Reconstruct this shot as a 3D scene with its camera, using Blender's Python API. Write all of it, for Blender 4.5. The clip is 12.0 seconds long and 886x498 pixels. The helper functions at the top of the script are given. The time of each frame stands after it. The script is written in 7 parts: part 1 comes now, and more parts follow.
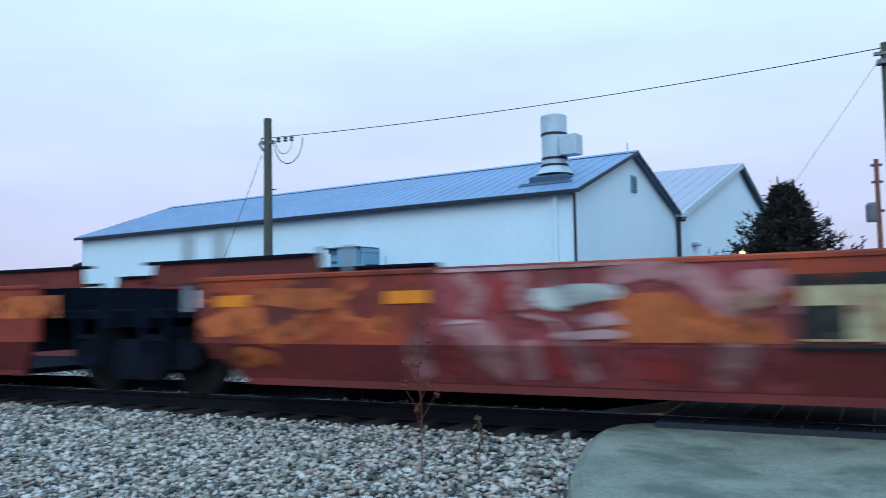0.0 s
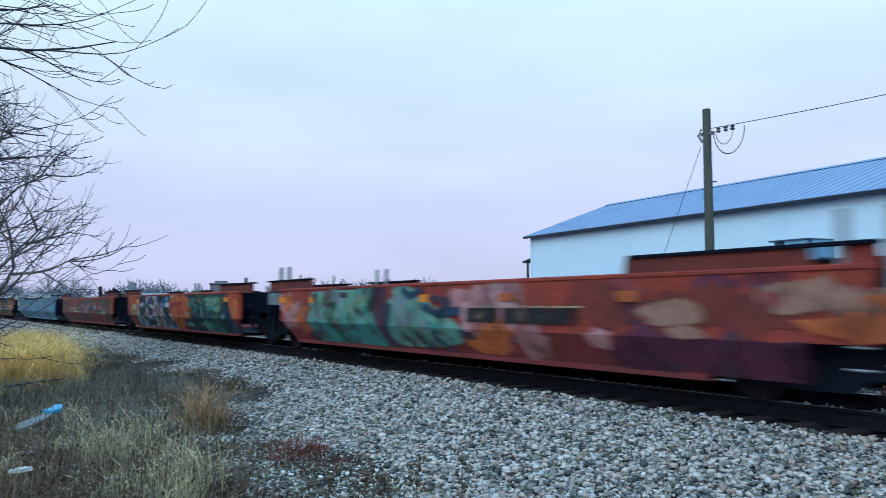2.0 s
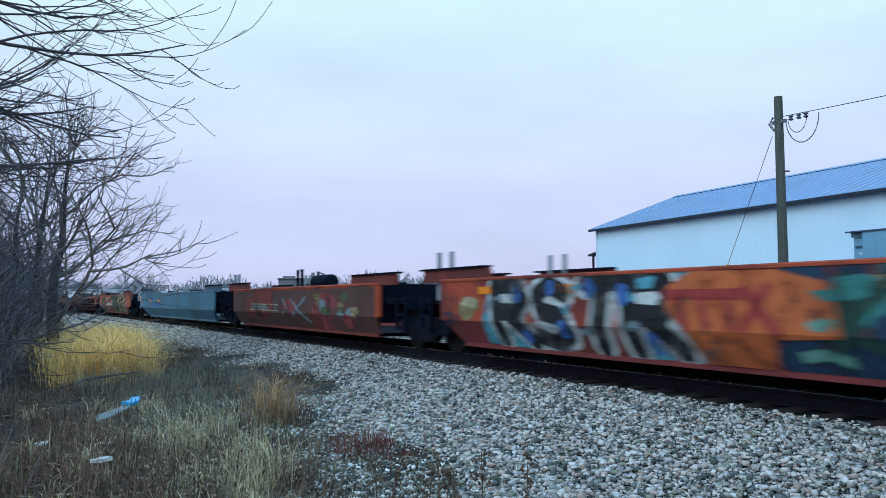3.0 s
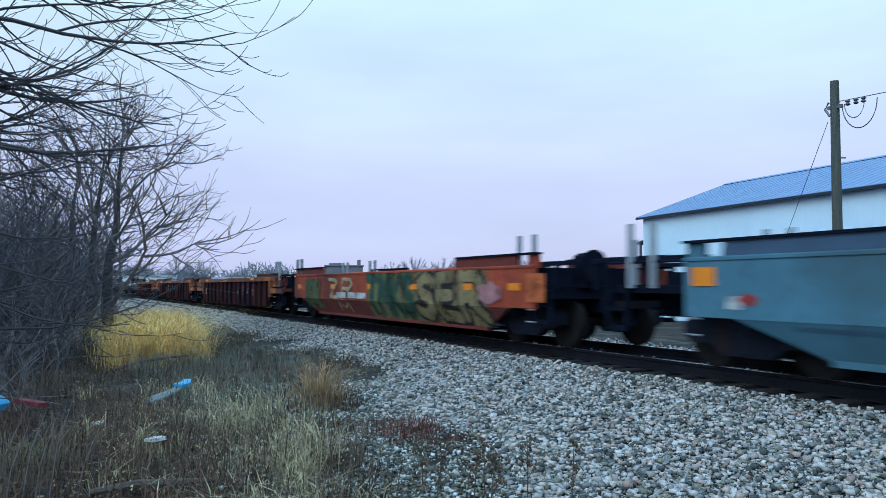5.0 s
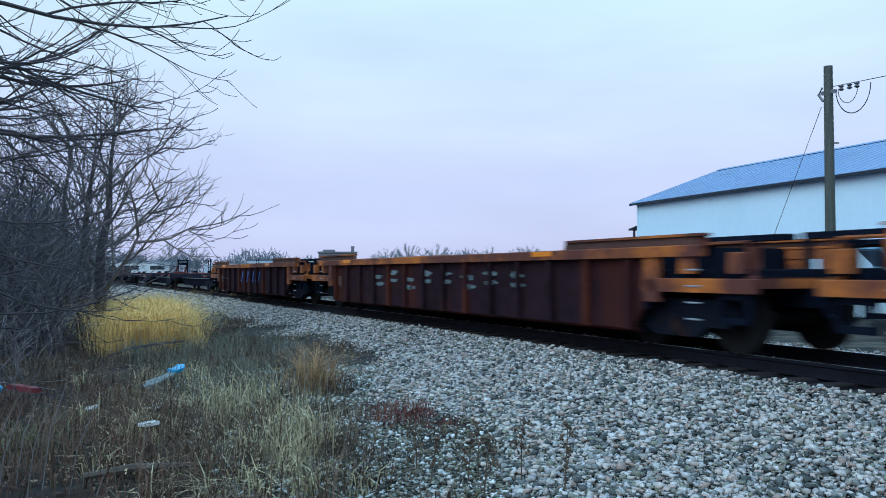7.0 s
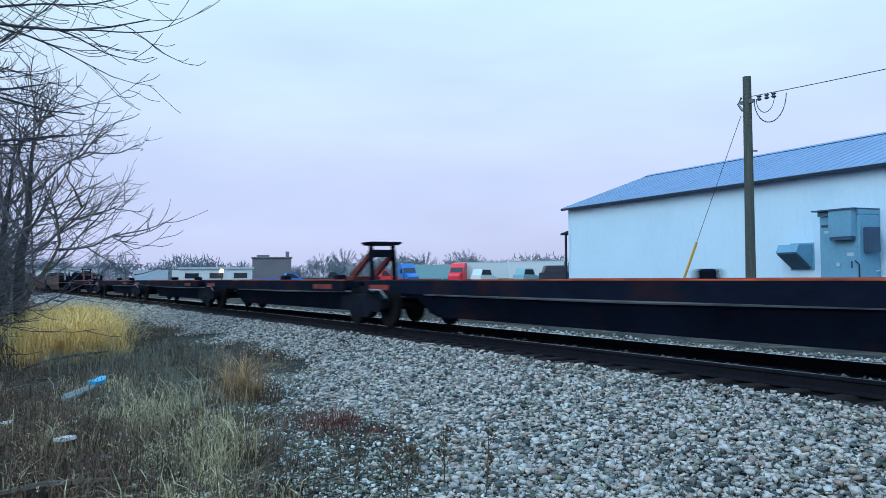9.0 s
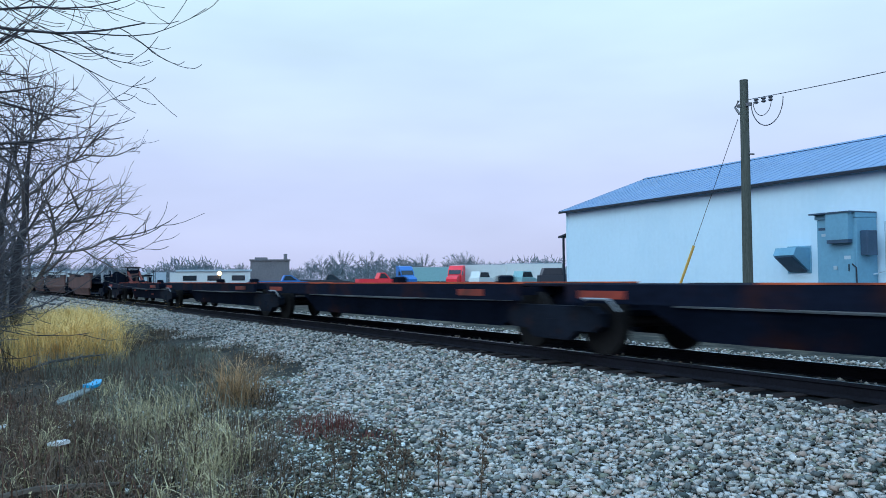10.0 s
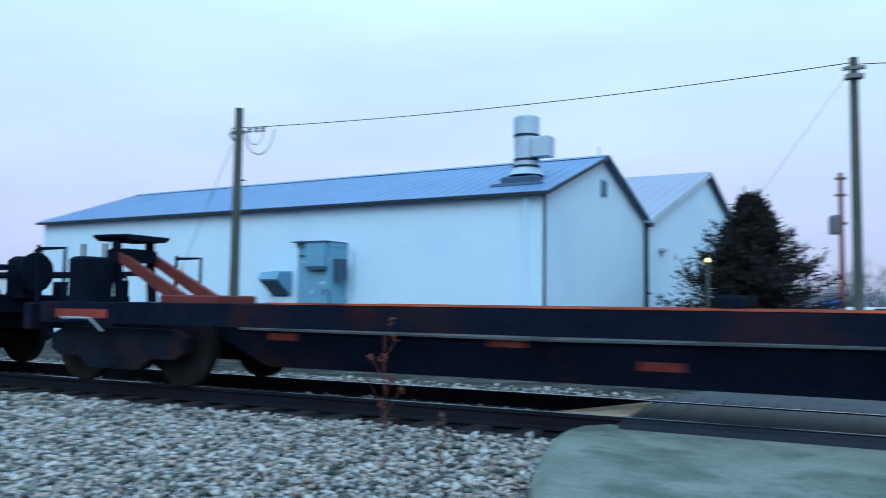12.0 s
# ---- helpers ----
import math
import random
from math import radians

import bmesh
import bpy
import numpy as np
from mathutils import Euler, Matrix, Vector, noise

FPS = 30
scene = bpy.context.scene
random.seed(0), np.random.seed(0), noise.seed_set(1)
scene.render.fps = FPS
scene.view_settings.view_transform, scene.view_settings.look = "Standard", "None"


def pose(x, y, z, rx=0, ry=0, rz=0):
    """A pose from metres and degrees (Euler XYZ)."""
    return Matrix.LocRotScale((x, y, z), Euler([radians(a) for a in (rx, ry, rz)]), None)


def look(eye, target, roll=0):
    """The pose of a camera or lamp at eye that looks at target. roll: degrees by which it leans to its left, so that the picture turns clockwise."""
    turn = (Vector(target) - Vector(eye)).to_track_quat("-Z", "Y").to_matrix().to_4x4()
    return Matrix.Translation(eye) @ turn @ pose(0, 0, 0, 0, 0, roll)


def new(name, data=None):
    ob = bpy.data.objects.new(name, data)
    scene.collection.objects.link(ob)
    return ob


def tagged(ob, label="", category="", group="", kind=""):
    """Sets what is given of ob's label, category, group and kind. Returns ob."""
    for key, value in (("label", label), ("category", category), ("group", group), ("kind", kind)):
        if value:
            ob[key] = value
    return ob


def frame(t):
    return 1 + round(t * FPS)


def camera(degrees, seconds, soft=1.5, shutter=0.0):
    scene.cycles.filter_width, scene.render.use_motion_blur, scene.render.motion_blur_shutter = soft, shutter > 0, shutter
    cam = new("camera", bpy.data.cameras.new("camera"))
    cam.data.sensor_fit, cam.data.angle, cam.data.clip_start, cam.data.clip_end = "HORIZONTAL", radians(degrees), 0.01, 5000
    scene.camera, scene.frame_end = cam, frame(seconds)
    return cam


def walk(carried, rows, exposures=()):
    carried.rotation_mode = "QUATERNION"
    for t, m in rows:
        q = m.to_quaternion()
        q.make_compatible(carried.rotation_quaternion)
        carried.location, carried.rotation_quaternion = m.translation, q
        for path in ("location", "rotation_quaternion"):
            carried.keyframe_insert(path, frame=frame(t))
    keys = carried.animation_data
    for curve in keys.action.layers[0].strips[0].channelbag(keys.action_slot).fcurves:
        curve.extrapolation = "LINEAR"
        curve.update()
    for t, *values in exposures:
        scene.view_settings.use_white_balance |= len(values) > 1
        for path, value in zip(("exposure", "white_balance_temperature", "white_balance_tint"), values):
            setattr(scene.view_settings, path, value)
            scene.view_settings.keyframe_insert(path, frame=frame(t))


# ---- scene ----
cam = camera(57.26, 12.0, soft=0.8, shutter=0.28)
PATH = [
    (0.0, 0.086, 0.094, 1.734, 93.902, 1.077, 21.573),
    (0.5, 0.027, 0.072, 1.715, 93.639, 1.074, 29.874),
    (1.0, 0.020, 0.019, 1.737, 93.566, 0.951, 38.166),
    (1.5, -0.033, -0.034, 1.736, 93.657, 0.434, 45.277),
    (2.0, -0.053, -0.052, 1.734, 93.873, 0.166, 51.393),
    (2.5, -0.041, -0.048, 1.741, 93.840, 0.150, 54.590),
    (3.0, -0.042, -0.053, 1.745, 93.465, 0.368, 55.947),
    (5.0, -0.045, -0.065, 1.726, 92.621, -0.066, 59.110),
    (5.5, -0.048, -0.069, 1.719, 92.379, -0.081, 59.876),
    (6.0, -0.070, -0.067, 1.706, 92.138, -0.238, 59.751),
    (6.5, -0.054, -0.063, 1.703, 91.759, -0.254, 59.482),
    (7.0, -0.054, -0.060, 1.704, 91.668, 0.006, 58.670),
    (7.5, -0.050, -0.056, 1.701, 91.529, 0.136, 56.576),
    (9.5, 0.051, 0.038, 1.748, 92.019, 0.440, 54.141),
    (10.0, 0.044, 0.048, 1.752, 92.135, 0.408, 54.096),
    (10.5, 0.051, 0.055, 1.741, 92.330, 0.548, 53.181),
    (11.0, 0.067, 0.071, 1.744, 92.757, 0.378, 49.773),
    (11.5, 0.144, 0.082, 1.764, 93.367, -0.151, 36.814),
    (12.0, 0.066, 0.132, 1.709, 93.803, -0.718, 19.255),
]
walk(cam, [(t, pose(*p)) for t, *p in PATH], [(0.0, 0.0, 6450, 10), (2.5, 0.0, 6400, 10), (5.5, 0.0, 6260, 9), (10.5, 0.0, 6260, 9), (12.0, 0.0, 6000, 7)])

# ---- world and light: flat overcast dusk sky ----
world = bpy.data.worlds.new("sky")
scene.world = world
world.use_nodes = True
wn, wl = world.node_tree.nodes, world.node_tree.links
wn.clear()
w_out, w_bg = wn.new("ShaderNodeOutputWorld"), wn.new("ShaderNodeBackground")
w_sky = wn.new("ShaderNodeTexSky")
w_sky.sky_type, w_sky.sun_disc = "NISHITA", False
w_sky.sun_elevation, w_sky.sun_rotation = radians(33), radians(165)
w_co, w_sep, w_ramp = wn.new("ShaderNodeTexCoord"), wn.new("ShaderNodeSeparateXYZ"), wn.new("ShaderNodeValToRGB")
wl.new(w_co.outputs["Generated"], w_sep.inputs[0])
wl.new(w_sep.outputs["Z"], w_ramp.inputs[0])
e = w_ramp.color_ramp.elements
e[0].position, e[0].color = 0.0, (0.51, 0.54, 0.80, 1)
e[1].position, e[1].color = 0.37, (0.70, 0.95, 1.02, 1)
m_ = e.new(0.75)
m_.color = (0.62, 1.08, 1.62, 1)
m_ = e.new(0.13)
m_.color = (0.57, 0.64, 0.90, 1)
m_ = e.new(0.25)
m_.color = (0.64, 0.80, 0.98, 1)
w_map, w_noise = wn.new("ShaderNodeMapping"), wn.new("ShaderNodeTexNoise")
w_map.inputs["Scale"].default_value = (1.2, 1.2, 4.5)
wl.new(w_co.outputs["Generated"], w_map.inputs[0])
wl.new(w_map.outputs[0], w_noise.inputs["Vector"])
w_noise.inputs["Scale"].default_value, w_noise.inputs["Detail"].default_value = 1.6, 4.0
w_cloud, w_mul = wn.new("ShaderNodeMapRange"), wn.new("ShaderNodeMix")
w_cloud.inputs[1].default_value, w_cloud.inputs[2].default_value = 0.3, 0.7
w_cloud.inputs[3].default_value, w_cloud.inputs[4].default_value = 0.90, 1.12
wl.new(w_noise.outputs["Fac"], w_cloud.inputs[0])
w_mul.data_type, w_mul.blend_type = "RGBA", "MULTIPLY"
w_mul.inputs[0].default_value = 1.0
wl.new(w_ramp.outputs[0], w_mul.inputs[6])
wl.new(w_cloud.outputs[0], w_mul.inputs[7])
w_add = wn.new("ShaderNodeMix")
w_add.data_type, w_add.blend_type = "RGBA", "ADD"
w_add.inputs[0].default_value = 0.012
wl.new(w_mul.outputs[2], w_add.inputs[6])
wl.new(w_sky.outputs[0], w_add.inputs[7])
wl.new(w_add.outputs[2], w_bg.inputs[0])
w_bg.inputs[1].default_value = 1.0
wl.new(w_bg.outputs[0], w_out.inputs[0])

sun = new("sun", bpy.data.lights.new("sun", "SUN"))
sun.data.energy, sun.data.angle, sun.data.color = 1.3, radians(40), (0.68, 0.88, 1.0)
sun.matrix_basis = look((0, 0, 50), (-8, 30, 29))


# ---- materials ----
def mat(name, base, rough=0.7, metal=0.0, var=0.25, scale=3.0, fine=40.0, bump=0.15, other=None, amount=0.5, spec=0.4, stretch=(1, 1, 1), rnd=0.0, tones=None):
    """A surface of one colour that varies at two sizes, with an optional second colour in patches (rust, dirt)."""
    m = bpy.data.materials.new(name)
    m.use_nodes = True
    n, l = m.node_tree.nodes, m.node_tree.links
    b = n["Principled BSDF"]
    co, mp = n.new("ShaderNodeTexCoord"), n.new("ShaderNodeMapping")
    mp.inputs["Scale"].default_value = stretch
    l.new(co.outputs["Object"], mp.inputs[0])
    big, small = n.new("ShaderNodeTexNoise"), n.new("ShaderNodeTexNoise")
    for t, s, d in ((big, scale, 6), (small, fine, 3)):
        t.inputs["Scale"].default_value, t.inputs["Detail"].default_value = s, d
        l.new(mp.outputs[0], t.inputs["Vector"])
    mixn = n.new("ShaderNodeMath")
    mixn.operation = "MULTIPLY_ADD"
    mixn.inputs[1].default_value = 0.5
    l.new(small.outputs["Fac"], mixn.inputs[0])
    half = n.new("ShaderNodeMath")
    half.operation = "MULTIPLY"
    half.inputs[1].default_value = 0.5
    l.new(big.outputs["Fac"], half.inputs[0])
    l.new(half.outputs[0], mixn.inputs[2])
    ramp = n.new("ShaderNodeValToRGB")
    lo = [max(0.0, c * (1 - var)) for c in base]
    hi = [min(1.0, c * (1 + var)) for c in base]
    ramp.color_ramp.elements[0].position, ramp.color_ramp.elements[0].color = 0.35, (*lo, 1)
    ramp.color_ramp.elements[1].position, ramp.color_ramp.elements[1].color = 0.65, (*hi, 1)
    l.new(mixn.outputs[0], ramp.inputs[0])
    col = ramp.outputs[0]
    if other:
        pick = n.new("ShaderNodeTexNoise")
        pick.inputs["Scale"].default_value, pick.inputs["Detail"].default_value, pick.inputs["Roughness"].default_value = scale * 0.6, 8, 0.65
        off = n.new("ShaderNodeMapping")
        off.inputs["Location"].default_value = (7.3, 2.1, 4.4)
        l.new(mp.outputs[0], off.inputs[0])
        l.new(off.outputs[0], pick.inputs["Vector"])
        edge = n.new("ShaderNodeMapRange")
        mid = 0.72 - 0.44 * amount
        edge.inputs[1].default_value, edge.inputs[2].default_value = mid - 0.06, mid + 0.08
        l.new(pick.outputs["Fac"], edge.inputs[0])
        mx = n.new("ShaderNodeMix")
        mx.data_type = "RGBA"
        l.new(edge.outputs[0], mx.inputs[0])
        l.new(col, mx.inputs[6])
        mx.inputs[7].default_value = (*other, 1)
        col = mx.outputs[2]
    if tones:
        geo = n.new("ShaderNodeNewGeometry")
        tr = n.new("ShaderNodeValToRGB")
        tr.color_ramp.interpolation = "CONSTANT"
        el = tr.color_ramp.elements
        el[0].position, el[0].color = 0.0, (*tones[0], 1)
        el[1].position, el[1].color = 1.0 / len(tones), (*tones[1], 1)
        for i, c in enumerate(tones[2:]):
            q = el.new((i + 2) / len(tones))
            q.color = (*c, 1)
        l.new(geo.outputs["Random Per Island"], tr.inputs[0])
        mt = n.new("ShaderNodeMix")
        mt.data_type, mt.blend_type = "RGBA", "MULTIPLY"
        mt.inputs[0].default_value = 1.0
        l.new(col, mt.inputs[6])
        l.new(tr.outputs[0], mt.inputs[7])
        col = mt.outputs[2]
    if rnd:
        geo = n.new("ShaderNodeNewGeometry")
        hsv, rng = n.new("ShaderNodeHueSaturation"), n.new("ShaderNodeMapRange")
        rng.inputs[3].default_value, rng.inputs[4].default_value = 1 - rnd, 1 + rnd
        l.new(geo.outputs["Random Per Island"], rng.inputs[0])
        l.new(rng.outputs[0], hsv.inputs["Value"])
        l.new(col, hsv.inputs["Color"])
        col = hsv.outputs[0]
    l.new(col, b.inputs["Base Color"])
    b.inputs["Roughness"].default_value, b.inputs["Metallic"].default_value = rough, metal
    b.inputs["Specular IOR Level"].default_value = spec
    if bump:
        bp = n.new("ShaderNodeBump")
        bp.inputs["Strength"].default_value, bp.inputs["Distance"].default_value = bump, 0.02
        l.new(mixn.outputs[0], bp.inputs["Height"])
        l.new(bp.outputs[0], b.inputs["Normal"])
    return m


def sprayed(name, rgb):
    """Spray paint, thin and worn through in places."""
    m = mat(name, rgb, 0.75, var=0.25, scale=1.6, fine=12, bump=0.03, other=[0.55 * q for q in rgb], amount=0.38)
    n, l = m.node_tree.nodes, m.node_tree.links
    co, t, r = n.new("ShaderNodeTexCoord"), n.new("ShaderNodeTexNoise"), n.new("ShaderNodeMapRange")
    t.inputs["Scale"].default_value, t.inputs["Detail"].default_value, t.inputs["Roughness"].default_value = 2.6, 7, 0.68
    l.new(co.outputs["Object"], t.inputs["Vector"])
    r.inputs[1].default_value, r.inputs[2].default_value, r.inputs[3].default_value, r.inputs[4].default_value = 0.36, 0.50, 0.25, 1.0
    l.new(t.outputs["Fac"], r.inputs[0])
    l.new(r.outputs[0], n["Principled BSDF"].inputs["Alpha"])
    return m


def glow(name, rgb, strength):
    m = mat(name, rgb, var=0.02, bump=0)
    b = m.node_tree.nodes["Principled BSDF"]
    b.inputs["Emission Color"].default_value, b.inputs["Emission Strength"].default_value = (*rgb, 1), strength
    return m


M = {}
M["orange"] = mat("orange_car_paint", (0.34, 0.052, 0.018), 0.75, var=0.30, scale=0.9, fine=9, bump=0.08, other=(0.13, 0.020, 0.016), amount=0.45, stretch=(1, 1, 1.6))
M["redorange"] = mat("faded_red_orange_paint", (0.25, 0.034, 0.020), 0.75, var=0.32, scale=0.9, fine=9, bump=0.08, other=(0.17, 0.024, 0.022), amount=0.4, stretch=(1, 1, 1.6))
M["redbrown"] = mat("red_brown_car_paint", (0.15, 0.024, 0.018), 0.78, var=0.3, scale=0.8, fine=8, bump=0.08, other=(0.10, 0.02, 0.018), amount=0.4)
# Lower orange sides: shade of the downward-facing panel is put into the paint.
M["orange_low"] = mat("shaded_orange_paint", (0.155, 0.022, 0.024), 0.8, var=0.3, scale=0.9, fine=9, bump=0.08, other=(0.12, 0.026, 0.02), amount=0.45)
M["maroon"] = mat("maroon_car_paint", (0.021, 0.009, 0.014), 0.85, var=0.4, scale=0.8, fine=10, bump=0.1, spec=0.1, other=(0.056, 0.015, 0.011), amount=0.38, stretch=(1, 1, 0.5))
M["rib_rust"] = mat("rusty_maroon_paint", (0.070, 0.018, 0.012), 0.85, var=0.35, scale=1.2, fine=10, bump=0.1, spec=0.1, other=(0.03, 0.012, 0.014), amount=0.4)
M["chord_yellow"] = mat("rusty_yellow_paint", (0.40, 0.110, 0.016), 0.75, var=0.35, scale=1.1, fine=10, other=(0.10, 0.026, 0.018), amount=0.55)
M["bluegrey"] = mat("blue_grey_car_paint", (0.050, 0.145, 0.205), 0.7, var=0.2, scale=0.6, fine=7, bump=0.05, other=(0.04, 0.095, 0.125), amount=0.4)
M["brown"] = mat("brown_car_paint", (0.085, 0.036, 0.030), 0.8, var=0.3, scale=0.8, fine=9, bump=0.08, other=(0.06, 0.025, 0.02), amount=0.4)
M["darkred"] = mat("dark_red_steel", (0.10, 0.020, 0.018), 0.75, var=0.3, scale=1.2, fine=10)
M["black"] = mat("black_steel", (0.005, 0.008, 0.017), 0.9, var=0.4, scale=2, fine=20, spec=0.06)
M["frame_dark"] = mat("dark_grey_steel", (0.008, 0.011, 0.019), 0.9, var=0.4, scale=2, fine=20, spec=0.08, other=(0.03, 0.014, 0.012), amount=0.28)
M["wheel"] = mat("wheel_steel", (0.012, 0.011, 0.012), 0.8, 0.1, var=0.3, scale=4, fine=30, spec=0.2)
M["post"] = mat("grey_post_paint", (0.24, 0.27, 0.31), 0.6, var=0.2)
M["reflector"] = mat("orange_reflector", (0.75, 0.22, 0.015), 0.4, var=0.08, bump=0)
M["spine"] = mat("spine_car_steel", (0.006, 0.009, 0.020), 0.9, var=0.4, scale=1.0, fine=12, spec=0.05, other=(0.035, 0.013, 0.011), amount=0.26)
M["rust_red"] = mat("rusty_red_paint", (0.25, 0.034, 0.02), 0.75, var=0.35, scale=2, fine=15, other=(0.10, 0.025, 0.018), amount=0.45)
M["edge_red"] = mat("orange_red_edge_paint", (0.50, 0.085, 0.03), 0.6, var=0.35, scale=1.5, fine=15, other=(0.16, 0.03, 0.018), amount=0.4)
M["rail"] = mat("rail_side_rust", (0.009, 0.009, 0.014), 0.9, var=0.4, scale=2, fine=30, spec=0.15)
M["railtop"] = mat("worn_rail_top", (0.45, 0.48, 0.52), 0.28, 0.9, var=0.12, scale=3, fine=40, bump=0.03)
# Creosoted wood, darkened further for the shade beneath the cars.
M["tie"] = mat("creosoted_tie_wood", (0.014, 0.010, 0.011), 0.9, var=0.5, scale=3, fine=25, bump=0.4, other=(0.036, 0.020, 0.019), amount=0.35, stretch=(6, 1, 6))
M["stone"] = mat("ballast_stone", (0.535, 0.51, 0.485), 0.9, var=0.2, scale=3, fine=40, bump=0.25, spec=0.15, tones=[(0.88, 0.87, 0.86), (0.26, 0.29, 0.30), (0.62, 0.60, 0.58), (1.0, 1.02, 1.04), (0.17, 0.19, 0.20), (0.62, 0.50, 0.45), (0.78, 0.80, 0.83), (0.40, 0.44, 0.44), (0.85, 0.72, 0.67), (0.14, 0.17, 0.17), (0.62, 0.64, 0.66), (1.0, 0.98, 0.95), (0.42, 0.45, 0.38), (0.95, 0.90, 0.86)])
M["fines"] = mat("dirty_small_gravel", (0.50, 0.52, 0.51), 0.9, var=0.3, scale=1.2, fine=40, bump=0.2, spec=0.12, tones=[(0.62, 0.62, 0.58), (0.28, 0.26, 0.22), (0.95, 1.0, 1.02), (0.35, 0.30, 0.24), (0.15, 0.15, 0.14), (0.6, 0.58, 0.5), (0.28, 0.29, 0.22), (1.3, 1.3, 1.3), (0.3, 0.24, 0.2)])
# Dark base paints the shade in stone gaps; the brown patches are soil.
M["bed"] = mat("gap_shaded_gravel_and_soil", (0.028, 0.029, 0.027), 0.95, var=0.5, scale=2.0, fine=60, bump=0.8, other=(0.095, 0.086, 0.068), amount=0.42, spec=0.1)
# Gravel coloured near black to give the shade under the train.
M["bed_dark"] = mat("train_shaded_gravel", (0.009, 0.010, 0.012), 0.95, var=0.5, scale=2.0, fine=60, bump=0.8, other=(0.020, 0.018, 0.018), amount=0.4, spec=0.1)
M["soil"] = mat("brown_soil_with_dead_thatch", (0.036, 0.031, 0.028), 0.95, var=0.5, scale=0.8, fine=25, bump=0.8, other=(0.075, 0.066, 0.052), amount=0.4, spec=0.1)
M["concrete"] = mat("weathered_concrete", (0.20, 0.22, 0.185), 0.9, var=0.34, scale=2.2, fine=55, bump=0.9, other=(0.11, 0.13, 0.11), amount=0.36, spec=0.2)
M["panel"] = mat("rubber_crossing_panel", (0.010, 0.016, 0.030), 0.6, var=0.3, scale=3, fine=30, bump=0.3)
M["asphalt"] = mat("asphalt", (0.055, 0.058, 0.062), 0.9, var=0.3, scale=1.5, fine=50, bump=0.4)
M["wall"] = mat("white_metal_siding", (0.60, 0.78, 0.91), 0.55, var=0.03, scale=0.4, fine=6, bump=0.01, other=(0.54, 0.74, 0.88), amount=0.4)
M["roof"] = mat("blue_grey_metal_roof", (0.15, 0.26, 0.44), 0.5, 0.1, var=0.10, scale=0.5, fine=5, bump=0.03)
M["trim"] = mat("dark_trim", (0.012, 0.020, 0.035), 0.6, var=0.2)
M["galv"] = mat("galvanised_steel", (0.42, 0.53, 0.62), 0.5, 0.15, var=0.10, scale=2, fine=15, bump=0.04)
M["unit"] = mat("blue_grey_unit_paint", (0.15, 0.34, 0.48), 0.55, var=0.08, scale=1.5, fine=10, bump=0.03)
M["unit_dark"] = mat("dark_unit_louvre", (0.04, 0.08, 0.14), 0.6, var=0.2)
M["pole"] = mat("weathered_pole_wood", (0.075, 0.085, 0.075), 0.9, var=0.4, scale=2, fine=18, bump=0.5, stretch=(8, 8, 0.6))
M["wire"] = mat("wire", (0.03, 0.035, 0.05), 0.6, var=0.1)
M["porcelain"] = mat("insulator", (0.12, 0.12, 0.14), 0.3, var=0.1)
M["guard"] = mat("yellow_guy_guard", (0.70, 0.42, 0.10), 0.5, var=0.12)
M["bark"] = mat("dark_bark", (0.040, 0.036, 0.042), 0.95, var=0.4, scale=6, fine=40, bump=0.4)
M["twig"] = mat("bare_twig", (0.062, 0.058, 0.066), 0.95, var=0.3, scale=6, fine=40, bump=0)
# Distance haze is put into this colour: twigs made paler and bluer.
M["farwood"] = mat("haze_tinted_far_twigs", (0.125, 0.165, 0.195), 0.95, var=0.3, scale=0.4, fine=4, bump=0)
M["farpine"] = mat("far_evergreen", (0.035, 0.055, 0.06), 0.95, var=0.3, scale=0.4, fine=4, bump=0)
M["needle"] = mat("dark_evergreen_needles", (0.014, 0.013, 0.012), 0.9, var=0.5, scale=2, fine=12, bump=0, rnd=0.35)
M["straw"] = mat("dry_straw_grass", (0.42, 0.345, 0.215), 0.85, var=0.3, scale=1.5, fine=10, bump=0, rnd=0.3)
M["gold"] = mat("golden_dead_grass", (0.82, 0.55, 0.19), 0.85, var=0.15, scale=0.8, fine=8, bump=0, rnd=0.15)
M["tan"] = mat("tan_dry_weed", (0.34, 0.21, 0.105), 0.85, var=0.3, scale=2, fine=12, bump=0, rnd=0.35)
M["drygrass"] = mat("pale_green_straw_grass", (0.37, 0.32, 0.19), 0.85, var=0.3, scale=2, fine=12, bump=0, rnd=0.4)
M["greyweed"] = mat("grey_green_wispy_weed", (0.135, 0.145, 0.115), 0.9, var=0.3, scale=2, fine=12, bump=0, rnd=0.35)
M["rustweed"] = mat("rust_brown_stems", (0.10, 0.045, 0.030), 0.9, var=0.4, scale=2, fine=12, bump=0, rnd=0.4)
M["brush_dark"] = mat("dark_brush_stems", (0.064, 0.066, 0.080), 0.95, var=0.4, scale=1.5, fine=20, bump=0, rnd=0.4)
M["weed"] = mat("brown_dead_weed", (0.095, 0.066, 0.045), 0.9, var=0.4, scale=2, fine=12, bump=0, rnd=0.4)
M["greenish"] = mat("pale_green_weed", (0.13, 0.125, 0.07), 0.9, var=0.3, scale=2, fine=12, bump=0, rnd=0.3)
M["redleaf"] = mat("dried_red_stems", (0.12, 0.035, 0.028), 0.9, var=0.4, scale=2, fine=12, bump=0, rnd=0.3)
M["board"] = mat("weathered_grey_board", (0.20, 0.24, 0.24), 0.8, var=0.2, scale=3, fine=20)
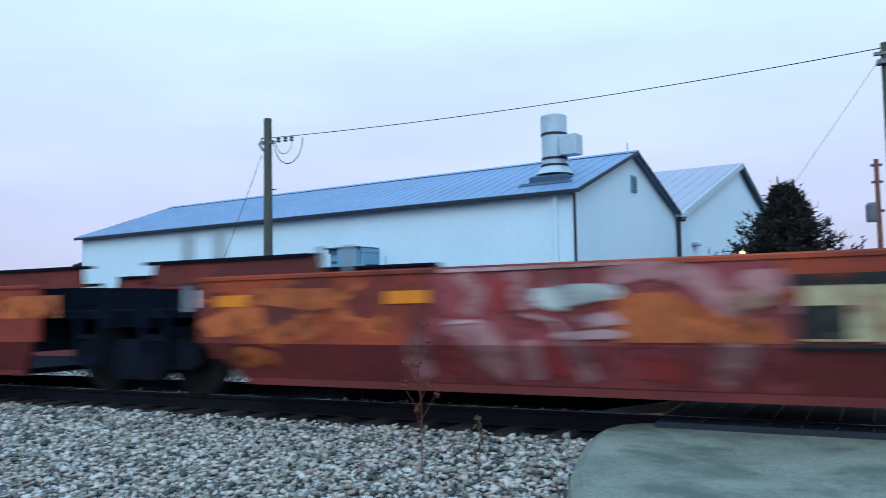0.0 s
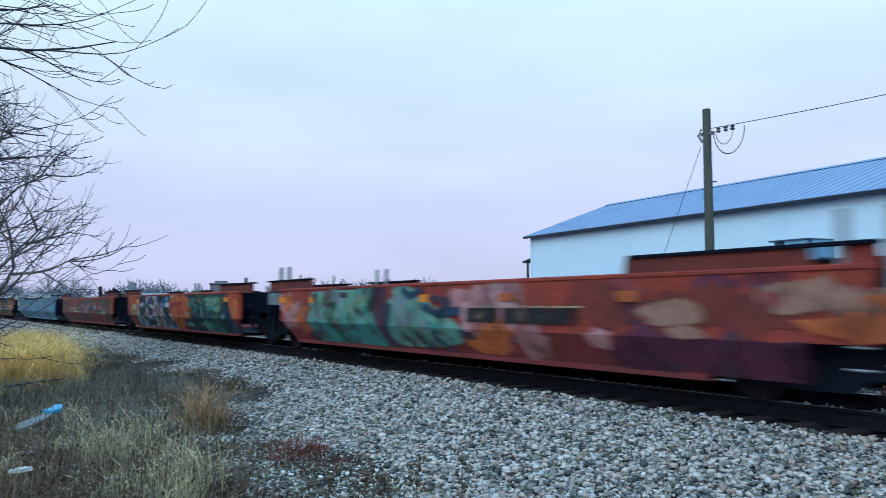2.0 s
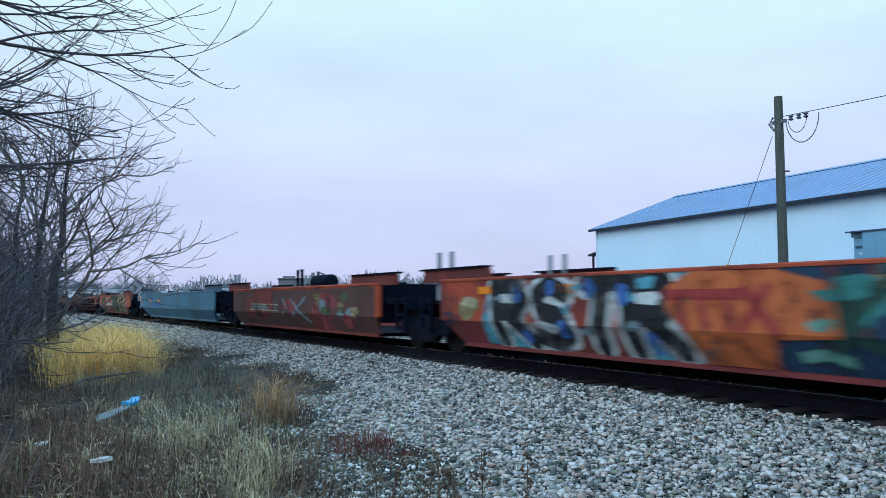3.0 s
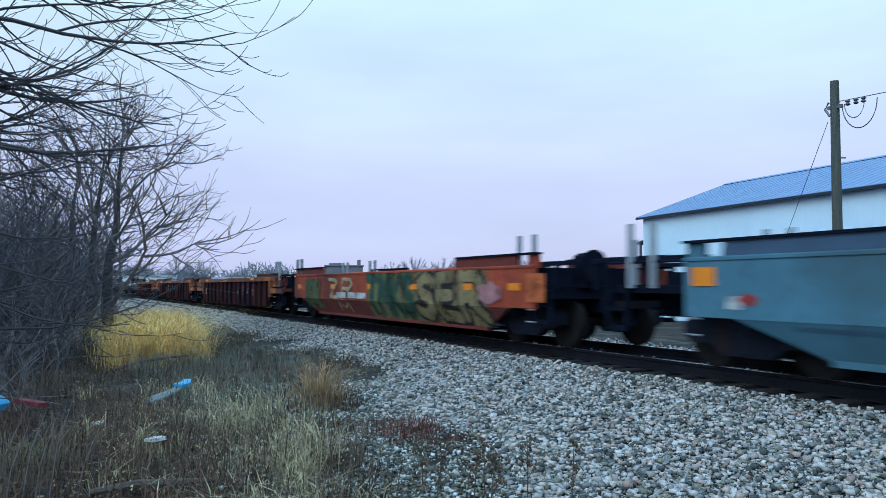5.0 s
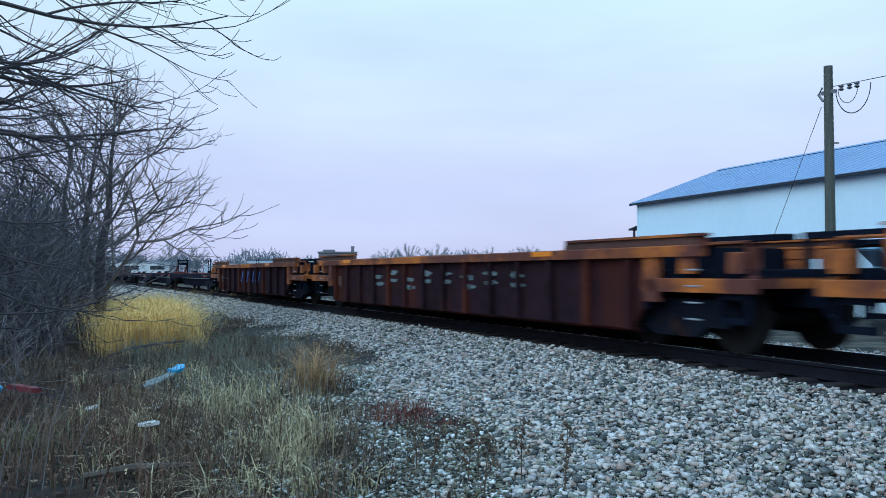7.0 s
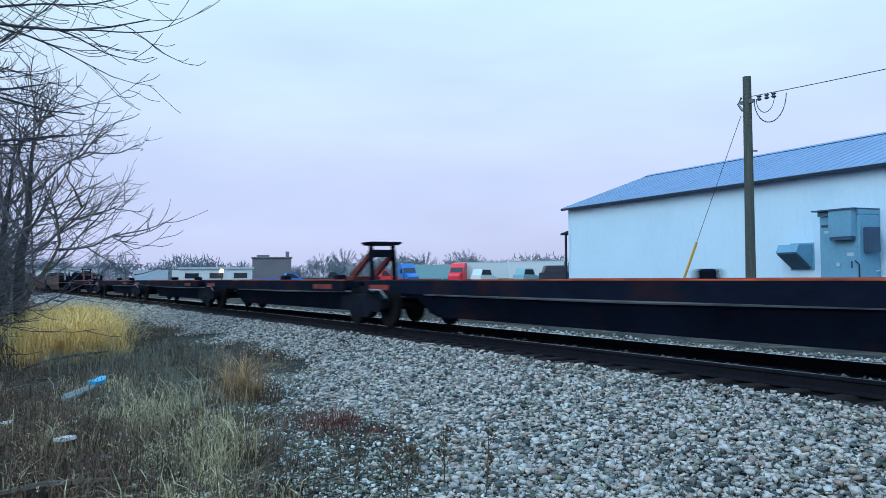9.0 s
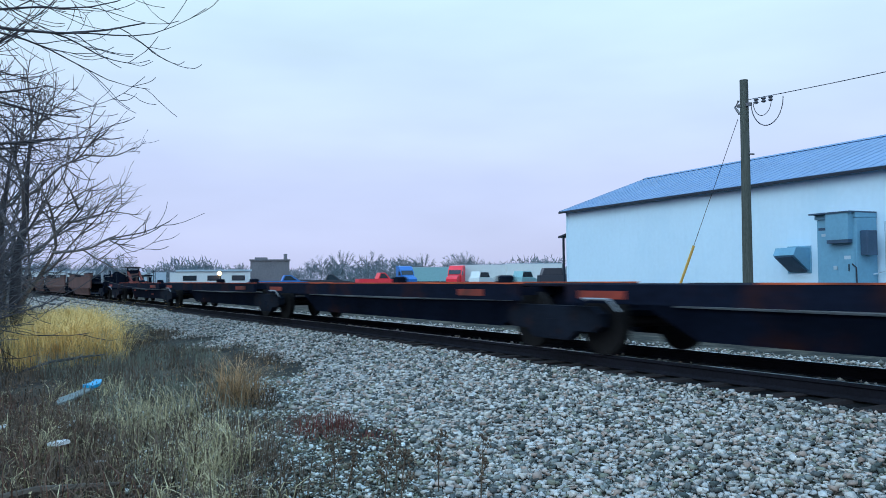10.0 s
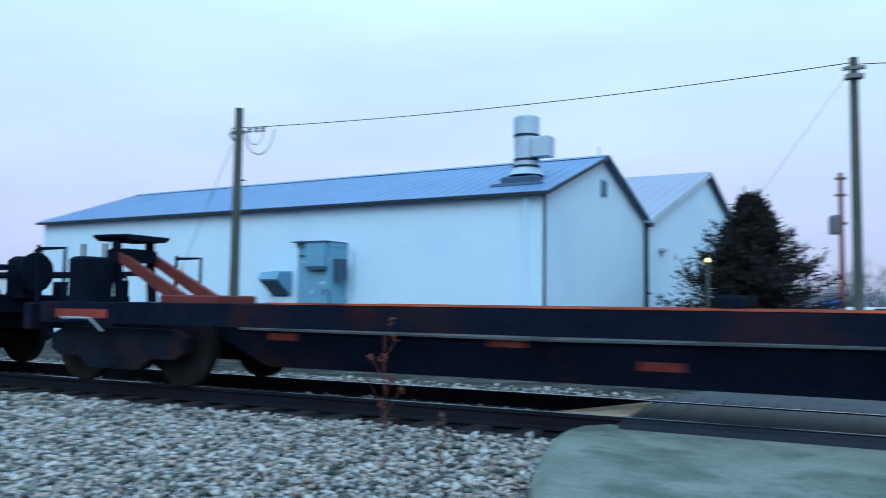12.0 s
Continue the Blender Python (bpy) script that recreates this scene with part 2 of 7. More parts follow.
M["blueplastic"] = mat("blue_plastic", (0.02, 0.36, 0.66), 0.4, var=0.1)
M["redplastic"] = mat("faded_red_plastic", (0.22, 0.035, 0.05), 0.5, var=0.2)
M["paper"] = mat("crumpled_white_paper", (0.62, 0.66, 0.68), 0.8, var=0.1)
M["log"] = mat("fallen_branch_bark", (0.10, 0.085, 0.07), 0.9, var=0.3, scale=4, fine=30, bump=0.4)
# Roof metal with the sky's reflection painted in as a pale lavender colour.
M["sheenmetal"] = mat("sheen_tinted_metal_roof", (0.33, 0.35, 0.45), 0.5, 0.1, var=0.08, scale=0.5, fine=5, bump=0.03)
M["ramp"] = mat("worn_tan_timber", (0.58, 0.45, 0.31), 0.85, var=0.3, scale=3, fine=20, bump=0.3)
M["brush"] = mat("grey_brown_brush_stems", (0.125, 0.115, 0.12), 0.95, var=0.4, scale=1.5, fine=20, bump=0, rnd=0.4)
M["far_shaft"] = mat("pale_red_brown_wood", (0.20, 0.075, 0.06), 0.9, var=0.3, scale=2, fine=15)
M["strut_red"] = mat("dull_red_paint", (0.13, 0.022, 0.018), 0.75, var=0.3, scale=2, fine=15)
M["glass"] = mat("dark_vehicle_glass", (0.02, 0.03, 0.04), 0.08, var=0.1, bump=0, spec=0.6)
M["rubber"] = mat("tyre_rubber", (0.015, 0.015, 0.017), 0.9, var=0.2)
M["lamp"] = glow("lamp_glow", (1.0, 0.70, 0.25), 2.5)
M["sodium"] = glow("sodium_lamp_glow", (1.0, 0.55, 0.2), 8.0)


# ---- mesh helpers ----
class Geo:
    """A small mesh under construction: vertices and faces in plain lists."""

    def __init__(self):
        self.v, self.f = [], []

    def add(self, verts, faces):
        k = len(self.v)
        self.v += [tuple(p) for p in verts]
        self.f += [tuple(i + k for i in q) for q in faces]
        return self

    def box(self, x0, x1, y0, y1, z0, z1, c=0.0):
        """A box; c chamfers its upright edges and its top rim."""
        if c <= 0:
            return self.add([(x, y, z) for z in (z0, z1) for x, y in ((x0, y0), (x1, y0), (x1, y1), (x0, y1))],
                            [(3, 2, 1, 0), (4, 5, 6, 7), (0, 1, 5, 4), (1, 2, 6, 5), (2, 3, 7, 6), (3, 0, 4, 7)])
        ring = [(x0 + c, y0), (x1 - c, y0), (x1, y0 + c), (x1, y1 - c), (x1 - c, y1), (x0 + c, y1), (x0, y1 - c), (x0, y0 + c)]
        inner = [(x0 + 2 * c, y0 + c), (x1 - 2 * c, y0 + c), (x1 - c, y0 + 2 * c), (x1 - c, y1 - 2 * c), (x1 - 2 * c, y1 - c), (x0 + 2 * c, y1 - c), (x0 + c, y1 - 2 * c), (x0 + c, y0 + 2 * c)]
        vs = [(*p, z0) for p in ring] + [(*p, z1 - c) for p in ring] + [(*p, z1) for p in inner]
        fs = [tuple(range(7, -1, -1)), tuple(range(16, 24))]
        for a in (0, 8):
            fs += [(a + i, a + (i + 1) % 8, a + 8 + (i + 1) % 8, a + 8 + i) for i in range(8)]
        return self.add(vs, fs)

    def prism(self, poly, a0, a1, axis="y", shift=None):
        """A closed outline (u, w) pushed from a0 to a1 along an axis; u, w are the two other axes in order."""
        def put(u, w, a):
            return {"x": (a, u, w), "y": (u, a, w), "z": (u, w, a)}[axis]
        n = len(poly)
        s = shift or (lambda u, w: 0.0)
        vs = [put(u, w, a0 + s(u, w)) for u, w in poly] + [put(u, w, a1 + s(u, w)) for u, w in poly]
        fs = [tuple(range(n - 1, -1, -1)), tuple(range(n, 2 * n))] + [(i, (i + 1) % n, n + (i + 1) % n, n + i) for i in range(n)]
        return self.add(vs, fs)

    def tube(self, pts, radii, sides=6, cap=True):
        """A round rod along a line of points."""
        pts = [Vector(p) for p in pts]
        if not hasattr(radii, "__len__"):
            radii = [radii] * len(pts)
        vs, fs = [], []
        for i, p in enumerate(pts):
            d = (pts[min(i + 1, len(pts) - 1)] - pts[max(i - 1, 0)]).normalized()
            a = d.cross(Vector((0, 0, 1)) if abs(d.z) < 0.9 else Vector((1, 0, 0))).normalized()
            b = d.cross(a)
            vs += [p + (a * math.cos(t) + b * math.sin(t)) * radii[i] for t in (2 * math.pi * k / sides for k in range(sides))]
        for i in range(len(pts) - 1):
            o = i * sides
            fs += [(o + k, o + (k + 1) % sides, o + sides + (k + 1) % sides, o + sides + k) for k in range(sides)]
        if cap:
            fs += [tuple(range(sides - 1, -1, -1)), tuple(range(len(vs) - sides, len(vs)))]
        return self.add(vs, fs)

    def lathe(self, prof, sides=16, at=(0, 0, 0), axis="z"):
        """A profile of (radius, height) turned about an axis."""
        vs, fs = [], []
        for r, h in prof:
            for k in range(sides):
                t = 2 * math.pi * k / sides
                c, s = r * math.cos(t), r * math.sin(t)
                p = {"z": (c, s, h), "y": (c, h, s), "x": (h, c, s)}[axis]
                vs.append((p[0] + at[0], p[1] + at[1], p[2] + at[2]))
        for i in range(len(prof) - 1):
            o = i * sides
            fs += [(o + k, o + (k + 1) % sides, o + sides + (k + 1) % sides, o + sides + k) for k in range(sides)]
        fs += [tuple(range(sides - 1, -1, -1)), tuple(range(len(vs) - sides, len(vs)))]
        return self.add(vs, fs)

    def mesh(self, name, material, smooth=False):
        me = bpy.data.meshes.new(name)
        me.from_pydata(self.v, [], self.f)
        bm = bmesh.new()
        bm.from_mesh(me)
        if len(bm.faces) < 60000:
            bmesh.ops.recalc_face_normals(bm, faces=bm.faces)
        bm.to_mesh(me)
        bm.free()
        if smooth:
            me.polygons.foreach_set("use_smooth", [True] * len(me.polygons))
        me.materials.append(M[material])
        return me


def part(name, geo, material, parent=None, label="", smooth=False):
    """One mesh object, under a thing or a part."""
    me = geo if isinstance(geo, bpy.types.Mesh) else geo.mesh(name, material, smooth)
    ob = new(name, me)
    ob.parent = parent
    return tagged(ob, label)


def thing(name, label, category, m=None, group="", kind=""):
    """An Empty at a thing's base that carries its parts."""
    ob = new(name)
    ob.empty_display_size = 0.2
    if m is not None:
        ob.matrix_basis = m
    return tagged(ob, label, category, group, kind)


# ---- the plan: the curved track, and the lie of the land ----
RAIL_Z = 0.65


def slope(x):
    if x > 0:
        return -0.1157 - 0.00133 * min(x, 60)
    return -(0.1157 - 0.00133 * min(-x, 25)) - 0.0004 * min(max(0.0, -x - 60), 200)


TX = np.arange(-700.0, 700.5, 0.5)
TY = np.zeros_like(TX)
i0 = 1400
TY[i0] = 8.70
for i in range(i0, len(TX) - 1):
    TY[i + 1] = TY[i] + 0.5 * slope(TX[i] + 0.25)
for i in range(i0, 0, -1):
    TY[i - 1] = TY[i] - 0.5 * slope(TX[i] - 0.25)
TS = np.concatenate([[0], np.cumsum(np.hypot(np.diff(TX), np.diff(TY)))])
TS -= TS[i0]


def track(s):
    """The point of the track's middle at s metres along it."""
    return float(np.interp(s, TS, TX)), float(np.interp(s, TS, TY))


def track_y(x):
    return np.interp(x, TX, TY)


def on_track(s, off, z):
    x, y = track(s)
    x2, y2 = track(s + 0.5)
    d = math.hypot(x2 - x, y2 - y)
    return x - (y2 - y) / d * off, y + (x2 - x) / d * off, z


def rough(x, y, s):
    return noise.noise((x * s, y * s, 3.7))


def land(x, y):
    """The height of the ground."""
    d = track_y(x) - y
    flat = 0.04 * rough(x, y, 0.35) + 0.02 * rough(x, y, 1.7)
    if d > 0:
        h = float(np.interp(d, [0, 1.55, 2.2, 4.2, 5.6, 9], [0.44, 0.42, 0.34, 0.10, 0.05, 0.0]))
        return h + flat * min(1, max(0.1, (d - 1.6) / 2))
    h = float(np.interp(-d, [0, 1.6, 3.2, 6, 30], [0.44, 0.42, 0.26, 0.24, 0.30]))
    return h + 0.5 * flat * min(1, max(0.1, (-d - 1.6) / 2))


def ground_sheet():
    """One sheet: fine near the track, coarse to the horizon."""
    xs = [-3000, -1500, -700, -350, -200, -140, -100, -80] + list(np.arange(-66, -30, 2.0)) + list(np.arange(-30, 6.01, 0.4)) + list(np.arange(8, 40, 4.0)) + [50, 80, 150, 400, 1200, 3000]
    ts = [-3000, -1000, -300, -100, -40, -25] + list(np.arange(-16, -8, 1.0)) + list(np.arange(-8, 4.01, 0.3)) + list(np.arange(5, 12, 1.0)) + [15, 20, 30, 45, 70, 120, 250, 600, 1500, 4000]
    g = Geo()
    vs = []
    for t in ts:
        for x in xs:
            y = float(track_y(max(-400, min(400, x)))) + t
            vs.append((x, y, land(max(-400, min(400, x)), y)))
    n = len(xs)
    fs = [(j * n + i, j * n + i + 1, (j + 1) * n + i + 1, (j + 1) * n + i) for j in range(len(ts) - 1) for i in range(n - 1)]
    g.add(vs, fs)
    ob = part("ground", g, "soil", smooth=True)
    return tagged(ob, "dark soil with dead grass beside a railway", "ground", kind="structure")


ground_sheet()


def strip(name, material, offs, s0, s1, step, zfun, label, category):
    """A long sheet that follows the track: across it the offsets, along it every step metres."""
    g, n = Geo(), len(offs)
    ss = np.arange(s0, s1 + step / 2, step)
    vs = []
    for s in ss:
        for o in offs:
            x, y, _ = on_track(s, o, 0)
            vs.append((x, y, zfun(x, y)))
    g.add(vs, [(j * n + i, j * n + i + 1, (j + 1) * n + i + 1, (j + 1) * n + i) for j in range(len(ss) - 1) for i in range(n - 1)])
    return tagged(part(name, g, material, smooth=True), label, category, kind="structure")


# The bed's dark colour serves as shade between the loose stones.
strip("ballast_bed", "bed", [-6.3, -5.7, -5.2, -4.6, -4.0, -3.4, -2.8, -2.2, -1.6, 0, 1.6, 2.4, 3.2, 4.2, 5.5, 7.0], -420, 60, 1.5,
      lambda x, y: land(x, y) + 0.008 + 0.008 * rough(x, y, 0.8), "grey gravel bed under the railway track", "ballast")


# An added dark sheet that paints the train's shade onto the gravel.
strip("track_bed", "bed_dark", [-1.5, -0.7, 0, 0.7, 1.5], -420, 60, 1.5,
      lambda x, y: land(x, y) + 0.022 + 0.006 * rough(x, y, 0.8), "gravel between and beside the rails, coloured dark for train shade", "ballast")


# ---- track: rails, ties ----
def rail(side, label):
    """A rail: foot, web and head swept along the curve, with a worn bright top."""
    prof = [(-0.07, -0.17), (0.07, -0.17), (0.07, -0.155), (0.012, -0.13), (0.012, -0.045), (0.036, -0.035), (0.036, -0.004), (0.025, 0), (-0.025, 0), (-0.036, -0.004), (-0.036, -0.035), (-0.012, -0.045), (-0.012, -0.13), (-0.07, -0.155)]
    ss = list(np.arange(-420, -60, 6.0)) + list(np.arange(-60, 60.1, 2.0))
    g, top, n = Geo(), Geo(), len(prof)
    vs, tv = [], []
    for s in ss:
        for o, z in prof:
            vs.append(on_track(s, side * 0.7535 + o, RAIL_Z + z))
        for o in (-0.026, 0.026):
            tv.append(on_track(s, side * 0.7535 + o, RAIL_Z + 0.0025))
    g.add(vs, [(j * n + i, j * n + (i + 1) % n, (j + 1) * n + (i + 1) % n, (j + 1) * n + i) for j in range(len(ss) - 1) for i in range(n)])
    top.add(tv, [(2 * j, 2 * j + 1, 2 * j + 3, 2 * j + 2) for j in range(len(ss) - 1)])
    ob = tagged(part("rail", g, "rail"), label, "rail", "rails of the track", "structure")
    part("running_surface", top, "railtop", ob, "worn bright top of the rail")


rail(-1, "rusty steel rail with a worn bright top on ties")
rail(1, "rusty steel rail with a worn bright top beyond the ties")


def truss(parent, x, s=1):
    """A two-axle truck at x under a car: side frames, bolster, springs, two wheelsets."""
    t = part("truck", Geo().box(x - 0.18, x + 0.18, -1.0, 1.0, 0.36, 0.62, 0.03), "black", parent, "black cast-steel two-axle truck")
    for y in (-1.02, 1.02):
        prof = [(-1.12, 0.60), (-1.12, 0.42), (-0.98, 0.34), (-0.62, 0.34), (-0.42, 0.20), (0.42, 0.20), (0.62, 0.34), (0.98, 0.34), (1.12, 0.42), (1.12, 0.60), (0.9, 0.70), (-0.9, 0.70)]
        part("side_frame", Geo().prism([(x + u, w) for u, w in prof], y - 0.09, y + 0.09), "frame_dark", t, "dark cast side frame with rounded ends")
        part("spring_nest", Geo().lathe([(0.13, 0.24), (0.13, 0.5)], 10, (x, y * 0.98 - 0.1 * (y / abs(y)) + 0.12 * (y / abs(y)), 0)), "frame_dark", t)
    for dx in (-0.86, 0.86):
        g = Geo()
        for y in (-0.7535, 0.7535):
            o = 1 if y > 0 else -1
            g.lathe([(0.30, y - 0.07), (0.457, y - 0.065), (0.457, y + 0.06), (0.36, y + 0.07), (0.15, y + 0.03), (0.12, y + 0.09)], 20, (0, 0, 0), "y")
        g.lathe([(0.08, -1.0), (0.08, 1.0)], 8, (0, 0, 0), "y")
        for k in range(3):
            a = k * 2.094
            g.lathe([(0.02, -1.10), (0.02, -1.02)], 6, (0.07 * math.cos(a), 0, 0.07 * math.sin(a)), "y")
        w = part("wheelset", g, "wheel", t, "pair of steel wheels on an axle")
        w.matrix_basis = pose(x + dx, 0, 0.457)
        WHEELS.append(w)
    return t


WHEELS = []
CARS = []          # (thing, rear position along the track at the start, length)
SPEED = 20.5
Y_UP, TONE, TOP, BOT = 1.46, 0.69, 1.45, 0.26


def face_y(z):
    """How far a car's side stands out at height z: upright above, drawn in below."""
    return Y_UP if z >= TONE else Y_UP - 0.24 * (TONE - z) / (TONE - BOT)


def decal(name, polys, material, car, lift=0.006, label="", whole=False):
    """Flat paint on the near side of a car: outlines (x, z), folded at the side's crease; each a part, or one part as a whole."""
    if not whole and len(polys) > 1:
        for k, poly in enumerate(polys):
            decal(name, [poly], material, car, lift + 0.0002 * k, label)
        return
    bm = bmesh.new()
    for k, poly in enumerate(polys):
        bm.faces.new([bm.verts.new((x, 0.00015 * k, z)) for x, z in poly])
    bmesh.ops.triangulate(bm, faces=bm.faces)
    bmesh.ops.bisect_plane(bm, geom=bm.verts[:] + bm.edges[:] + bm.faces[:], plane_co=(0, 0, TONE), plane_no=(0, 0, 1))
    for v in bm.verts:
        z = min(max(v.co.z, BOT + 0.01), TOP - 0.02)
        v.co = (v.co.x, -face_y(z) - lift - v.co.y, z)
    me = bpy.data.meshes.new(name)
    bm.to_mesh(me)
    bm.free()
    me.materials.append(M[material])
    part(name, me, material, car, label)


def stroke(pts, w, k=3):
    """Outlines of a thick brush line through points, as short quads with round joints."""
    out = []
    for (x0, z0), (x1, z1) in zip(pts, pts[1:]):
        d = math.hypot(x1 - x0, z1 - z0) or 1e-6
        nx, nz = -(z1 - z0) / d * w / 2, (x1 - x0) / d * w / 2
        out.append([(x0 + nx, z0 + nz), (x1 + nx, z1 + nz), (x1 - nx, z1 - nz), (x0 - nx, z0 - nz)])
    for x, z in pts:
        out.append([(x + w / 2 * math.cos(a), z + w / 2 * math.sin(a)) for a in (2 * math.pi * i / 8 for i in range(8))])
    return out


def ribbon(pts, w):
    """The outline of one brush line with slanted ends."""
    left, right = [], []
    for i, (x, z) in enumerate(pts):
        (xa, za), (xb, zb) = pts[max(i - 1, 0)], pts[min(i + 1, len(pts) - 1)]
        d = math.hypot(xb - xa, zb - za) or 1e-6
        nx, nz = -(zb - za) / d * w / 2, (xb - xa) / d * w / 2
        left.append((x + nx, z + nz))
        right.append((x - nx, z - nz))
    return left + right[::-1]


def blob(x, z, rx, rz, rng, n=14, jag=0.25):
    return [(x + rx * r * math.cos(a), z + rz * r * math.sin(a)) for a, r in ((2 * math.pi * i / n, 1 + jag * (rng.random() - 0.5)) for i in range(n))]


GLYPHS = {
    "R": [[(0, 0), (0, 1), (0.6, 1), (0.75, 0.75), (0.55, 0.5), (0.05, 0.5)], [(0.35, 0.5), (0.8, 0)]],
    "S": [[(0.75, 0.85), (0.4, 1), (0.08, 0.8), (0.2, 0.55), (0.6, 0.45), (0.75, 0.2), (0.4, 0), (0.02, 0.12)]],
    "T": [[(0, 1), (0.8, 1)], [(0.4, 1), (0.35, 0)]],
    "O": [[(0.4, 1), (0.08, 0.8), (0.05, 0.25), (0.4, 0), (0.72, 0.2), (0.75, 0.8), (0.4, 1)]],
    "K": [[(0.05, 1), (0.05, 0)], [(0.75, 1), (0.1, 0.5), (0.8, 0)]],
    "M": [[(0, 0), (0.08, 1), (0.4, 0.4), (0.72, 1), (0.8, 0)]],
    "I": [[(0.3, 1), (0.35, 0)], [(0.1, 1), (0.6, 1)]],
    "E": [[(0.75, 1), (0.1, 0.95), (0.05, 0.05), (0.75, 0)], [(0.1, 0.5), (0.6, 0.52)]],
    "Z": [[(0.05, 1), (0.75, 0.95), (0.1, 0.1), (0.8, 0)]],
}


def throw_up(car, x0, x1, z0, z1, shapes, cloud, edge, fill, shine=None, seed=1, cloud_n=7, weight=0.30, rim=0.14):
    """Spray paint: a cloud behind, dark outlines, fat filled letter shapes, a few shines."""
    rng = random.Random(seed)
    if cloud:
        decal("paint_cloud", [blob(x0 + (x1 - x0) * (i + 0.5) / cloud_n, (z0 + z1) / 2 + rng.uniform(-0.1, 0.1), (x1 - x0) / cloud_n * 0.95, (z1 - z0) * rng.uniform(0.5, 0.64), rng) for i in range(cloud_n)], cloud, car, 0.005, whole=True)
    w = (x1 - x0) / len(shapes)
    h = z1 - z0
    for i, c in enumerate(shapes):
        ox, lean = x0 + i * w + 0.08 * w, rng.uniform(-0.12, 0.12) * w
        outer, inner, lights = [], [], []
        for line in GLYPHS[c]:
            pts = [(ox + u * w * 0.98 + lean * v, z0 + h * (0.1 + 0.8 * v) + rng.uniform(-0.02, 0.02)) for u, v in line]
            outer += stroke(pts, weight * h + rim)
            inner += stroke(pts, weight * h)
            lights += stroke([(x + 0.03, z + 0.05 * h) for x, z in pts[:2]], 0.045)
        decal("letter_outline", outer, edge, car, 0.008, whole=True)
        decal("letter_fill", inner, fill, car, 0.016, whole=True)
        if shine:
            for one in lights[:1]:
                decal("letter_shine", [one], shine, car, 0.024)


SPRAY = {"white": (0.62, 0.66, 0.66), "pink": (0.50, 0.22, 0.23), "rose": (0.33, 0.06, 0.07), "teal": (0.05, 0.26, 0.24), "mint": (0.15, 0.36, 0.29), "dkgreen": (0.020, 0.075, 0.055), "navy": (0.012, 0.045, 0.095),
         "inkblack": (0.010, 0.010, 0.014), "olive": (0.19, 0.19, 0.085), "khaki": (0.30, 0.23, 0.11), "moss": (0.075, 0.12, 0.045), "amber": (0.55, 0.20, 0.03), "peach": (0.60, 0.14, 0.040), "slate": (0.20, 0.27, 0.30), "royal": (0.05, 0.16, 0.48),
         "violet": (0.12, 0.025, 0.06), "cream": (0.52, 0.45, 0.27), "crimson": (0.38, 0.04, 0.04), "sky": (0.10, 0.38, 0.48), "plum": (0.07, 0.03, 0.06), "palepink": (0.62, 0.36, 0.38), "dust": (0.36, 0.19, 0.14), "rust": (0.40, 0.085, 0.03), "rosepink": (0.44, 0.13, 0.14), "greenmint": (0.17, 0.34, 0.22)}
for k, c in SPRAY.items():
    M[k] = sprayed("spray_" + k, [0.76 * q for q in c])


def splash(car, x0, x1, z0, z1, colours, n, seed, size=(0.12, 0.34), lift=0.004):
    """Overlapping worn patches of old paint in several colours."""
    rng = random.Random(seed)
    for k, c in enumerate(colours):
        out = []
        for _ in range(n):
            rx = rng.uniform(*size)
            out.append(blob(rng.uniform(x0 + rx, x1 - rx), rng.uniform(z0 + 0.08, z1 - 0.08), rx, rx * rng.uniform(0.3, 0.75), rng, 11, 0.8))
        decal("paint_splash", out, c, car, lift + 0.002 * k)


def smears(car, lines, width, material, lift):
    """Single brush lines of paint."""
    for line in lines:
        decal("paint_line", [ribbon(line, width)], material, car, lift)


def rect(x0, x1, z0, z1):
    return [(x0, z0), (x1, z0), (x1, z1), (x0, z1)]


def bars(car, x0, z, n, w, h, material, seed=0):
    """Lettering that cannot be read, as plain bars."""
    rng = random.Random(seed)
    out, x = [], x0
    for _ in range(n):
        q = w * rng.uniform(0.6, 1.2)
        out.append(rect(x, x + q, z, z + h))
        x += q + 0.35 * w
    decal("lettering", out, material, car, 0.012)


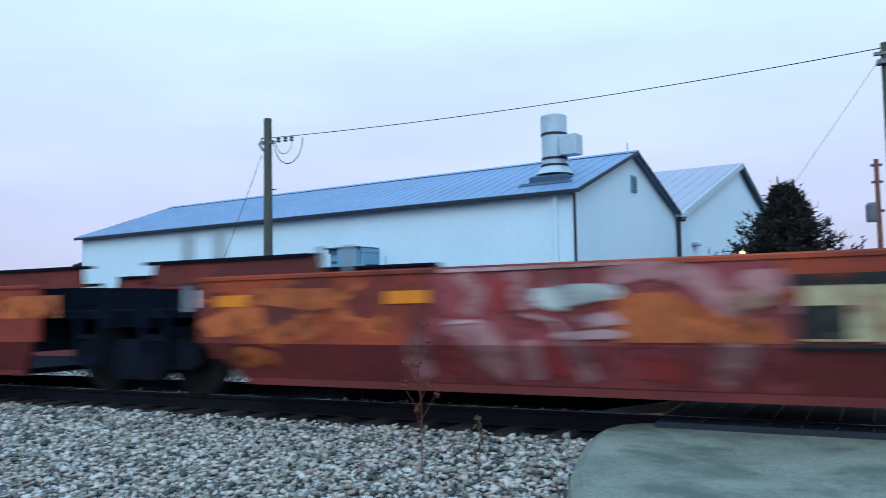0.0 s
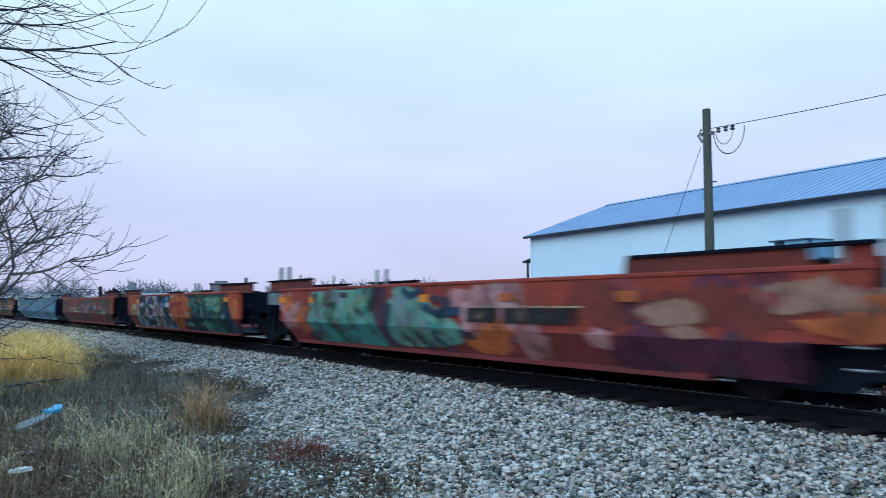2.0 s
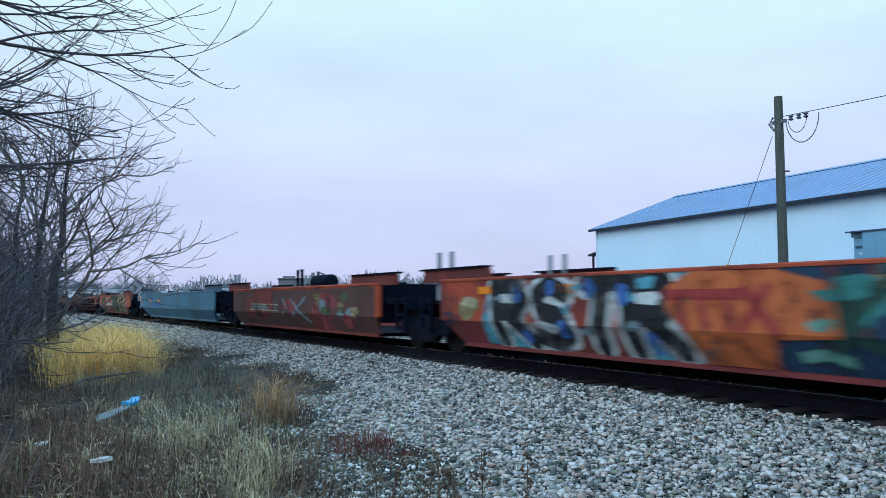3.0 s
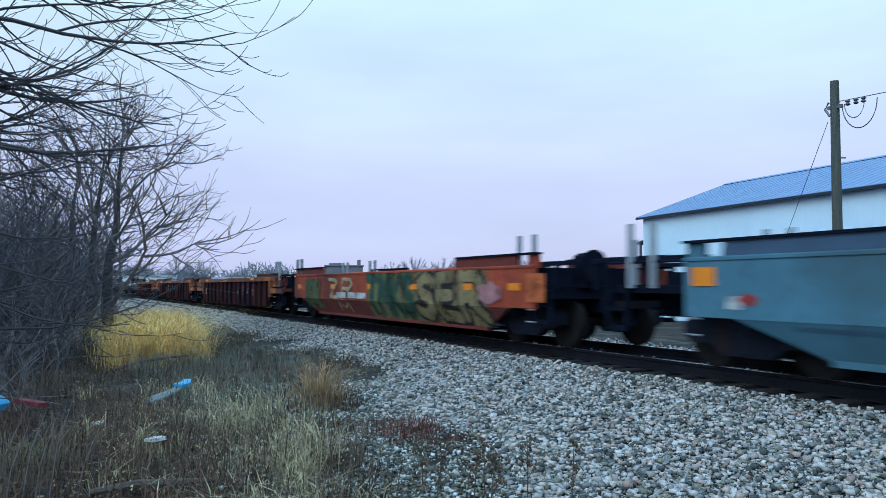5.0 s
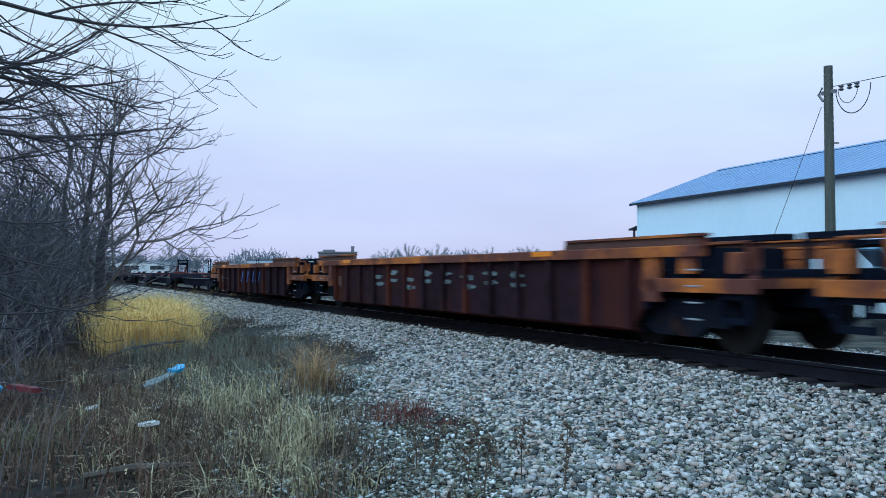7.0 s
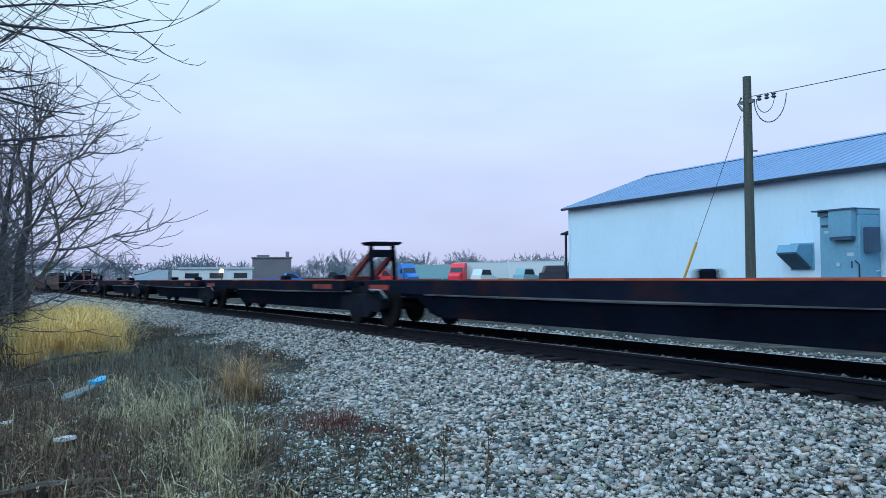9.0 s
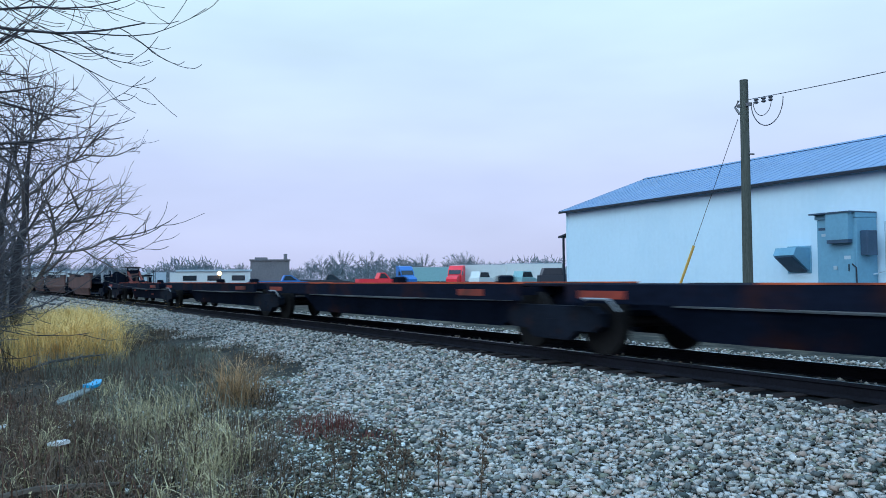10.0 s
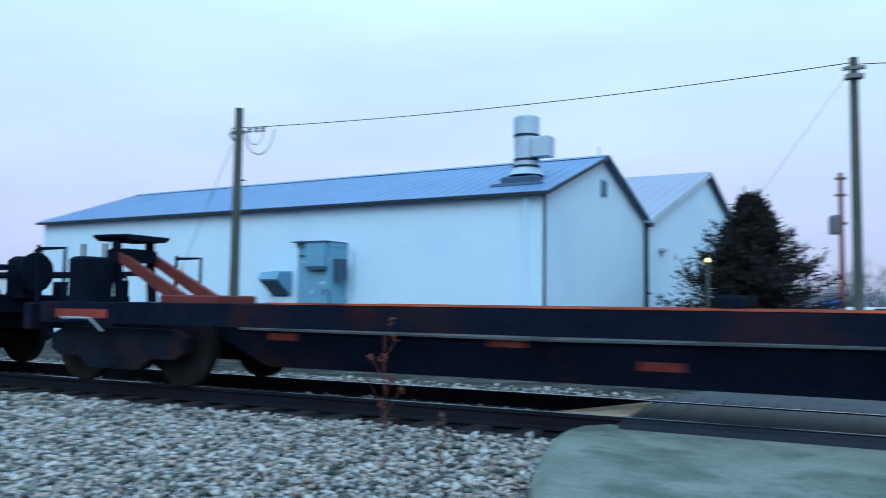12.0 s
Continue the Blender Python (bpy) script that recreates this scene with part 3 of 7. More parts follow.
def well_car(length, ends, upper, lower, label, ribbed=False, chord=None, reach=(0, 0), platform="black", raised="redbrown", brake=True, top=None):
    """A container well car, x from its rear end to its front end, z from the rail top. ends: 'a' shares a truck, 'c' is coupled."""
    car = thing("well_car", label, "freight car", group="cars of the freight train")
    L, TOP = length, top or 1.45
    up_h = 0.07 if ribbed else 0.18
    up0, up1 = [(1.30 if e == "c" else 1.45) + r for e, r in zip(ends, reach)]
    n0, n1 = [(2.15 if e == "c" else 1.55) + r for e, r in zip(ends, reach)]
    b0, b1 = [(3.35 if e == "c" else 2.0) + r for e, r in zip(ends, reach)]
    s0, s1 = (2.4, 2.4) if ribbed else (up0, up1)
    if ribbed:
        n0, n1, b0, b1 = 2.4, 2.4, 2.75, 2.75
    for sgn in (-1, 1):
        def lean(u, w):
            return sgn * -(Y_UP - face_y(w))
        y0, y1 = sgn * (Y_UP - 0.07), sgn * Y_UP
        top_z = 1.26 if ribbed else TOP - 0.05
        part("upper_side", Geo().prism([(s0, TONE), (L - s1, TONE), (L - s1, top_z), (s0, top_z)], y0 - (sgn * 0.10 if ribbed else 0), y1 - (sgn * 0.10 if ribbed else 0)), upper, car)
        # on orange cars the lower colour includes the shade of the inward lean
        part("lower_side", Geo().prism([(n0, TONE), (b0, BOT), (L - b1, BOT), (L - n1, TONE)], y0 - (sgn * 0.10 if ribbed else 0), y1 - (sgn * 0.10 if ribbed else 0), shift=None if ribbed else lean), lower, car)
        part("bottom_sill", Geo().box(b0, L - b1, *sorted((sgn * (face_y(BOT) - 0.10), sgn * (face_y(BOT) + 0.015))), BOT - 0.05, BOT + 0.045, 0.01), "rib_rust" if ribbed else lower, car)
        ch = Geo().box(up0, L - up1, *sorted((sgn * (Y_UP - 0.14), sgn * (Y_UP + 0.02))), top_z, TOP - (0.04 if ribbed else 0), 0.015)
        part("top_chord", ch, chord or upper, car)
        if not ribbed:
            part("crease_strip", Geo().box(n0, L - n1, *sorted((sgn * (Y_UP - 0.03), sgn * (Y_UP + 0.002))), TONE - 0.006, TONE + 0.006), upper, car)
        else:
            k = int((L - b0 - b1) / 0.95)
            for i in range(k + 1):
                x = b0 + (L - b0 - b1) * i / k
                part("side_post", Geo().prism([(x - 0.07, BOT), (x + 0.07, BOT), (x + 0.05, 1.26), (x - 0.05, 1.26)], *sorted((sgn * (Y_UP - 0.11), sgn * (Y_UP - 0.005)))), "maroon" if i % 4 else "rib_rust", car)
        # raised plates at the corners of the well; the cap runs on over an open corner to a post
        for e, u, x, d in ((ends[0], up0, 0.0, 1), (ends[1], up1, L, -1)):
            near, far = (1.35, 4.35) if ribbed else (u + 0.62, u + 3.15) if e == "c" else (0.65, 3.2)
            cap = u - 0.04 if e == "c" else near - 0.1
            (xa, xb), (ca, cb) = sorted((x + d * near, x + d * far)), sorted((x + d * cap, x + d * (far - 0.1)))
            part("raised_corner", Geo().prism([(xa, TOP - 0.06), (xb, TOP - 0.06), (xb - 0.05, TOP + up_h), (xa + 0.05, TOP + up_h)], *sorted((sgn * (Y_UP - 0.10), sgn * (Y_UP - 0.03)))), raised, car, "dark red corner plate above the side")
            part("corner_cap", Geo().box(ca, cb, *sorted((sgn * (Y_UP - 0.16), sgn * (Y_UP + 0.01))), TOP + up_h, TOP + up_h + 0.035), chord or "black", car)
            if e == "c":
                pa, pb = sorted((x + d * (cap + 0.02), x + d * (cap + 0.34)))
                part("corner_post", Geo().box(pa, pb, *sorted((sgn * (Y_UP - 0.14), sgn * (Y_UP - 0.06))), TOP - 0.06, TOP + up_h, 0.01), chord or upper, car)
                ga, gb = sorted((x + d * (cap + 0.06), x + d * (cap + 0.30)))
                # rungs take the pale post colour to look lit
                for k in range(4):
                    part("ladder_rung", Geo().tube([(ga, sgn * (Y_UP - 0.02), 0.46 + 0.21 * k), (gb, sgn * (Y_UP - 0.02), 0.46 + 0.21 * k)], 0.013, 5), "post", car, "ladder rung coloured pale for the light on it")
                ra, rb = sorted((x + d * 0.15, x + d * (cap + 0.1)))
                part("walkway_rail", Geo().box(ra, rb, *sorted((sgn * 1.05, sgn * 1.30)), 1.43, 1.50, 0.01).box(ra, ra + 0.07, *sorted((sgn * 1.20, sgn * 1.28)), 1.02, 1.43).box((ra + rb) / 2, (ra + rb) / 2 + 0.07, *sorted((sgn * 1.20, sgn * 1.28)), 1.02, 1.43), "black", car)
            if ribbed:
                ya, yb = sorted((sgn * (Y_UP - 0.12), sgn * (Y_UP - 0.02)))
                for x0, x1, z0, z1 in ((0.45, 2.45, 0.80, 0.98), (0.62, 0.86, 1.04, 1.30), (1.45, 1.72, 1.04, 1.34), (2.12, 2.42, 0.66, 1.30)):
                    qa, qb = sorted((x + d * x0, x + d * x1))
                    part("end_bracket", Geo().box(qa, qb, ya, yb, z0, z1, 0.012), "chord_yellow", car, "rusty yellow end bracket")
    part("well_floor", Geo().box(b0, L - b1, -1.2, 1.2, BOT - 0.04, BOT + 0.04), "black", car)
    for x, d in ((n0, 1), (L - n1, -1)):
        part("bulkhead", Geo().prism([(x, 0.55), (x + d * 0.1, 0.55), (x + d * 0.1, 1.42), (x, 1.42)], -1.36, 1.36), "black", car)
    for e, x, d, r in ((ends[0], 0, 1, reach[0]), (ends[1], L, -1, reach[1])):
        inner = x + d * ((2.5 if e == "c" else 1.6) + r)
        outer = x + d * (0.55 if e == "c" else 0.30)
        part("end_platform", Geo().box(min(inner, outer), max(inner, outer), -1.25, 1.25, 0.98, 1.10, 0.02), "black", car)
        part("centre_sill", Geo().box(min(inner, outer), max(inner, outer), -0.35, 0.35, 0.62, 0.98, 0.03), "black", car)
        part("end_frame", Geo().box(*sorted((outer, outer + d * 0.14)), -1.36, 1.36, 0.86, 1.02, 0.02).box(*sorted((outer + d * 0.02, outer + d * 0.10)), -1.30, -1.18, 1.02, 1.36).box(*sorted((outer + d * 0.02, outer + d * 0.10)), 1.18, 1.30, 1.02, 1.36).box(*sorted((outer + d * 0.02, outer + d * 0.10)), -0.1, 0.1, 1.02, 1.30), platform, car)
        for y in (-1.36, 1.28):
            part("corner_step", Geo().box(*sorted((outer + d * 0.05, outer + d * 0.55)), y, y + 0.08, 0.42, 0.50).box(*sorted((outer + d * 0.05, outer + d * 0.11)), y, y + 0.08, 0.42, 1.1).box(*sorted((outer + d * 0.49, outer + d * 0.55)), y, y + 0.08, 0.42, 1.1).box(*sorted((outer + d * 0.05, outer + d * 0.55)), y, y + 0.08, 0.72, 0.78), "black", car)
            part("hand_rail", Geo().tube([(outer + d * 0.1, y + 0.04, 1.1), (outer + d * 0.1, y + 0.04, 1.42), (inner, y + 0.04, 1.42)], 0.022, 5), platform, car)
            for dx in (0.95, 1.45):
                if (e == "c" or d == 1) and not (ribbed and (d == 1 or not brake)):
                    part("guide_post", Geo().tube([(x + d * (dx + 0.2), y + 0.04, 1.05), (x + d * (dx + 0.2), y + 0.04, 1.98)], 0.055, 6), "post", car, "grey upright guide post")
        if e == "c":
            truss(car, x + d * (2.15 + min(r, 1.0)))
            part("coupler", Geo().box(*sorted((x - d * 0.08, x + d * 0.75)), -0.12, 0.12, 0.74, 0.98, 0.02).box(*sorted((x - d * 0.14, x + d * 0.2)), -0.2, 0.2, 0.70, 1.0, 0.04), "frame_dark", car)
            part("air_hose", Geo().tube([(x + d * 0.4, -0.45, 0.9), (x + d * 0.25, -0.45, 0.55), (x - d * 0.02, -0.45, 0.42)], 0.03, 5), "black", car)
            if brake and d == -1:
                part("brake_housing", Geo().box(x - 0.72, x - 0.40, -0.85, -0.45, 1.05, 1.64, 0.06), "black", car, "black hand-brake housing")
                part("brake_wheel", Geo().lathe([(0.24, 0), (0.28, 0.02), (0.28, 0.05), (0.24, 0.06)], 14, (x - 0.32, -0.68, 1.42), "x"), "black", car)
    if ends[0] == "a":
        truss(car, 0.0)
    return car


def ref(car, *xs, z=1.02, w=0.42, h=0.13):
    for x in xs:
        decal("reflector", [rect(x, x + w, z, z + h)], "reflector", car, 0.016, "orange reflective plate")


def run(t):
    """How far the train has gone: steady, with a slight surge before the second second."""
    u = min(1.0, max(0.0, (t - 1.65) / 0.35))
    return SPEED * t - 0.9 + 0.9 * u * u * (3 - 2 * u)


def car_pose(rear, span, t):
    s = rear + run(t)
    a, b = track(s), track(s + span)
    return pose(a[0], a[1], RAIL_Z, 0, 0, math.degrees(math.atan2(b[1] - a[1], b[0] - a[0])))


# ---- the freight train, front to rear: rear end's place along the track at the start ----
def consist():
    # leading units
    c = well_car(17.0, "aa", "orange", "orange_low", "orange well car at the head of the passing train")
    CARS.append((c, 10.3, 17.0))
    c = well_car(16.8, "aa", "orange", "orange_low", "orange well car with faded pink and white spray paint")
    CARS.append((c, -6.5, 16.8))
    splash(c, 1.5, 4.2, 0.80, 1.36, ["peach", "rust", "peach", "redbrown"], 6, 301, (0.15, 0.42))
    decal("paint_patch", [blob(2.9, 1.18, 0.75, 0.12, random.Random(50), 14, 0.5), blob(1.85, 0.90, 0.32, 0.13, random.Random(51), 12, 0.5), blob(3.05, 0.86, 0.22, 0.14, random.Random(52), 12, 0.5), blob(2.25, 0.52, 0.30, 0.12, random.Random(53), 12, 0.5)], "peach", c, 0.018)
    decal("paint_cloud", [[(4.2, 0.30), (7.9, 0.30), (7.8, 1.42), (4.6, 1.42), (4.3, 0.9)]], "rose", c, 0.005)
    smears(c, [[(4.45, 0.36), (4.32, 0.62), (4.45, 0.80)], [(4.75, 0.86), (5.15, 0.84), (5.35, 0.62), (5.25, 0.34)], [(4.9, 1.40), (5.1, 1.2), (5.0, 0.98)], [(5.5, 1.38), (5.55, 1.02)], [(5.85, 1.38), (5.9, 1.05)], [(5.6, 0.74), (5.62, 0.36)], [(6.0, 0.78), (6.15, 0.36)]], 0.17, "pink", 0.022)
    smears(c, [[(6.35, 1.30), (6.75, 1.38), (7.15, 1.28), (7.42, 1.0), (7.5, 0.66), (7.3, 0.36)]], 0.20, "pink", 0.024)
    smears(c, [[(5.35, 1.30), (5.3, 1.0)], [(4.75, 0.66), (4.7, 0.40)], [(5.8, 0.66), (5.85, 0.40)], [(6.6, 0.5), (7.0, 0.46)]], 0.20, "crimson", 0.026)
    smears(c, [[(4.7, 1.41), (5.6, 1.41), (6.6, 1.42)], [(4.75, 0.90), (5.1, 0.92)], [(5.55, 0.98), (5.85, 0.92), (6.0, 0.76)]], 0.035, "palepink", 0.034)
    decal("paint_patch", [blob(6.05, 1.16, 0.40, 0.10, random.Random(6), 12, 0.5), blob(5.9, 1.10, 0.20, 0.10, random.Random(16), 9, 0.6)], "white", c, 0.036)
    decal("paint_patch", [blob(6.30, 0.92, 0.24, 0.08, random.Random(7), 10, 0.8), blob(6.2, 0.78, 0.3, 0.05, random.Random(17), 10, 0.8)], "palepink", c, 0.036)
    decal("paint_patch", [[(6.45, 0.72), (7.8, 0.72), (7.7, 0.92), (7.0, 0.96), (6.9, 1.16), (6.4, 1.14), (6.5, 0.9)]], "peach", c, 0.030)
    splash(c, 7.3, 8.1, 0.90, 1.40, ["rosepink", "dust", "pink"], 2, 302, (0.10, 0.20), 0.032)
    decal("paint_cloud", [rect(7.95, 8.5, 0.74, 1.20), rect(8.55, 9.6, 0.72, 1.20)], "cream", c, 0.040)
    decal("paint_fill", [rect(7.90, 8.28, 0.76, 1.02), rect(8.7, 9.2, 0.78, 1.0), rect(7.85, 9.7, 0.66, 0.72), rect(7.85, 9.7, 1.18, 1.27)], "inkblack", c, 0.046)
    ref(c, 1.75, 4.05, z=1.10, w=0.5)
    bars(c, 1.6, 0.50, 3, 0.12, 0.28, "redbrown", 2)
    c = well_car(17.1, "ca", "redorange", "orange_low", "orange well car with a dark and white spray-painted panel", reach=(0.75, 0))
    CARS.append((c, -23.6, 17.1))
    splash(c, 10.9, 13.8, 0.34, 1.34, ["slate", "white"], 9, 311, (0.2, 0.5))
    throw_up(c, 11.2, 13.3, 0.38, 1.26, "SZO", None, "navy", "slate", None, 5, 5, 0.20, 0.34)
    splash(c, 11.1, 13.2, 0.42, 1.30, ["navy", "slate", "dkgreen", "navy"], 5, 312, (0.12, 0.36), 0.030)
    decal("paint_fill", [blob(13.2, 0.70, 0.42, 0.10, random.Random(15), 10, 0.6), blob(13.55, 0.92, 0.14, 0.2, random.Random(16), 9, 0.6)], "navy", c, 0.04)
    splash(c, 5.3, 8.9, 1.02, 1.38, ["white", "slate", "white"], 8, 313, (0.2, 0.5))
    decal("paint_fill", [rect(5.2, 7.9, 0.80, 0.98)], "inkblack", c, 0.028)
    bars(c, 5.3, 0.82, 9, 0.18, 0.13, "cream", 4)
    throw_up(c, 5.3, 8.6, 0.30, 0.76, "OMRE", None, "slate", "cream", None, 7, 5, 0.30, 0.05)
    splash(c, 5.3, 8.7, 0.30, 0.74, ["slate", "redbrown", "moss"], 5, 314, (0.1, 0.3), 0.030)
    splash(c, 2.0, 5.0, 0.34, 1.30, ["violet", "rose", "peach"], 4, 315, (0.15, 0.4))
    throw_up(c, 8.9, 10.0, 1.06, 1.26, "ZM", None, "white", "white", None, 8, 5, 0.2, 0.02)
    throw_up(c, 13.6, 14.5, 1.06, 1.32, "EE", None, "white", "white", None, 10, 5, 0.25, 0.02)
    decal("paint_patch", [rect(7.9, 8.9, 0.74, 1.0), rect(13.6, 14.3, 0.86, 0.94), rect(14.8, 16.1, 1.0, 1.30), rect(2.5, 3.4, 0.84, 1.04), rect(9.0, 10.4, 0.74, 0.86), rect(10.4, 10.9, 0.78, 1.3)], "peach", c, 0.004)
    decal("paint_patch", [rect(10.0, 10.4, 0.3, 1.36), rect(14.4, 14.75, 0.3, 1.36)], "darkred", c, 0.003)
    ref(c, 2.6, 5.3, 10.5, 13.0, z=1.08)
    decal("label_plate", [rect(3.5, 3.8, 0.86, 1.06)], "chord_yellow", c, 0.014)
    c = well_car(19.35, "cc", "redorange", "orange_low", "plain orange low-sided well car with a short pale stencil", top=1.12, reach=(0.3, 0.15))
    CARS.append((c, -42.95, 19.35))
    bars(c, 11.2, 0.84, 3, 0.46, 0.17, "cream", 8)
    decal("paint_patch", [rect(5.3, 7.7, 0.80, 1.02)], "darkred", c, 0.006)
    decal("paint_fill", [rect(5.45, 6.3, 0.83, 0.99), rect(6.55, 7.55, 0.83, 0.99)], "redbrown", c, 0.010)
    decal("paint_patch", [rect(15.7, 16.2, 0.44, 0.60), rect(16.45, 16.95, 0.44, 0.60), rect(16.6, 17.4, 0.86, 0.94), rect(9.0, 10.2, 0.96, 1.0)], "darkred", c, 0.006)
    # three-unit set with large paintings
    c = well_car(17.15, "ac", "redorange", "orange_low", "orange well car covered in teal, pink and white spray paint")
    CARS.append((c, -60.1, 17.15))
    part("sign_plate", Geo().box(0.5, 1.12, -1.40, -1.37, 1.08, 1.36), "slate", c, "pale worn plate at the end")
    splash(c, 1.4, 3.2, 0.50, 1.34, ["rose", "pink", "pink", "peach"], 5, 321, (0.15, 0.38))
    decal("paint_cloud", [rect(2.9, 3.5, 0.30, 0.70), [(6.1, 0.28), (6.9, 0.28), (6.7, 1.40), (6.15, 1.40)]], "plum", c, 0.004)
    decal("paint_fill", [[(3.05, 0.70), (6.25, 0.70), (6.1, 1.38), (3.35, 1.36)]], "mint", c, 0.012, whole=True)
    decal("paint_fill", [[(3.4, 0.29), (6.45, 0.29), (6.3, 0.72), (3.1, 0.72)]], "teal", c, 0.013, whole=True)
    splash(c, 3.2, 6.2, 0.74, 1.36, ["slate", "teal", "mint", "greenmint"], 6, 322, (0.12, 0.32), 0.016)
    smears(c, [[(3.5, 1.30), (3.75, 0.75)], [(3.6, 0.72), (3.95, 0.34)], [(4.0, 1.24), (4.2, 1.06), (4.55, 1.10)], [(4.75, 1.28), (5.1, 1.26)], [(5.45, 1.0), (5.75, 0.90)]], 0.11, "plum", 0.030)
    smears(c, [[(4.4, 0.72), (4.75, 0.32)], [(5.2, 0.92), (5.3, 0.60)], [(6.2, 1.36), (6.05, 0.95)]], 0.13, "dkgreen", 0.031)
    decal("paint_fill", [[(6.6, 0.62), (7.0, 1.40), (7.55, 1.40), (9.3, 0.66), (9.0, 0.44), (8.4, 0.36), (7.2, 0.32), (6.9, 0.34)]], "mint", c, 0.014, whole=True)
    splash(c, 6.8, 8.9, 0.50, 1.20, ["teal", "greenmint", "slate"], 5, 323, (0.12, 0.30), 0.018)
    smears(c, [[(7.2, 0.58), (7.55, 0.28)], [(7.7, 0.60), (8.05, 0.26)], [(8.25, 0.58), (8.7, 0.24)], [(7.3, 1.36), (7.6, 1.22), (8.0, 1.34)], [(8.0, 1.05), (8.5, 0.92), (9.2, 0.98)], [(8.9, 1.16), (8.5, 0.86)], [(6.85, 1.1), (6.7, 0.5)]], 0.14, "navy", 0.032)
    smears(c, [[(8.2, 1.20), (8.9, 1.12)], [(9.1, 0.60), (9.5, 0.58)]], 0.12, "plum", 0.034)
    splash(c, 8.8, 11.0, 0.72, 1.40, ["pink", "palepink", "pink"], 6, 324, (0.2, 0.5), 0.006)
    splash(c, 9.2, 12.6, 0.32, 0.74, ["rose", "pink", "peach"], 4, 325, (0.2, 0.45), 0.006)
    decal("paint_fill", [rect(9.35, 10.2, 0.80, 1.02), rect(10.3, 11.95, 0.80, 1.02)], "inkblack", c, 0.030)
    bars(c, 9.42, 0.85, 3, 0.2, 0.11, "cream", 9)
    bars(c, 10.36, 0.84, 6, 0.18, 0.12, "cream", 10)
    decal("paint_line", [rect(9.3, 12.0, 1.03, 1.05)], "cream", c, 0.033)
    splash(c, 11.6, 15.2, 0.72, 1.40, ["rose", "violet", "redbrown"], 5, 326, (0.25, 0.55), 0.006)
    decal("paint_patch", [blob(13.5, 0.98, 0.55, 0.16, random.Random(31), 14, 0.4), blob(13.7, 0.76, 0.28, 0.08, random.Random(32), 11, 0.6), blob(15.0, 1.14, 0.30, 0.17, random.Random(33), 12, 0.6)], "dust", c, 0.022)
    splash(c, 14.6, 16.4, 0.80, 1.28, ["dust", "rose", "dust"], 4, 327, (0.12, 0.30), 0.024)
    decal("paint_patch", [blob(15.9, 0.84, 0.75, 0.14, random.Random(34), 14, 0.5), blob(16.2, 1.10, 0.4, 0.08, random.Random(35), 12, 0.4)], "peach", c, 0.036)
    splash(c, 12.2, 15.3, 0.32, 0.70, ["plum", "violet"], 5, 328, (0.25, 0.5), 0.008)
    ref(c, 1.4, 3.2, 5.6, 7.9, z=1.12)
    decal("paint_patch", [rect(10.2, 10.65, 1.12, 1.24), rect(12.6, 13.0, 1.10, 1.24)], "peach", c, 0.030)
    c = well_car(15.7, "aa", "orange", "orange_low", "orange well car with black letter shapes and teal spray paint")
    CARS.append((c, -75.8, 15.7))
    splash(c, 2.1, 2.9, 0.80, 1.12, ["khaki", "cream"], 3, 331, (0.1, 0.28))
    smears(c, [[(1.6, 0.80), (1.95, 0.80), (1.95, 0.62), (1.6, 0.62)], [(2.1, 0.8), (2.1, 0.62)]], 0.07, "plum", 0.008)
    decal("paint_cloud", [[(2.9, 0.30), (4.2, 0.28), (4.2, 1.38), (3.3, 1.36), (3.05, 0.9)], [(6.6, 0.26), (8.3, 0.30), (7.7, 0.75), (7.4, 1.0), (8.05, 1.40), (6.6, 1.40)]], "sky", c, 0.004)
    throw_up(c, 3.45, 7.85, 0.28, 1.42, "RSTR", None, "white", "inkblack", None, 21, 9, 0.26, 0.22)
    splash(c, 3.3, 7.4, 0.36, 1.36, ["sky", "slate"], 4, 332, (0.08, 0.2), 0.026)
    decal("letter_shine", [blob(x, z, 0.13, 0.15, random.Random(int(x * 9)), 9, 0.5) for x, z in ((4.15, 1.14), (5.06, 1.24), (6.0, 1.22), (6.72, 1.14), (4.3, 0.48), (7.2, 0.50), (5.35, 0.62))], "royal", c, 0.036)
    decal("paint_patch", [[(8.0, 0.28), (9.0, 0.28), (9.15, 0.62), (9.95, 0.66), (9.85, 1.22), (9.2, 1.38), (7.95, 1.40), (7.55, 1.22), (7.5, 0.95), (7.8, 0.7)]], "peach", c, 0.030)
    smears(c, [[(7.5, 1.12), (8.75, 1.12)], [(7.7, 1.1), (7.85, 0.70)], [(8.1, 1.1), (8.2, 0.70)], [(8.5, 1.1), (8.55, 0.70)], [(8.75, 1.22), (9.2, 0.66)], [(9.1, 1.24), (8.7, 0.68)]], 0.13, "crimson", 0.036)
    decal("paint_cloud", [[(9.05, 0.28), (13.9, 0.28), (13.75, 0.66), (13.1, 0.70), (13.1, 1.42), (9.2, 1.42), (9.7, 1.2), (9.7, 0.66), (9.1, 0.6)]], "navy", c, 0.008)
    splash(c, 9.4, 13.4, 0.30, 1.38, ["dkgreen", "teal", "navy"], 8, 333, (0.18, 0.45), 0.012)
    throw_up(c, 9.8, 13.0, 0.34, 1.36, "KESZ", None, "navy", "dkgreen", None, 22, 8, 0.20, 0.1)
    splash(c, 9.5, 13.3, 0.32, 1.34, ["mint", "teal", "greenmint"], 5, 334, (0.10, 0.30), 0.032)
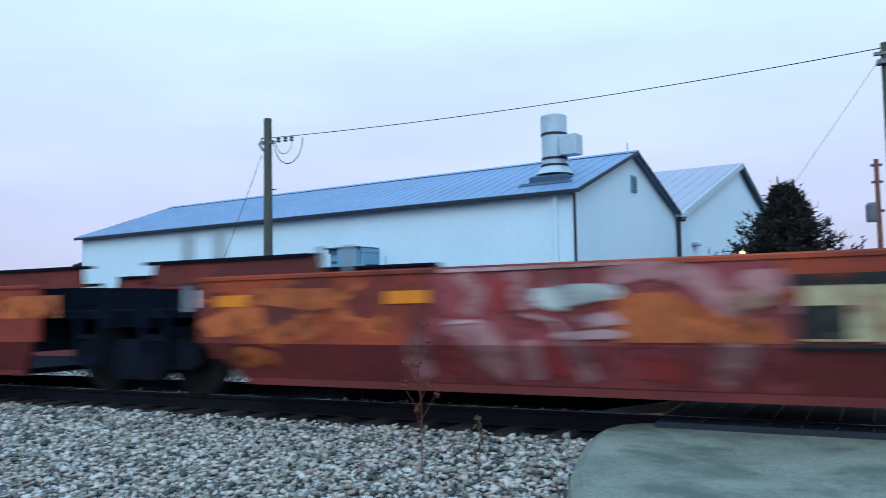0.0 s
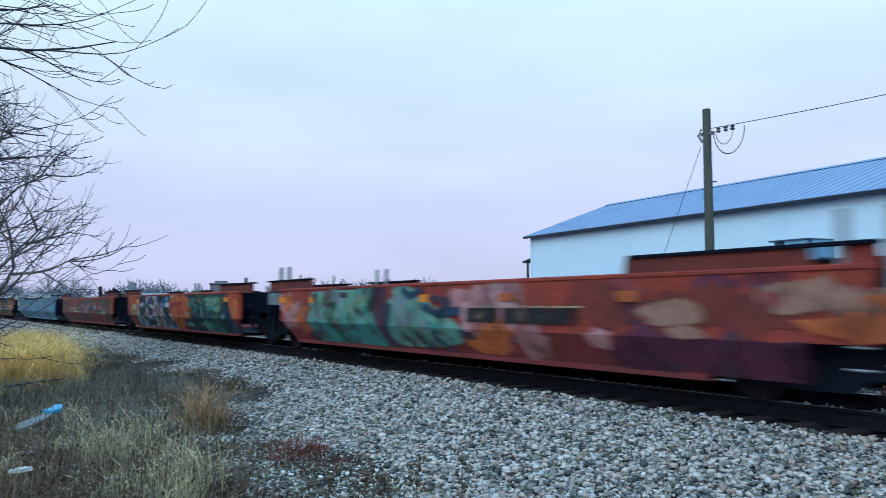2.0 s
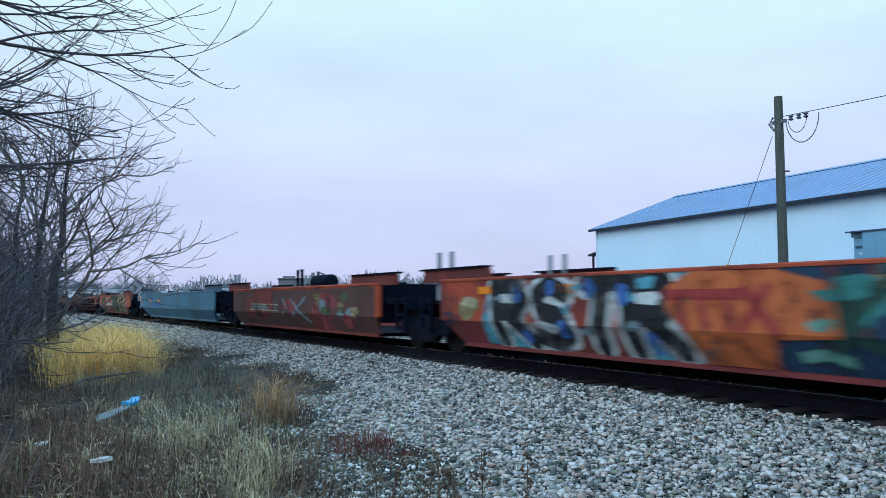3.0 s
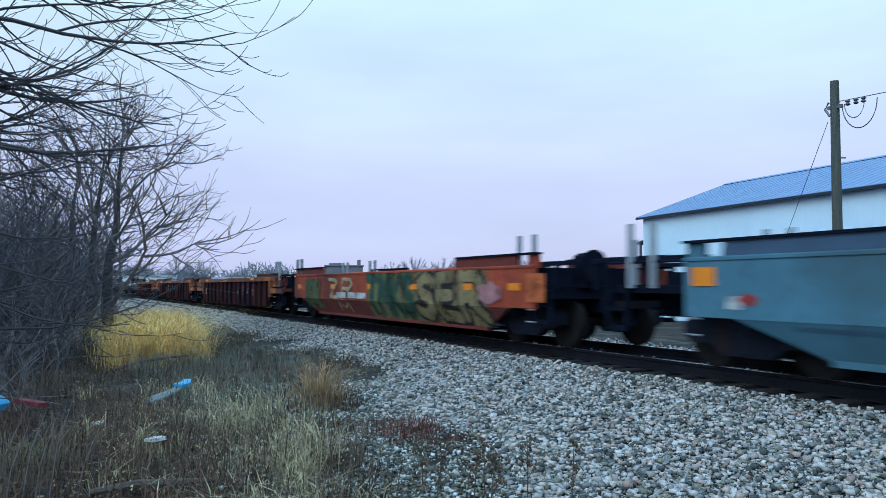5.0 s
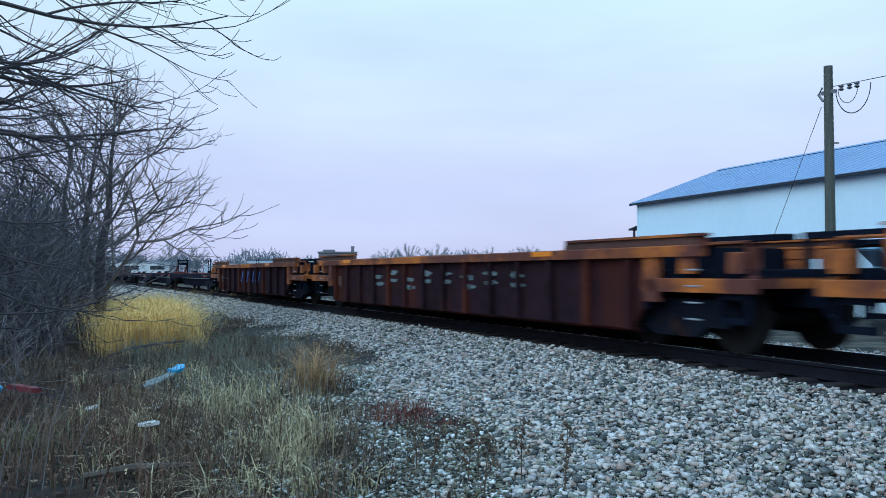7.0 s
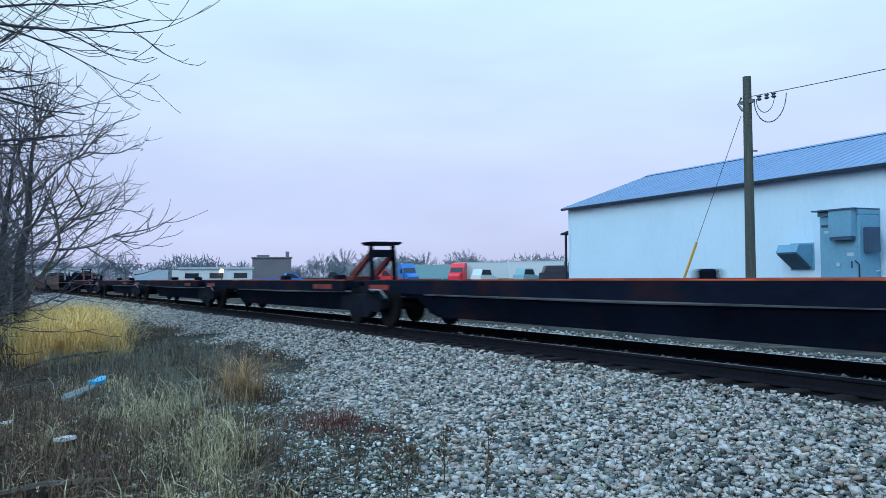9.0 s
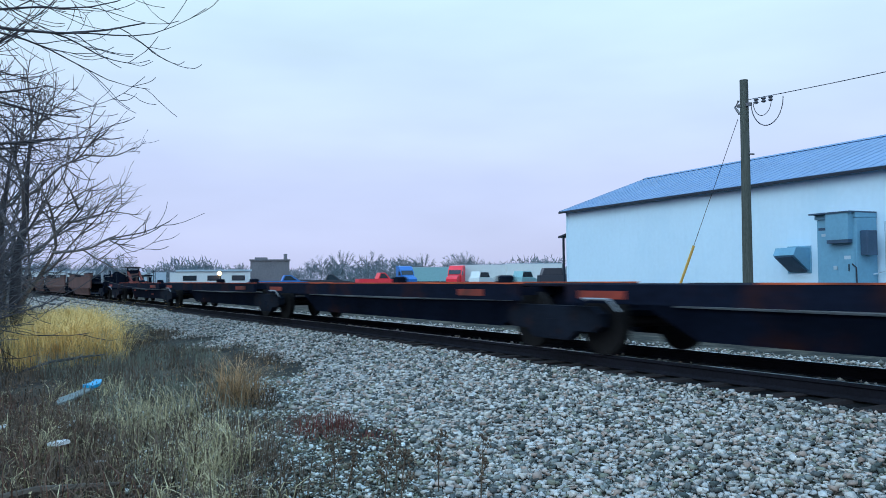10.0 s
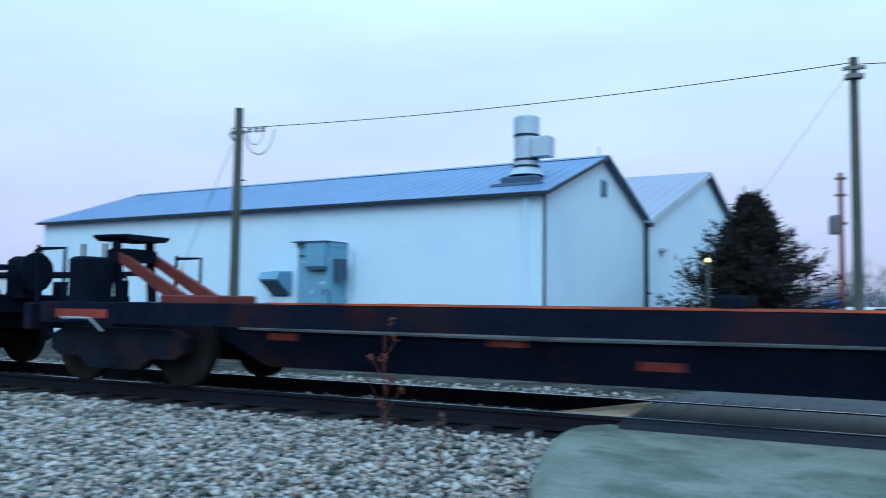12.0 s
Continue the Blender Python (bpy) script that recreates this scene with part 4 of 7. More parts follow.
    smears(c, [[(9.4, 0.44), (9.7, 0.50), (10.0, 0.42)], [(10.9, 1.2), (11.15, 0.7)], [(12.1, 1.25), (12.3, 0.9)]], 0.12, "mint", 0.040)
    decal("paint_patch", [blob(13.4, 0.95, 0.7, 0.35, random.Random(12), 16, 0.4)], "peach", c, 0.005)
    ref(c, 2.9, 5.2, 10.3, 12.9, z=1.16)
    c = well_car(15.3, "aa", "orange", "redbrown", "weathered orange well car with faint spray paint")
    CARS.append((c, -91.1, 15.3))
    decal("paint_cloud", [rect(1.6, 13.6, 0.30, 1.36)], "brown", c, 0.003)
    splash(c, 1.8, 13.4, 0.34, 1.34, ["brown", "rose", "redbrown"], 8, 341, (0.3, 0.7), 0.006)
    smears(c, [[(7.75, 1.10), (9.2, 0.46)], [(9.0, 1.14), (7.9, 0.62)], [(7.0, 1.12), (7.4, 0.82), (7.0, 0.64)], [(6.3, 1.1), (6.4, 0.70)]], 0.09, "slate", 0.020)
    splash(c, 9.6, 13.0, 0.62, 1.24, ["slate", "khaki", "moss"], 4, 342, (0.15, 0.35), 0.018)
    bars(c, 3.8, 0.80, 8, 0.2, 0.10, "slate", 13)
    smears(c, [[(3.7, 0.95), (6.6, 0.93)], [(3.7, 0.77), (6.6, 0.75)]], 0.03, "cream", 0.020)
    part("pump_drum", Geo().lathe([(0.16, 5.3), (0.24, 5.36), (0.24, 6.7), (0.16, 6.76)], 14, (0, 0.2, 1.62), "x"), "black", c, "dark drum carried in the well")
    part("pump_cage", Geo().tube([(4.7, -0.2, 0.3), (4.7, -0.2, 2.05), (5.1, -0.2, 2.05), (5.1, -0.2, 0.3)], 0.05, 6).tube([(4.7, 0.5, 0.3), (4.7, 0.5, 2.0), (5.2, 0.5, 1.9), (5.2, 0.5, 0.3)], 0.05, 6).box(4.6, 6.9, -0.3, 0.6, 1.30, 1.42, 0.02), "black", c)
    c = well_car(21.2, "ca", "bluegrey", "bluegrey", "blue-grey well car with orange reflector plates", raised="unit_dark", reach=(1.15, 0))
    CARS.append((c, -112.3, 21.2))
    ref(c, 2.6, z=1.08, w=0.42, h=0.24)
    ref(c, 5.6, 8.0, z=0.98, w=0.5, h=0.13)
    decal("paint_patch", [rect(3.2, 3.45, 0.80, 0.96)], "white", c, 0.010)
    decal("paint_patch", [blob(3.55, 0.92, 0.16, 0.07, random.Random(3))], "crimson", c, 0.012)
    decal("lettering", [blob(6.7, 0.86, 0.34, 0.13, random.Random(2)), rect(7.4, 8.4, 0.76, 0.98)], "royal", c, 0.010)
    bars(c, 7.5, 0.80, 4, 0.14, 0.05, "slate", 6)
    bars(c, 4.2, 0.58, 6, 0.16, 0.05, "unit_dark", 3)
    bars(c, 5.6, 0.36, 4, 0.18, 0.07, "unit_dark", 5)
    bars(c, 5.9, 1.14, 6, 0.1, 0.12, "royal", 15)
    c = well_car(17.5, "cc", "orange", "redbrown", "orange well car with olive, green and khaki letter shapes", reach=(0, -0.35))
    CARS.append((c, -130.2, 17.5))
    decal("paint_patch", [rect(2.6, 4.3, 0.40, 1.30)], "moss", c, 0.003)
    decal("paint_cloud", [rect(8.4, 11.7, 0.28, 1.42)], "olive", c, 0.004)
    decal("paint_cloud", [rect(11.7, 14.9, 0.28, 1.42)], "khaki", c, 0.004)
    throw_up(c, 8.4, 11.5, 0.34, 1.40, "TMKS", None, "moss", "dkgreen", None, 41, 6, 0.20, 0.12)
    throw_up(c, 11.5, 14.9, 0.34, 1.40, "SER", None, "inkblack", "khaki", None, 42, 6, 0.24, 0.20)
    throw_up(c, 5.1, 7.3, 0.66, 1.34, "ZR", None, "cream", "cream", None, 43, 4, 0.10, 0.03)
    decal("paint_fill", [rect(5.9, 6.7, 0.74, 0.90), rect(6.9, 8.3, 0.74, 0.90)], "white", c, 0.03)
    throw_up(c, 5.8, 7.0, 0.34, 0.64, "M", None, "cream", "cream", None, 44, 4, 0.08, 0.02)
    decal("paint_patch", [blob(15.0, 0.95, 0.45, 0.22, random.Random(8), 14, 0.4)], "pink", c, 0.026)
    decal("paint_patch", [rect(16.3, 16.9, 0.80, 1.3), rect(1.7, 2.6, 0.95, 1.05)], "peach", c, 0.005)
    ref(c, 1.75, 5.3, 8.4, 11.2, 13.9, 15.7, z=1.0)
    # three ribbed cars
    rib = [(-149.2, 18.9, "violet", "slate", 10.6, 14.6), (-167.8, 18.6, None, "slate", 5.6, 13.5), (-184.3, 16.5, "royal", "royal", 6.4, 10.6)]
    for k, (rear, span, cloud, fill, xa, xb) in enumerate(rib):
        c = well_car(span, "cc", "maroon", "maroon", ("ribbed maroon well car with yellow top rail and purple paint", "ribbed maroon well car with yellow top rail and chalky marks", "ribbed maroon well car with yellow top rail and blue paint")[k], ribbed=True, chord="chord_yellow", platform="chord_yellow", raised="brown", brake=k == 0)
        CARS.append((c, rear, span))
        rng = random.Random(60 + k)
        n = int((xb - xa) / 0.95)
        for i in range(n):
            x = xa + 0.95 * i
            if cloud == "violet":
                decal("paint_cloud", [rect(x + 0.1, x + 0.8, 0.34, 1.2)], "violet", c, -0.085)
            zz = rng.uniform(0.75, 0.95)
            lines = stroke([(x + 0.15, zz), (x + 0.75, zz - 0.04)], 0.05) + stroke([(x + 0.2, zz + 0.16), (x + 0.65, zz + 0.2)], 0.04) if k == 0 else [blob(x + 0.45, zz + 0.1, 0.24, 0.06, rng, 10, 0.8), blob(x + 0.5, zz - 0.08, 0.26, 0.05, rng, 10, 0.8)] if k == 1 else [ribbon([(x + 0.12, 0.42), (x + 0.28, 1.16), (x + 0.5, 0.6), (x + 0.82, 1.1)], 0.17)]
            decal("chalk_mark", lines, fill, c, -0.078, whole=True)
        decal("label_plate", [rect(2.9, 3.2, 0.55, 0.95)], "cream" if k == 0 else "brown", c, -0.07)
        for x in (3.6, span - 5.2):
            decal("reflector", [rect(x, x + 0.6, 1.32, 1.40)], "reflector", c, 0.03)


consist()


def spine_car(span, ends, label, hitch=None):
    """One unit of an articulated spine car: a deep centre beam, side ledges, cross arms, a trailer hitch."""
    car = thing("spine_car", label, "freight car", group="units of the spine car")
    L = span
    n0, n1 = (3.2 if ends[0] == "c" else 1.9), (3.2 if ends[1] == "c" else 1.9)
    beam = [(0.25, 0.66), (n0 - 0.5, 0.66), (n0 + 0.4, 0.26), (L - n1 - 0.4, 0.26), (L - n1 + 0.5, 0.66), (L - 0.25, 0.66), (L - 0.25, 0.98), (0.25, 0.98)]
    part("centre_beam", Geo().prism(beam, -0.42, 0.42), "spine", car, "dark deep steel centre beam")
    part("deck_plate", Geo().box(0.2, L - 0.2, -0.75, 0.75, 0.98, 1.015), "spine", car)
    for y in (-1.28, 1.20):
        part("side_ledge", Geo().box(0.6, L - 0.6, y, y + 0.08, 0.76, 1.02, 0.01), "spine", car)
        part("ledge_edge", Geo().box(0.6 + 0.25 * L, L - 0.6, y - 0.004, y + 0.085, 1.02, 1.04), "edge_red", car)
    k = 8
    for i in range(k + 1):
        x = 0.8 + (L - 1.6) * i / k
        part("cross_arm", Geo().prism([(-1.26, 0.84), (1.26, 0.84), (1.26, 0.96), (0.42, 0.98), (-0.42, 0.98), (-1.26, 0.96)], x - 0.06, x + 0.06, "x"), "spine", car)
    rng = random.Random(int(L * 100))
    for x in (0.9, L - 2.4):
        part("side_plate", Geo().box(x, x + rng.uniform(0.8, 1.2), -1.289, -1.278, 0.82, 0.93), "rust_red", car, "rusty orange side plate")
    for x, z in ((3.6, 0.58), (6.5, 0.60), (8.1, 0.42)) if hitch and hitch[1] == 1 else ((3.6, 0.70), (L * 0.5, 0.72)):
        part("side_plate", Geo().box(x, x + 0.42, -0.429, -0.421, z, z + 0.09), "rust_red", car, "rusty orange side plate")
    part("tie_down", Geo().box(L * 0.62, L * 0.62 + 0.25, -1.2, -0.95, 1.02, 1.16, 0.03), "black", car)
    part("tie_down", Geo().box(L * 0.9, L * 0.9 + 0.25, -1.2, -0.95, 1.02, 1.16, 0.03), "black", car)
    part("grab_iron", Geo().tube([(1.1, -1.30, 0.80), (1.1, -1.36, 0.82), (1.6, -1.36, 0.82), (1.75, -1.30, 0.66)], 0.018, 5), "post", car)
    part("brake_pipe", Geo().tube([(n0, -0.46, 0.72), (L * 0.5, -0.46, 0.70), (L - n1, -0.46, 0.74)], 0.025, 5), "post", car)
    if hitch:
        x, d = hitch
        h = part("hitch", Geo().prism([(-0.32, 1.87), (0.32, 1.87), (0.40, 1.92), (0.40, 1.95), (-0.40, 1.95), (-0.40, 1.92)], x - 0.36, x + 0.28, "x"), "black", car, "black folding trailer hitch with a red strut")
        for y in (-0.34, 0.26):
            part("hitch_leg", Geo().prism([(x + 0.02, 1.02), (x + 0.16, 1.02), (x + 0.06, 1.87), (x - 0.06, 1.87)], y, y + 0.06), "black", h)
            part("hitch_strut", Geo().prism([(x + d * 0.05, 1.72), (x + d * 0.10, 1.56), (x + d * 1.05, 1.04), (x + d * 1.30, 1.04), (x + d * 1.25, 1.14)], y, y + 0.09), "strut_red", h, "red sloping strut")
        part("hitch_base", Geo().box(min(x + d * 0.9, x + d * 1.9), max(x + d * 0.9, x + d * 1.9), -0.4, 0.4, 1.02, 1.12, 0.02), "strut_red", h)
        part("hitch_head", Geo().box(x - 0.22, x + 0.18, -0.3, 0.3, 1.58, 1.76, 0.03), "black", h)
    for e, x, d in ((ends[0], 0, 1), (ends[1], L, -1)):
        if e == "c":
            truss(car, x + d * 1.75)
            part("coupler", Geo().box(*sorted((x - d * 0.08, x + d * 0.6)), -0.12, 0.12, 0.72, 0.96, 0.02), "frame_dark", car)
            part("end_sill", Geo().box(*sorted((x + d * 0.3, x + d * 0.45)), -1.3, 1.3, 0.66, 1.0, 0.02), "spine", car)
            for y in (-1.26, 1.2):
                part("end_post", Geo().tube([(x + d * 0.5, y, 1.0), (x + d * 0.5, y, 1.75)], 0.025, 5), "black", car)
                part("end_post", Geo().tube([(x + d * 1.0, y, 1.0), (x + d * 1.0, y, 1.7), (x + d * 0.5, y, 1.7)], 0.025, 5), "black", car)
            part("brake_housing", Geo().box(*sorted((x + d * 0.6, x + d * 0.95)), -0.9, -0.4, 1.0, 1.62, 0.04), "black", car)
    if ends[0] == "a":
        truss(car, 0.0)
    return car


SPINES = [(-200.5, 16.1, "ac", None), (-213.9, 13.4, "aa", (12.3, -1)), (-227.4, 13.5, "aa", None), (-240.4, 13.0, "aa", None), (-254.8, 14.4, "ca", (0.85, 1))]
for rear, span, ends, hitch in SPINES:
    c = spine_car(span, ends, "low dark spine car unit" + (" with a raised trailer hitch" if hitch else " with its hitch folded down"), hitch)
    CARS.append((c, rear, span))
r_ = -254.8
for k_ in range(7):
    span_ = 18.0 + 0.7 * (k_ % 2)
    c = well_car(span_, "cc", "brown", "brown", "plain brown well car far down the train" if k_ else "plain brown well car behind a black end platform", reach=(0, 4.0 if k_ == 0 else 0), raised="brown")
    r_ -= span_
    CARS.append((c, r_, span_))

# ---- the white metal building ----
BX, BY = -4.74, 22.43
BROT = math.degrees(math.atan2(-0.19206, 0.98138))   # local x runs along the long wall towards the road, local y inwards


def building():
    """Long gabled shed; local origin at its near road-side corner, x negative along the wall, y inwards."""
    b = thing("metal_building", "long white metal building with a blue-grey roof", "building", pose(BX, BY, 0, 0, 0, BROT))
    LW, D, E, R, Z0 = 22.75, 9.6, 4.9, 6.59, 0.2
    for name, x0, x1 in (("gable_wall", -0.14, 0), ("gable_wall", -LW, -LW + 0.14)):
        part(name, Geo().prism([(0, Z0), (D, Z0), (D, E), (D / 2, R - 0.03), (0, E)], x0, x1, "x"), "wall", b)
    for y0 in (0, D - 0.14):
        part("side_wall", Geo().box(-LW + 0.14, -0.14, y0, y0 + 0.14, Z0, E), "wall", b, "white vertical metal siding")
    # standing ribs of the siding
    g = Geo()
    for i in range(int(LW / 0.30)):
        x = -0.15 - 0.30 * i
        g.box(x - 0.010, x + 0.010, -0.003, 0.002, Z0, E - 0.1)
    tagged(part("siding_ribs", g, "wall", b), kind="stuff")
    for side in (0, 1):
        y0, y1 = (-0.25, D / 2) if side == 0 else (D + 0.25, D / 2)
        ze = E - 0.25 * (R - E) / (D / 2)
        part("roof_slope", Geo().prism([(y0, ze), (y1, R), (y1, R + 0.06), (y0, ze + 0.06)], -LW - 0.2, 0.25, "x"), "roof", b)
        g = Geo()
        n = int((LW + 0.4) / 0.42)
        for i in range(n + 1):
            x = -LW - 0.18 + (LW + 0.4) * i / n
            g.prism([(y0, ze + 0.06), (y1, R + 0.06), (y1, R + 0.072), (y0, ze + 0.072)], x - 0.012, x + 0.012, "x")
        tagged(part("roof_seams", g, "roof", b), kind="stuff")
        part("eave_trim", Geo().box(-LW - 0.22, 0.27, y0 - 0.06, y0 + 0.02, ze - 0.05, ze + 0.035) if side == 0 else Geo().box(-LW - 0.22, 0.27, y0 - 0.02, y0 + 0.06, ze - 0.09, ze + 0.05), "trim", b, "dark gutter under the eave")
        for x in (0.20, -LW - 0.26):
            part("rake_trim", Geo().prism([(y0, ze - 0.05), (y1, R - 0.05), (y1, R + 0.065), (y0, ze + 0.065)], x, x + 0.06, "x"), "trim", b)
    part("ridge_cap", Geo().prism([(D / 2 - 0.25, R), (D / 2 + 0.25, R), (D / 2, R + 0.10)], -LW - 0.2, 0.25, "x"), "roof", b)
    part("corner_trim", Geo().box(-0.02, 0.02, -0.05, 0.06, Z0, E), "trim", b)
    part("downspout", Geo().box(-0.62, -0.50, -0.12, -0.01, Z0, E - 0.1, 0.02), "wall", b)
    part("corner_trim", Geo().box(-LW - 0.02, -LW + 0.10, -0.03, 0.0, Z0, E), "wall", b)
    part("valley_downspout", Geo().box(0.02, 0.16, D - 0.10, D + 0.06, Z0, E + 0.1, 0.02), "trim", b)
    part("valley_box", Geo().box(0.0, 0.4, D - 0.2, D + 0.25, E - 0.05, E + 0.12, 0.03), "galv", b)
    v = part("gable_vent", Geo().box(0.004, 0.05, 4.65, 5.15, 5.32, 5.86), "unit", b, "small louvred gable vent")
    for i in range(5):
        part("louvre", Geo().box(0.05, 0.065, 4.69, 5.11, 5.36 + 0.095 * i, 5.41 + 0.095 * i), "unit_dark", v)
    part("wall_lamp", Geo().box(0.004, 0.25, 11.6, 12.2, 3.9, 4.0, 0.02), "galv", b)
    part("side_hood", Geo().prism([(-LW - 0.75, 3.66), (-LW, 3.78), (-LW, 3.86), (-LW - 0.75, 3.74)], 0.0, 1.2), "trim", b, "small hood over a side door")
    part("hood_post", Geo().box(-LW - 0.42, -LW - 0.34, 0.02, 0.10, 0.2, 3.70), "trim", b)
    # exhaust stack on the near slope
    st = part("exhaust_chimney", Geo().lathe([(0.40, 6.85), (0.40, 7.38), (0.36, 7.42)], 20, (-1.25, 1.5, 0)), "galv", b, "galvanised roof exhaust stack", smooth=False)
    part("stack_body", Geo().lathe([(0.38, 6.10), (0.38, 6.80)], 20, (-1.25, 1.5, 0)), "galv", st)
    part("stack_band", Geo().lathe([(0.405, 6.79), (0.405, 6.86)], 20, (-1.25, 1.5, 0)), "trim", st)
    part("stack_band", Geo().lathe([(0.40, 6.04), (0.40, 6.11)], 20, (-1.25, 1.5, 0)), "trim", st)
    part("stack_cone", Geo().lathe([(0.56, 5.60), (0.38, 5.86), (0.38, 6.05)], 20, (-1.25, 1.5, 0)), "galv", st)
    part("stack_band", Geo().lathe([(0.42, 5.84), (0.42, 5.90)], 20, (-1.25, 1.5, 0)), "trim", st)
    part("stack_curb", Geo().box(-1.85, -0.65, 0.9, 2.1, 5.05, 5.52, 0.04), "unit_dark", st)
    part("curb_flashing", Geo().box(-2.15, -0.35, 0.65, 2.35, 5.02, 5.30, 0.08), "unit_dark", st)
    part("motor_box", Geo().box(-0.92, -0.36, 1.1, 1.6, 6.12, 6.72, 0.02), "galv", st, "square motor box beside the stack")
    part("roof_pipe", Geo().tube([(0.1, 4.2, 6.3), (0.1, 4.2, 6.85)], 0.025, 6), "galv", b)


building()


def second_building():
    b = thing("rear_building", "second white metal building with a blue-grey gable roof", "building", pose(BX, BY, 0, 0, 0, BROT))
    y0, yr, y1, E, R, Z0, LW = 9.62, 20.16, 30.7, 4.95, 8.30, 0.2, 22.0
    part("gable_wall", Geo().prism([(y0, Z0), (y1, Z0), (y1, E), (yr, R), (y0, E)], -0.15, -0.004, "x"), "wall", b)
    part("rear_wall", Geo().prism([(y0, Z0), (y1, Z0), (y1, E), (yr, R), (y0, E)], -LW, -LW + 0.15, "x"), "wall", b)
    part("side_wall", Geo().box(-LW, -0.15, y1 - 0.15, y1, Z0, E), "wall", b)
    for a in (y0, y1):
        # the near slope's sky sheen is put in as a paler colour
        part("roof_slope", Geo().prism([(a, E), (yr, R), (yr, R + 0.07), (a, E + 0.07)], -LW, 0.2, "x"), "roof" if a == y1 else "sheenmetal", b)
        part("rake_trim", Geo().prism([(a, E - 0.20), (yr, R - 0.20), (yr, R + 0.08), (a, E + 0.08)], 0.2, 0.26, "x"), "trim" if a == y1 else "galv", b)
        g = Geo()
        for i in range(40):
            x = -LW + 0.2 + (LW - 0.2) * i / 39
            g.prism([(a, E + 0.07), (yr, R + 0.07), (yr, R + 0.085), (a, E + 0.085)], x - 0.015, x + 0.015, "x")
        tagged(part("roof_seams", g, "sheenmetal", b), kind="stuff")
    part("wall_lamp", Geo().box(0.0, 0.22, 11.6, 12.3, 3.92, 4.04, 0.02), "galv", b)


second_building()


def air_unit():
    """Tall rooftop-style air handler that stands against the long wall."""
    u = thing("air_unit", "tall blue-grey air handling unit against the white wall", "air handler", pose(BX, BY, 0, 0, 0, BROT))
    part("cabinet", Geo().box(-8.15, -6.82, -0.9, -0.036, 0.25, 3.42, 0.02), "unit", u)
    part("upper_hood", Geo().prism([(-7.66, 2.8), (-6.925, 2.8), (-6.89, 3.56), (-7.66, 3.56)], -1.116, -0.904), "unit", u)
    part("hood_top", Geo().box(-8.22, -6.82, -1.152, -0.036, 3.56, 3.6), "unit_dark", u)
    part("cap", Geo().box(-8.185, -6.82, -0.936, -0.036, 3.424, 3.556), "unit", u)
    part("hood_mouth", Geo().box(-7.639, -6.939, -1.102, -0.914, 2.7, 2.8), "unit_dark", u)
    part("hood_gap", Geo().box(-8.08, -7.695, -0.909, -0.901, 3.1, 3.18), "unit_dark", u)
    d = part("door", Geo().box(-7.38, -6.869, -0.929, -0.903, 0.6, 2.52, 0.01), "unit", u)
    part("door_label", Geo().box(-7.205, -6.995, -0.934, -0.93, 2.24, 2.34), "galv", d)
    part("handle", Geo().box(-7.065, -7.037, -0.95, -0.93, 1.9, 2.1), "trim", d)
    part("hinge", Geo().box(-7.359, -7.331, -0.943, -0.93, 1.1, 1.4), "trim", d)
    part("plate", Geo().box(-7.975, -7.66, -0.909, -0.901, 2.92, 3), "galv", u)
    part("gauge", Geo().box(-7.569, -7.45, -0.943, -0.903, 1.95, 2.06, 0.01), "galv", u)
    part("drain_pipe", Geo().tube([(-6.925, -0.958, 2.1), (-6.785, -0.979, 2), (-6.771, -0.979, 1.4)], 0.02, 6), "trim", u)
    part("side_box", Geo().box(-6.82, -6.589, -0.756, -0.324, 2.35, 3.05, 0.02), "unit_dark", u)
    part("conduit", Geo().tube([(-6.54, -0.058, 3.3), (-6.54, -0.058, 1.9), (-6.785, -0.288, 1.8)], 0.025, 6), "galv", u)


air_unit()


def wall_vent():
    v = thing("wall_vent", "blue-grey hooded vent on the white wall", "vent", pose(BX, BY, 0, 0, 0, BROT))
    part("hood", Geo().prism([(-0.72, 2.42), (-0.02, 1.92), (-0.02, 2.66), (-0.60, 2.66)], -9.98, -9.18, "x"), "unit", v)
    part("mouth", Geo().prism([(-0.70, 2.38), (-0.06, 1.925), (-0.08, 1.90), (-0.73, 2.36)], -9.92, -9.24, "x"), "unit_dark", v)
    part("flange", Geo().box(-10.04, -9.12, -0.02, -0.004, 1.86, 2.72), "unit", v)


wall_vent()


# ---- poles and wires ----
def wire(name, a, b, sag, r=0.009, label="thin black overhead wire between poles", n=18):
    a, b = Vector(a), Vector(b)
    pts = [a.lerp(b, i / n) - Vector((0, 0, sag * 4 * (i / n) * (1 - i / n))) for i in range(n + 1)]
    return tagged(part(name, Geo().tube(pts, r, 4), "wire"), label, "wire")


P1, P2 = (-11.50, 17.48), (2.40, 17.1)


def utility_pole(x, y, top, lean, label, thick=1.0):
    p = thing("utility_pole", label, "utility pole", pose(x, y, 0.1))
    part("shaft", Geo().tube([(0, 0, 0), (lean[0] * 0.5, lean[1] * 0.5, top / 2), (lean[0], lean[1], top - 0.1)], [0.13 * thick, 0.112 * thick, 0.098 * thick], 14), "pole", p, "weathered grey-green wooden shaft")
    return p


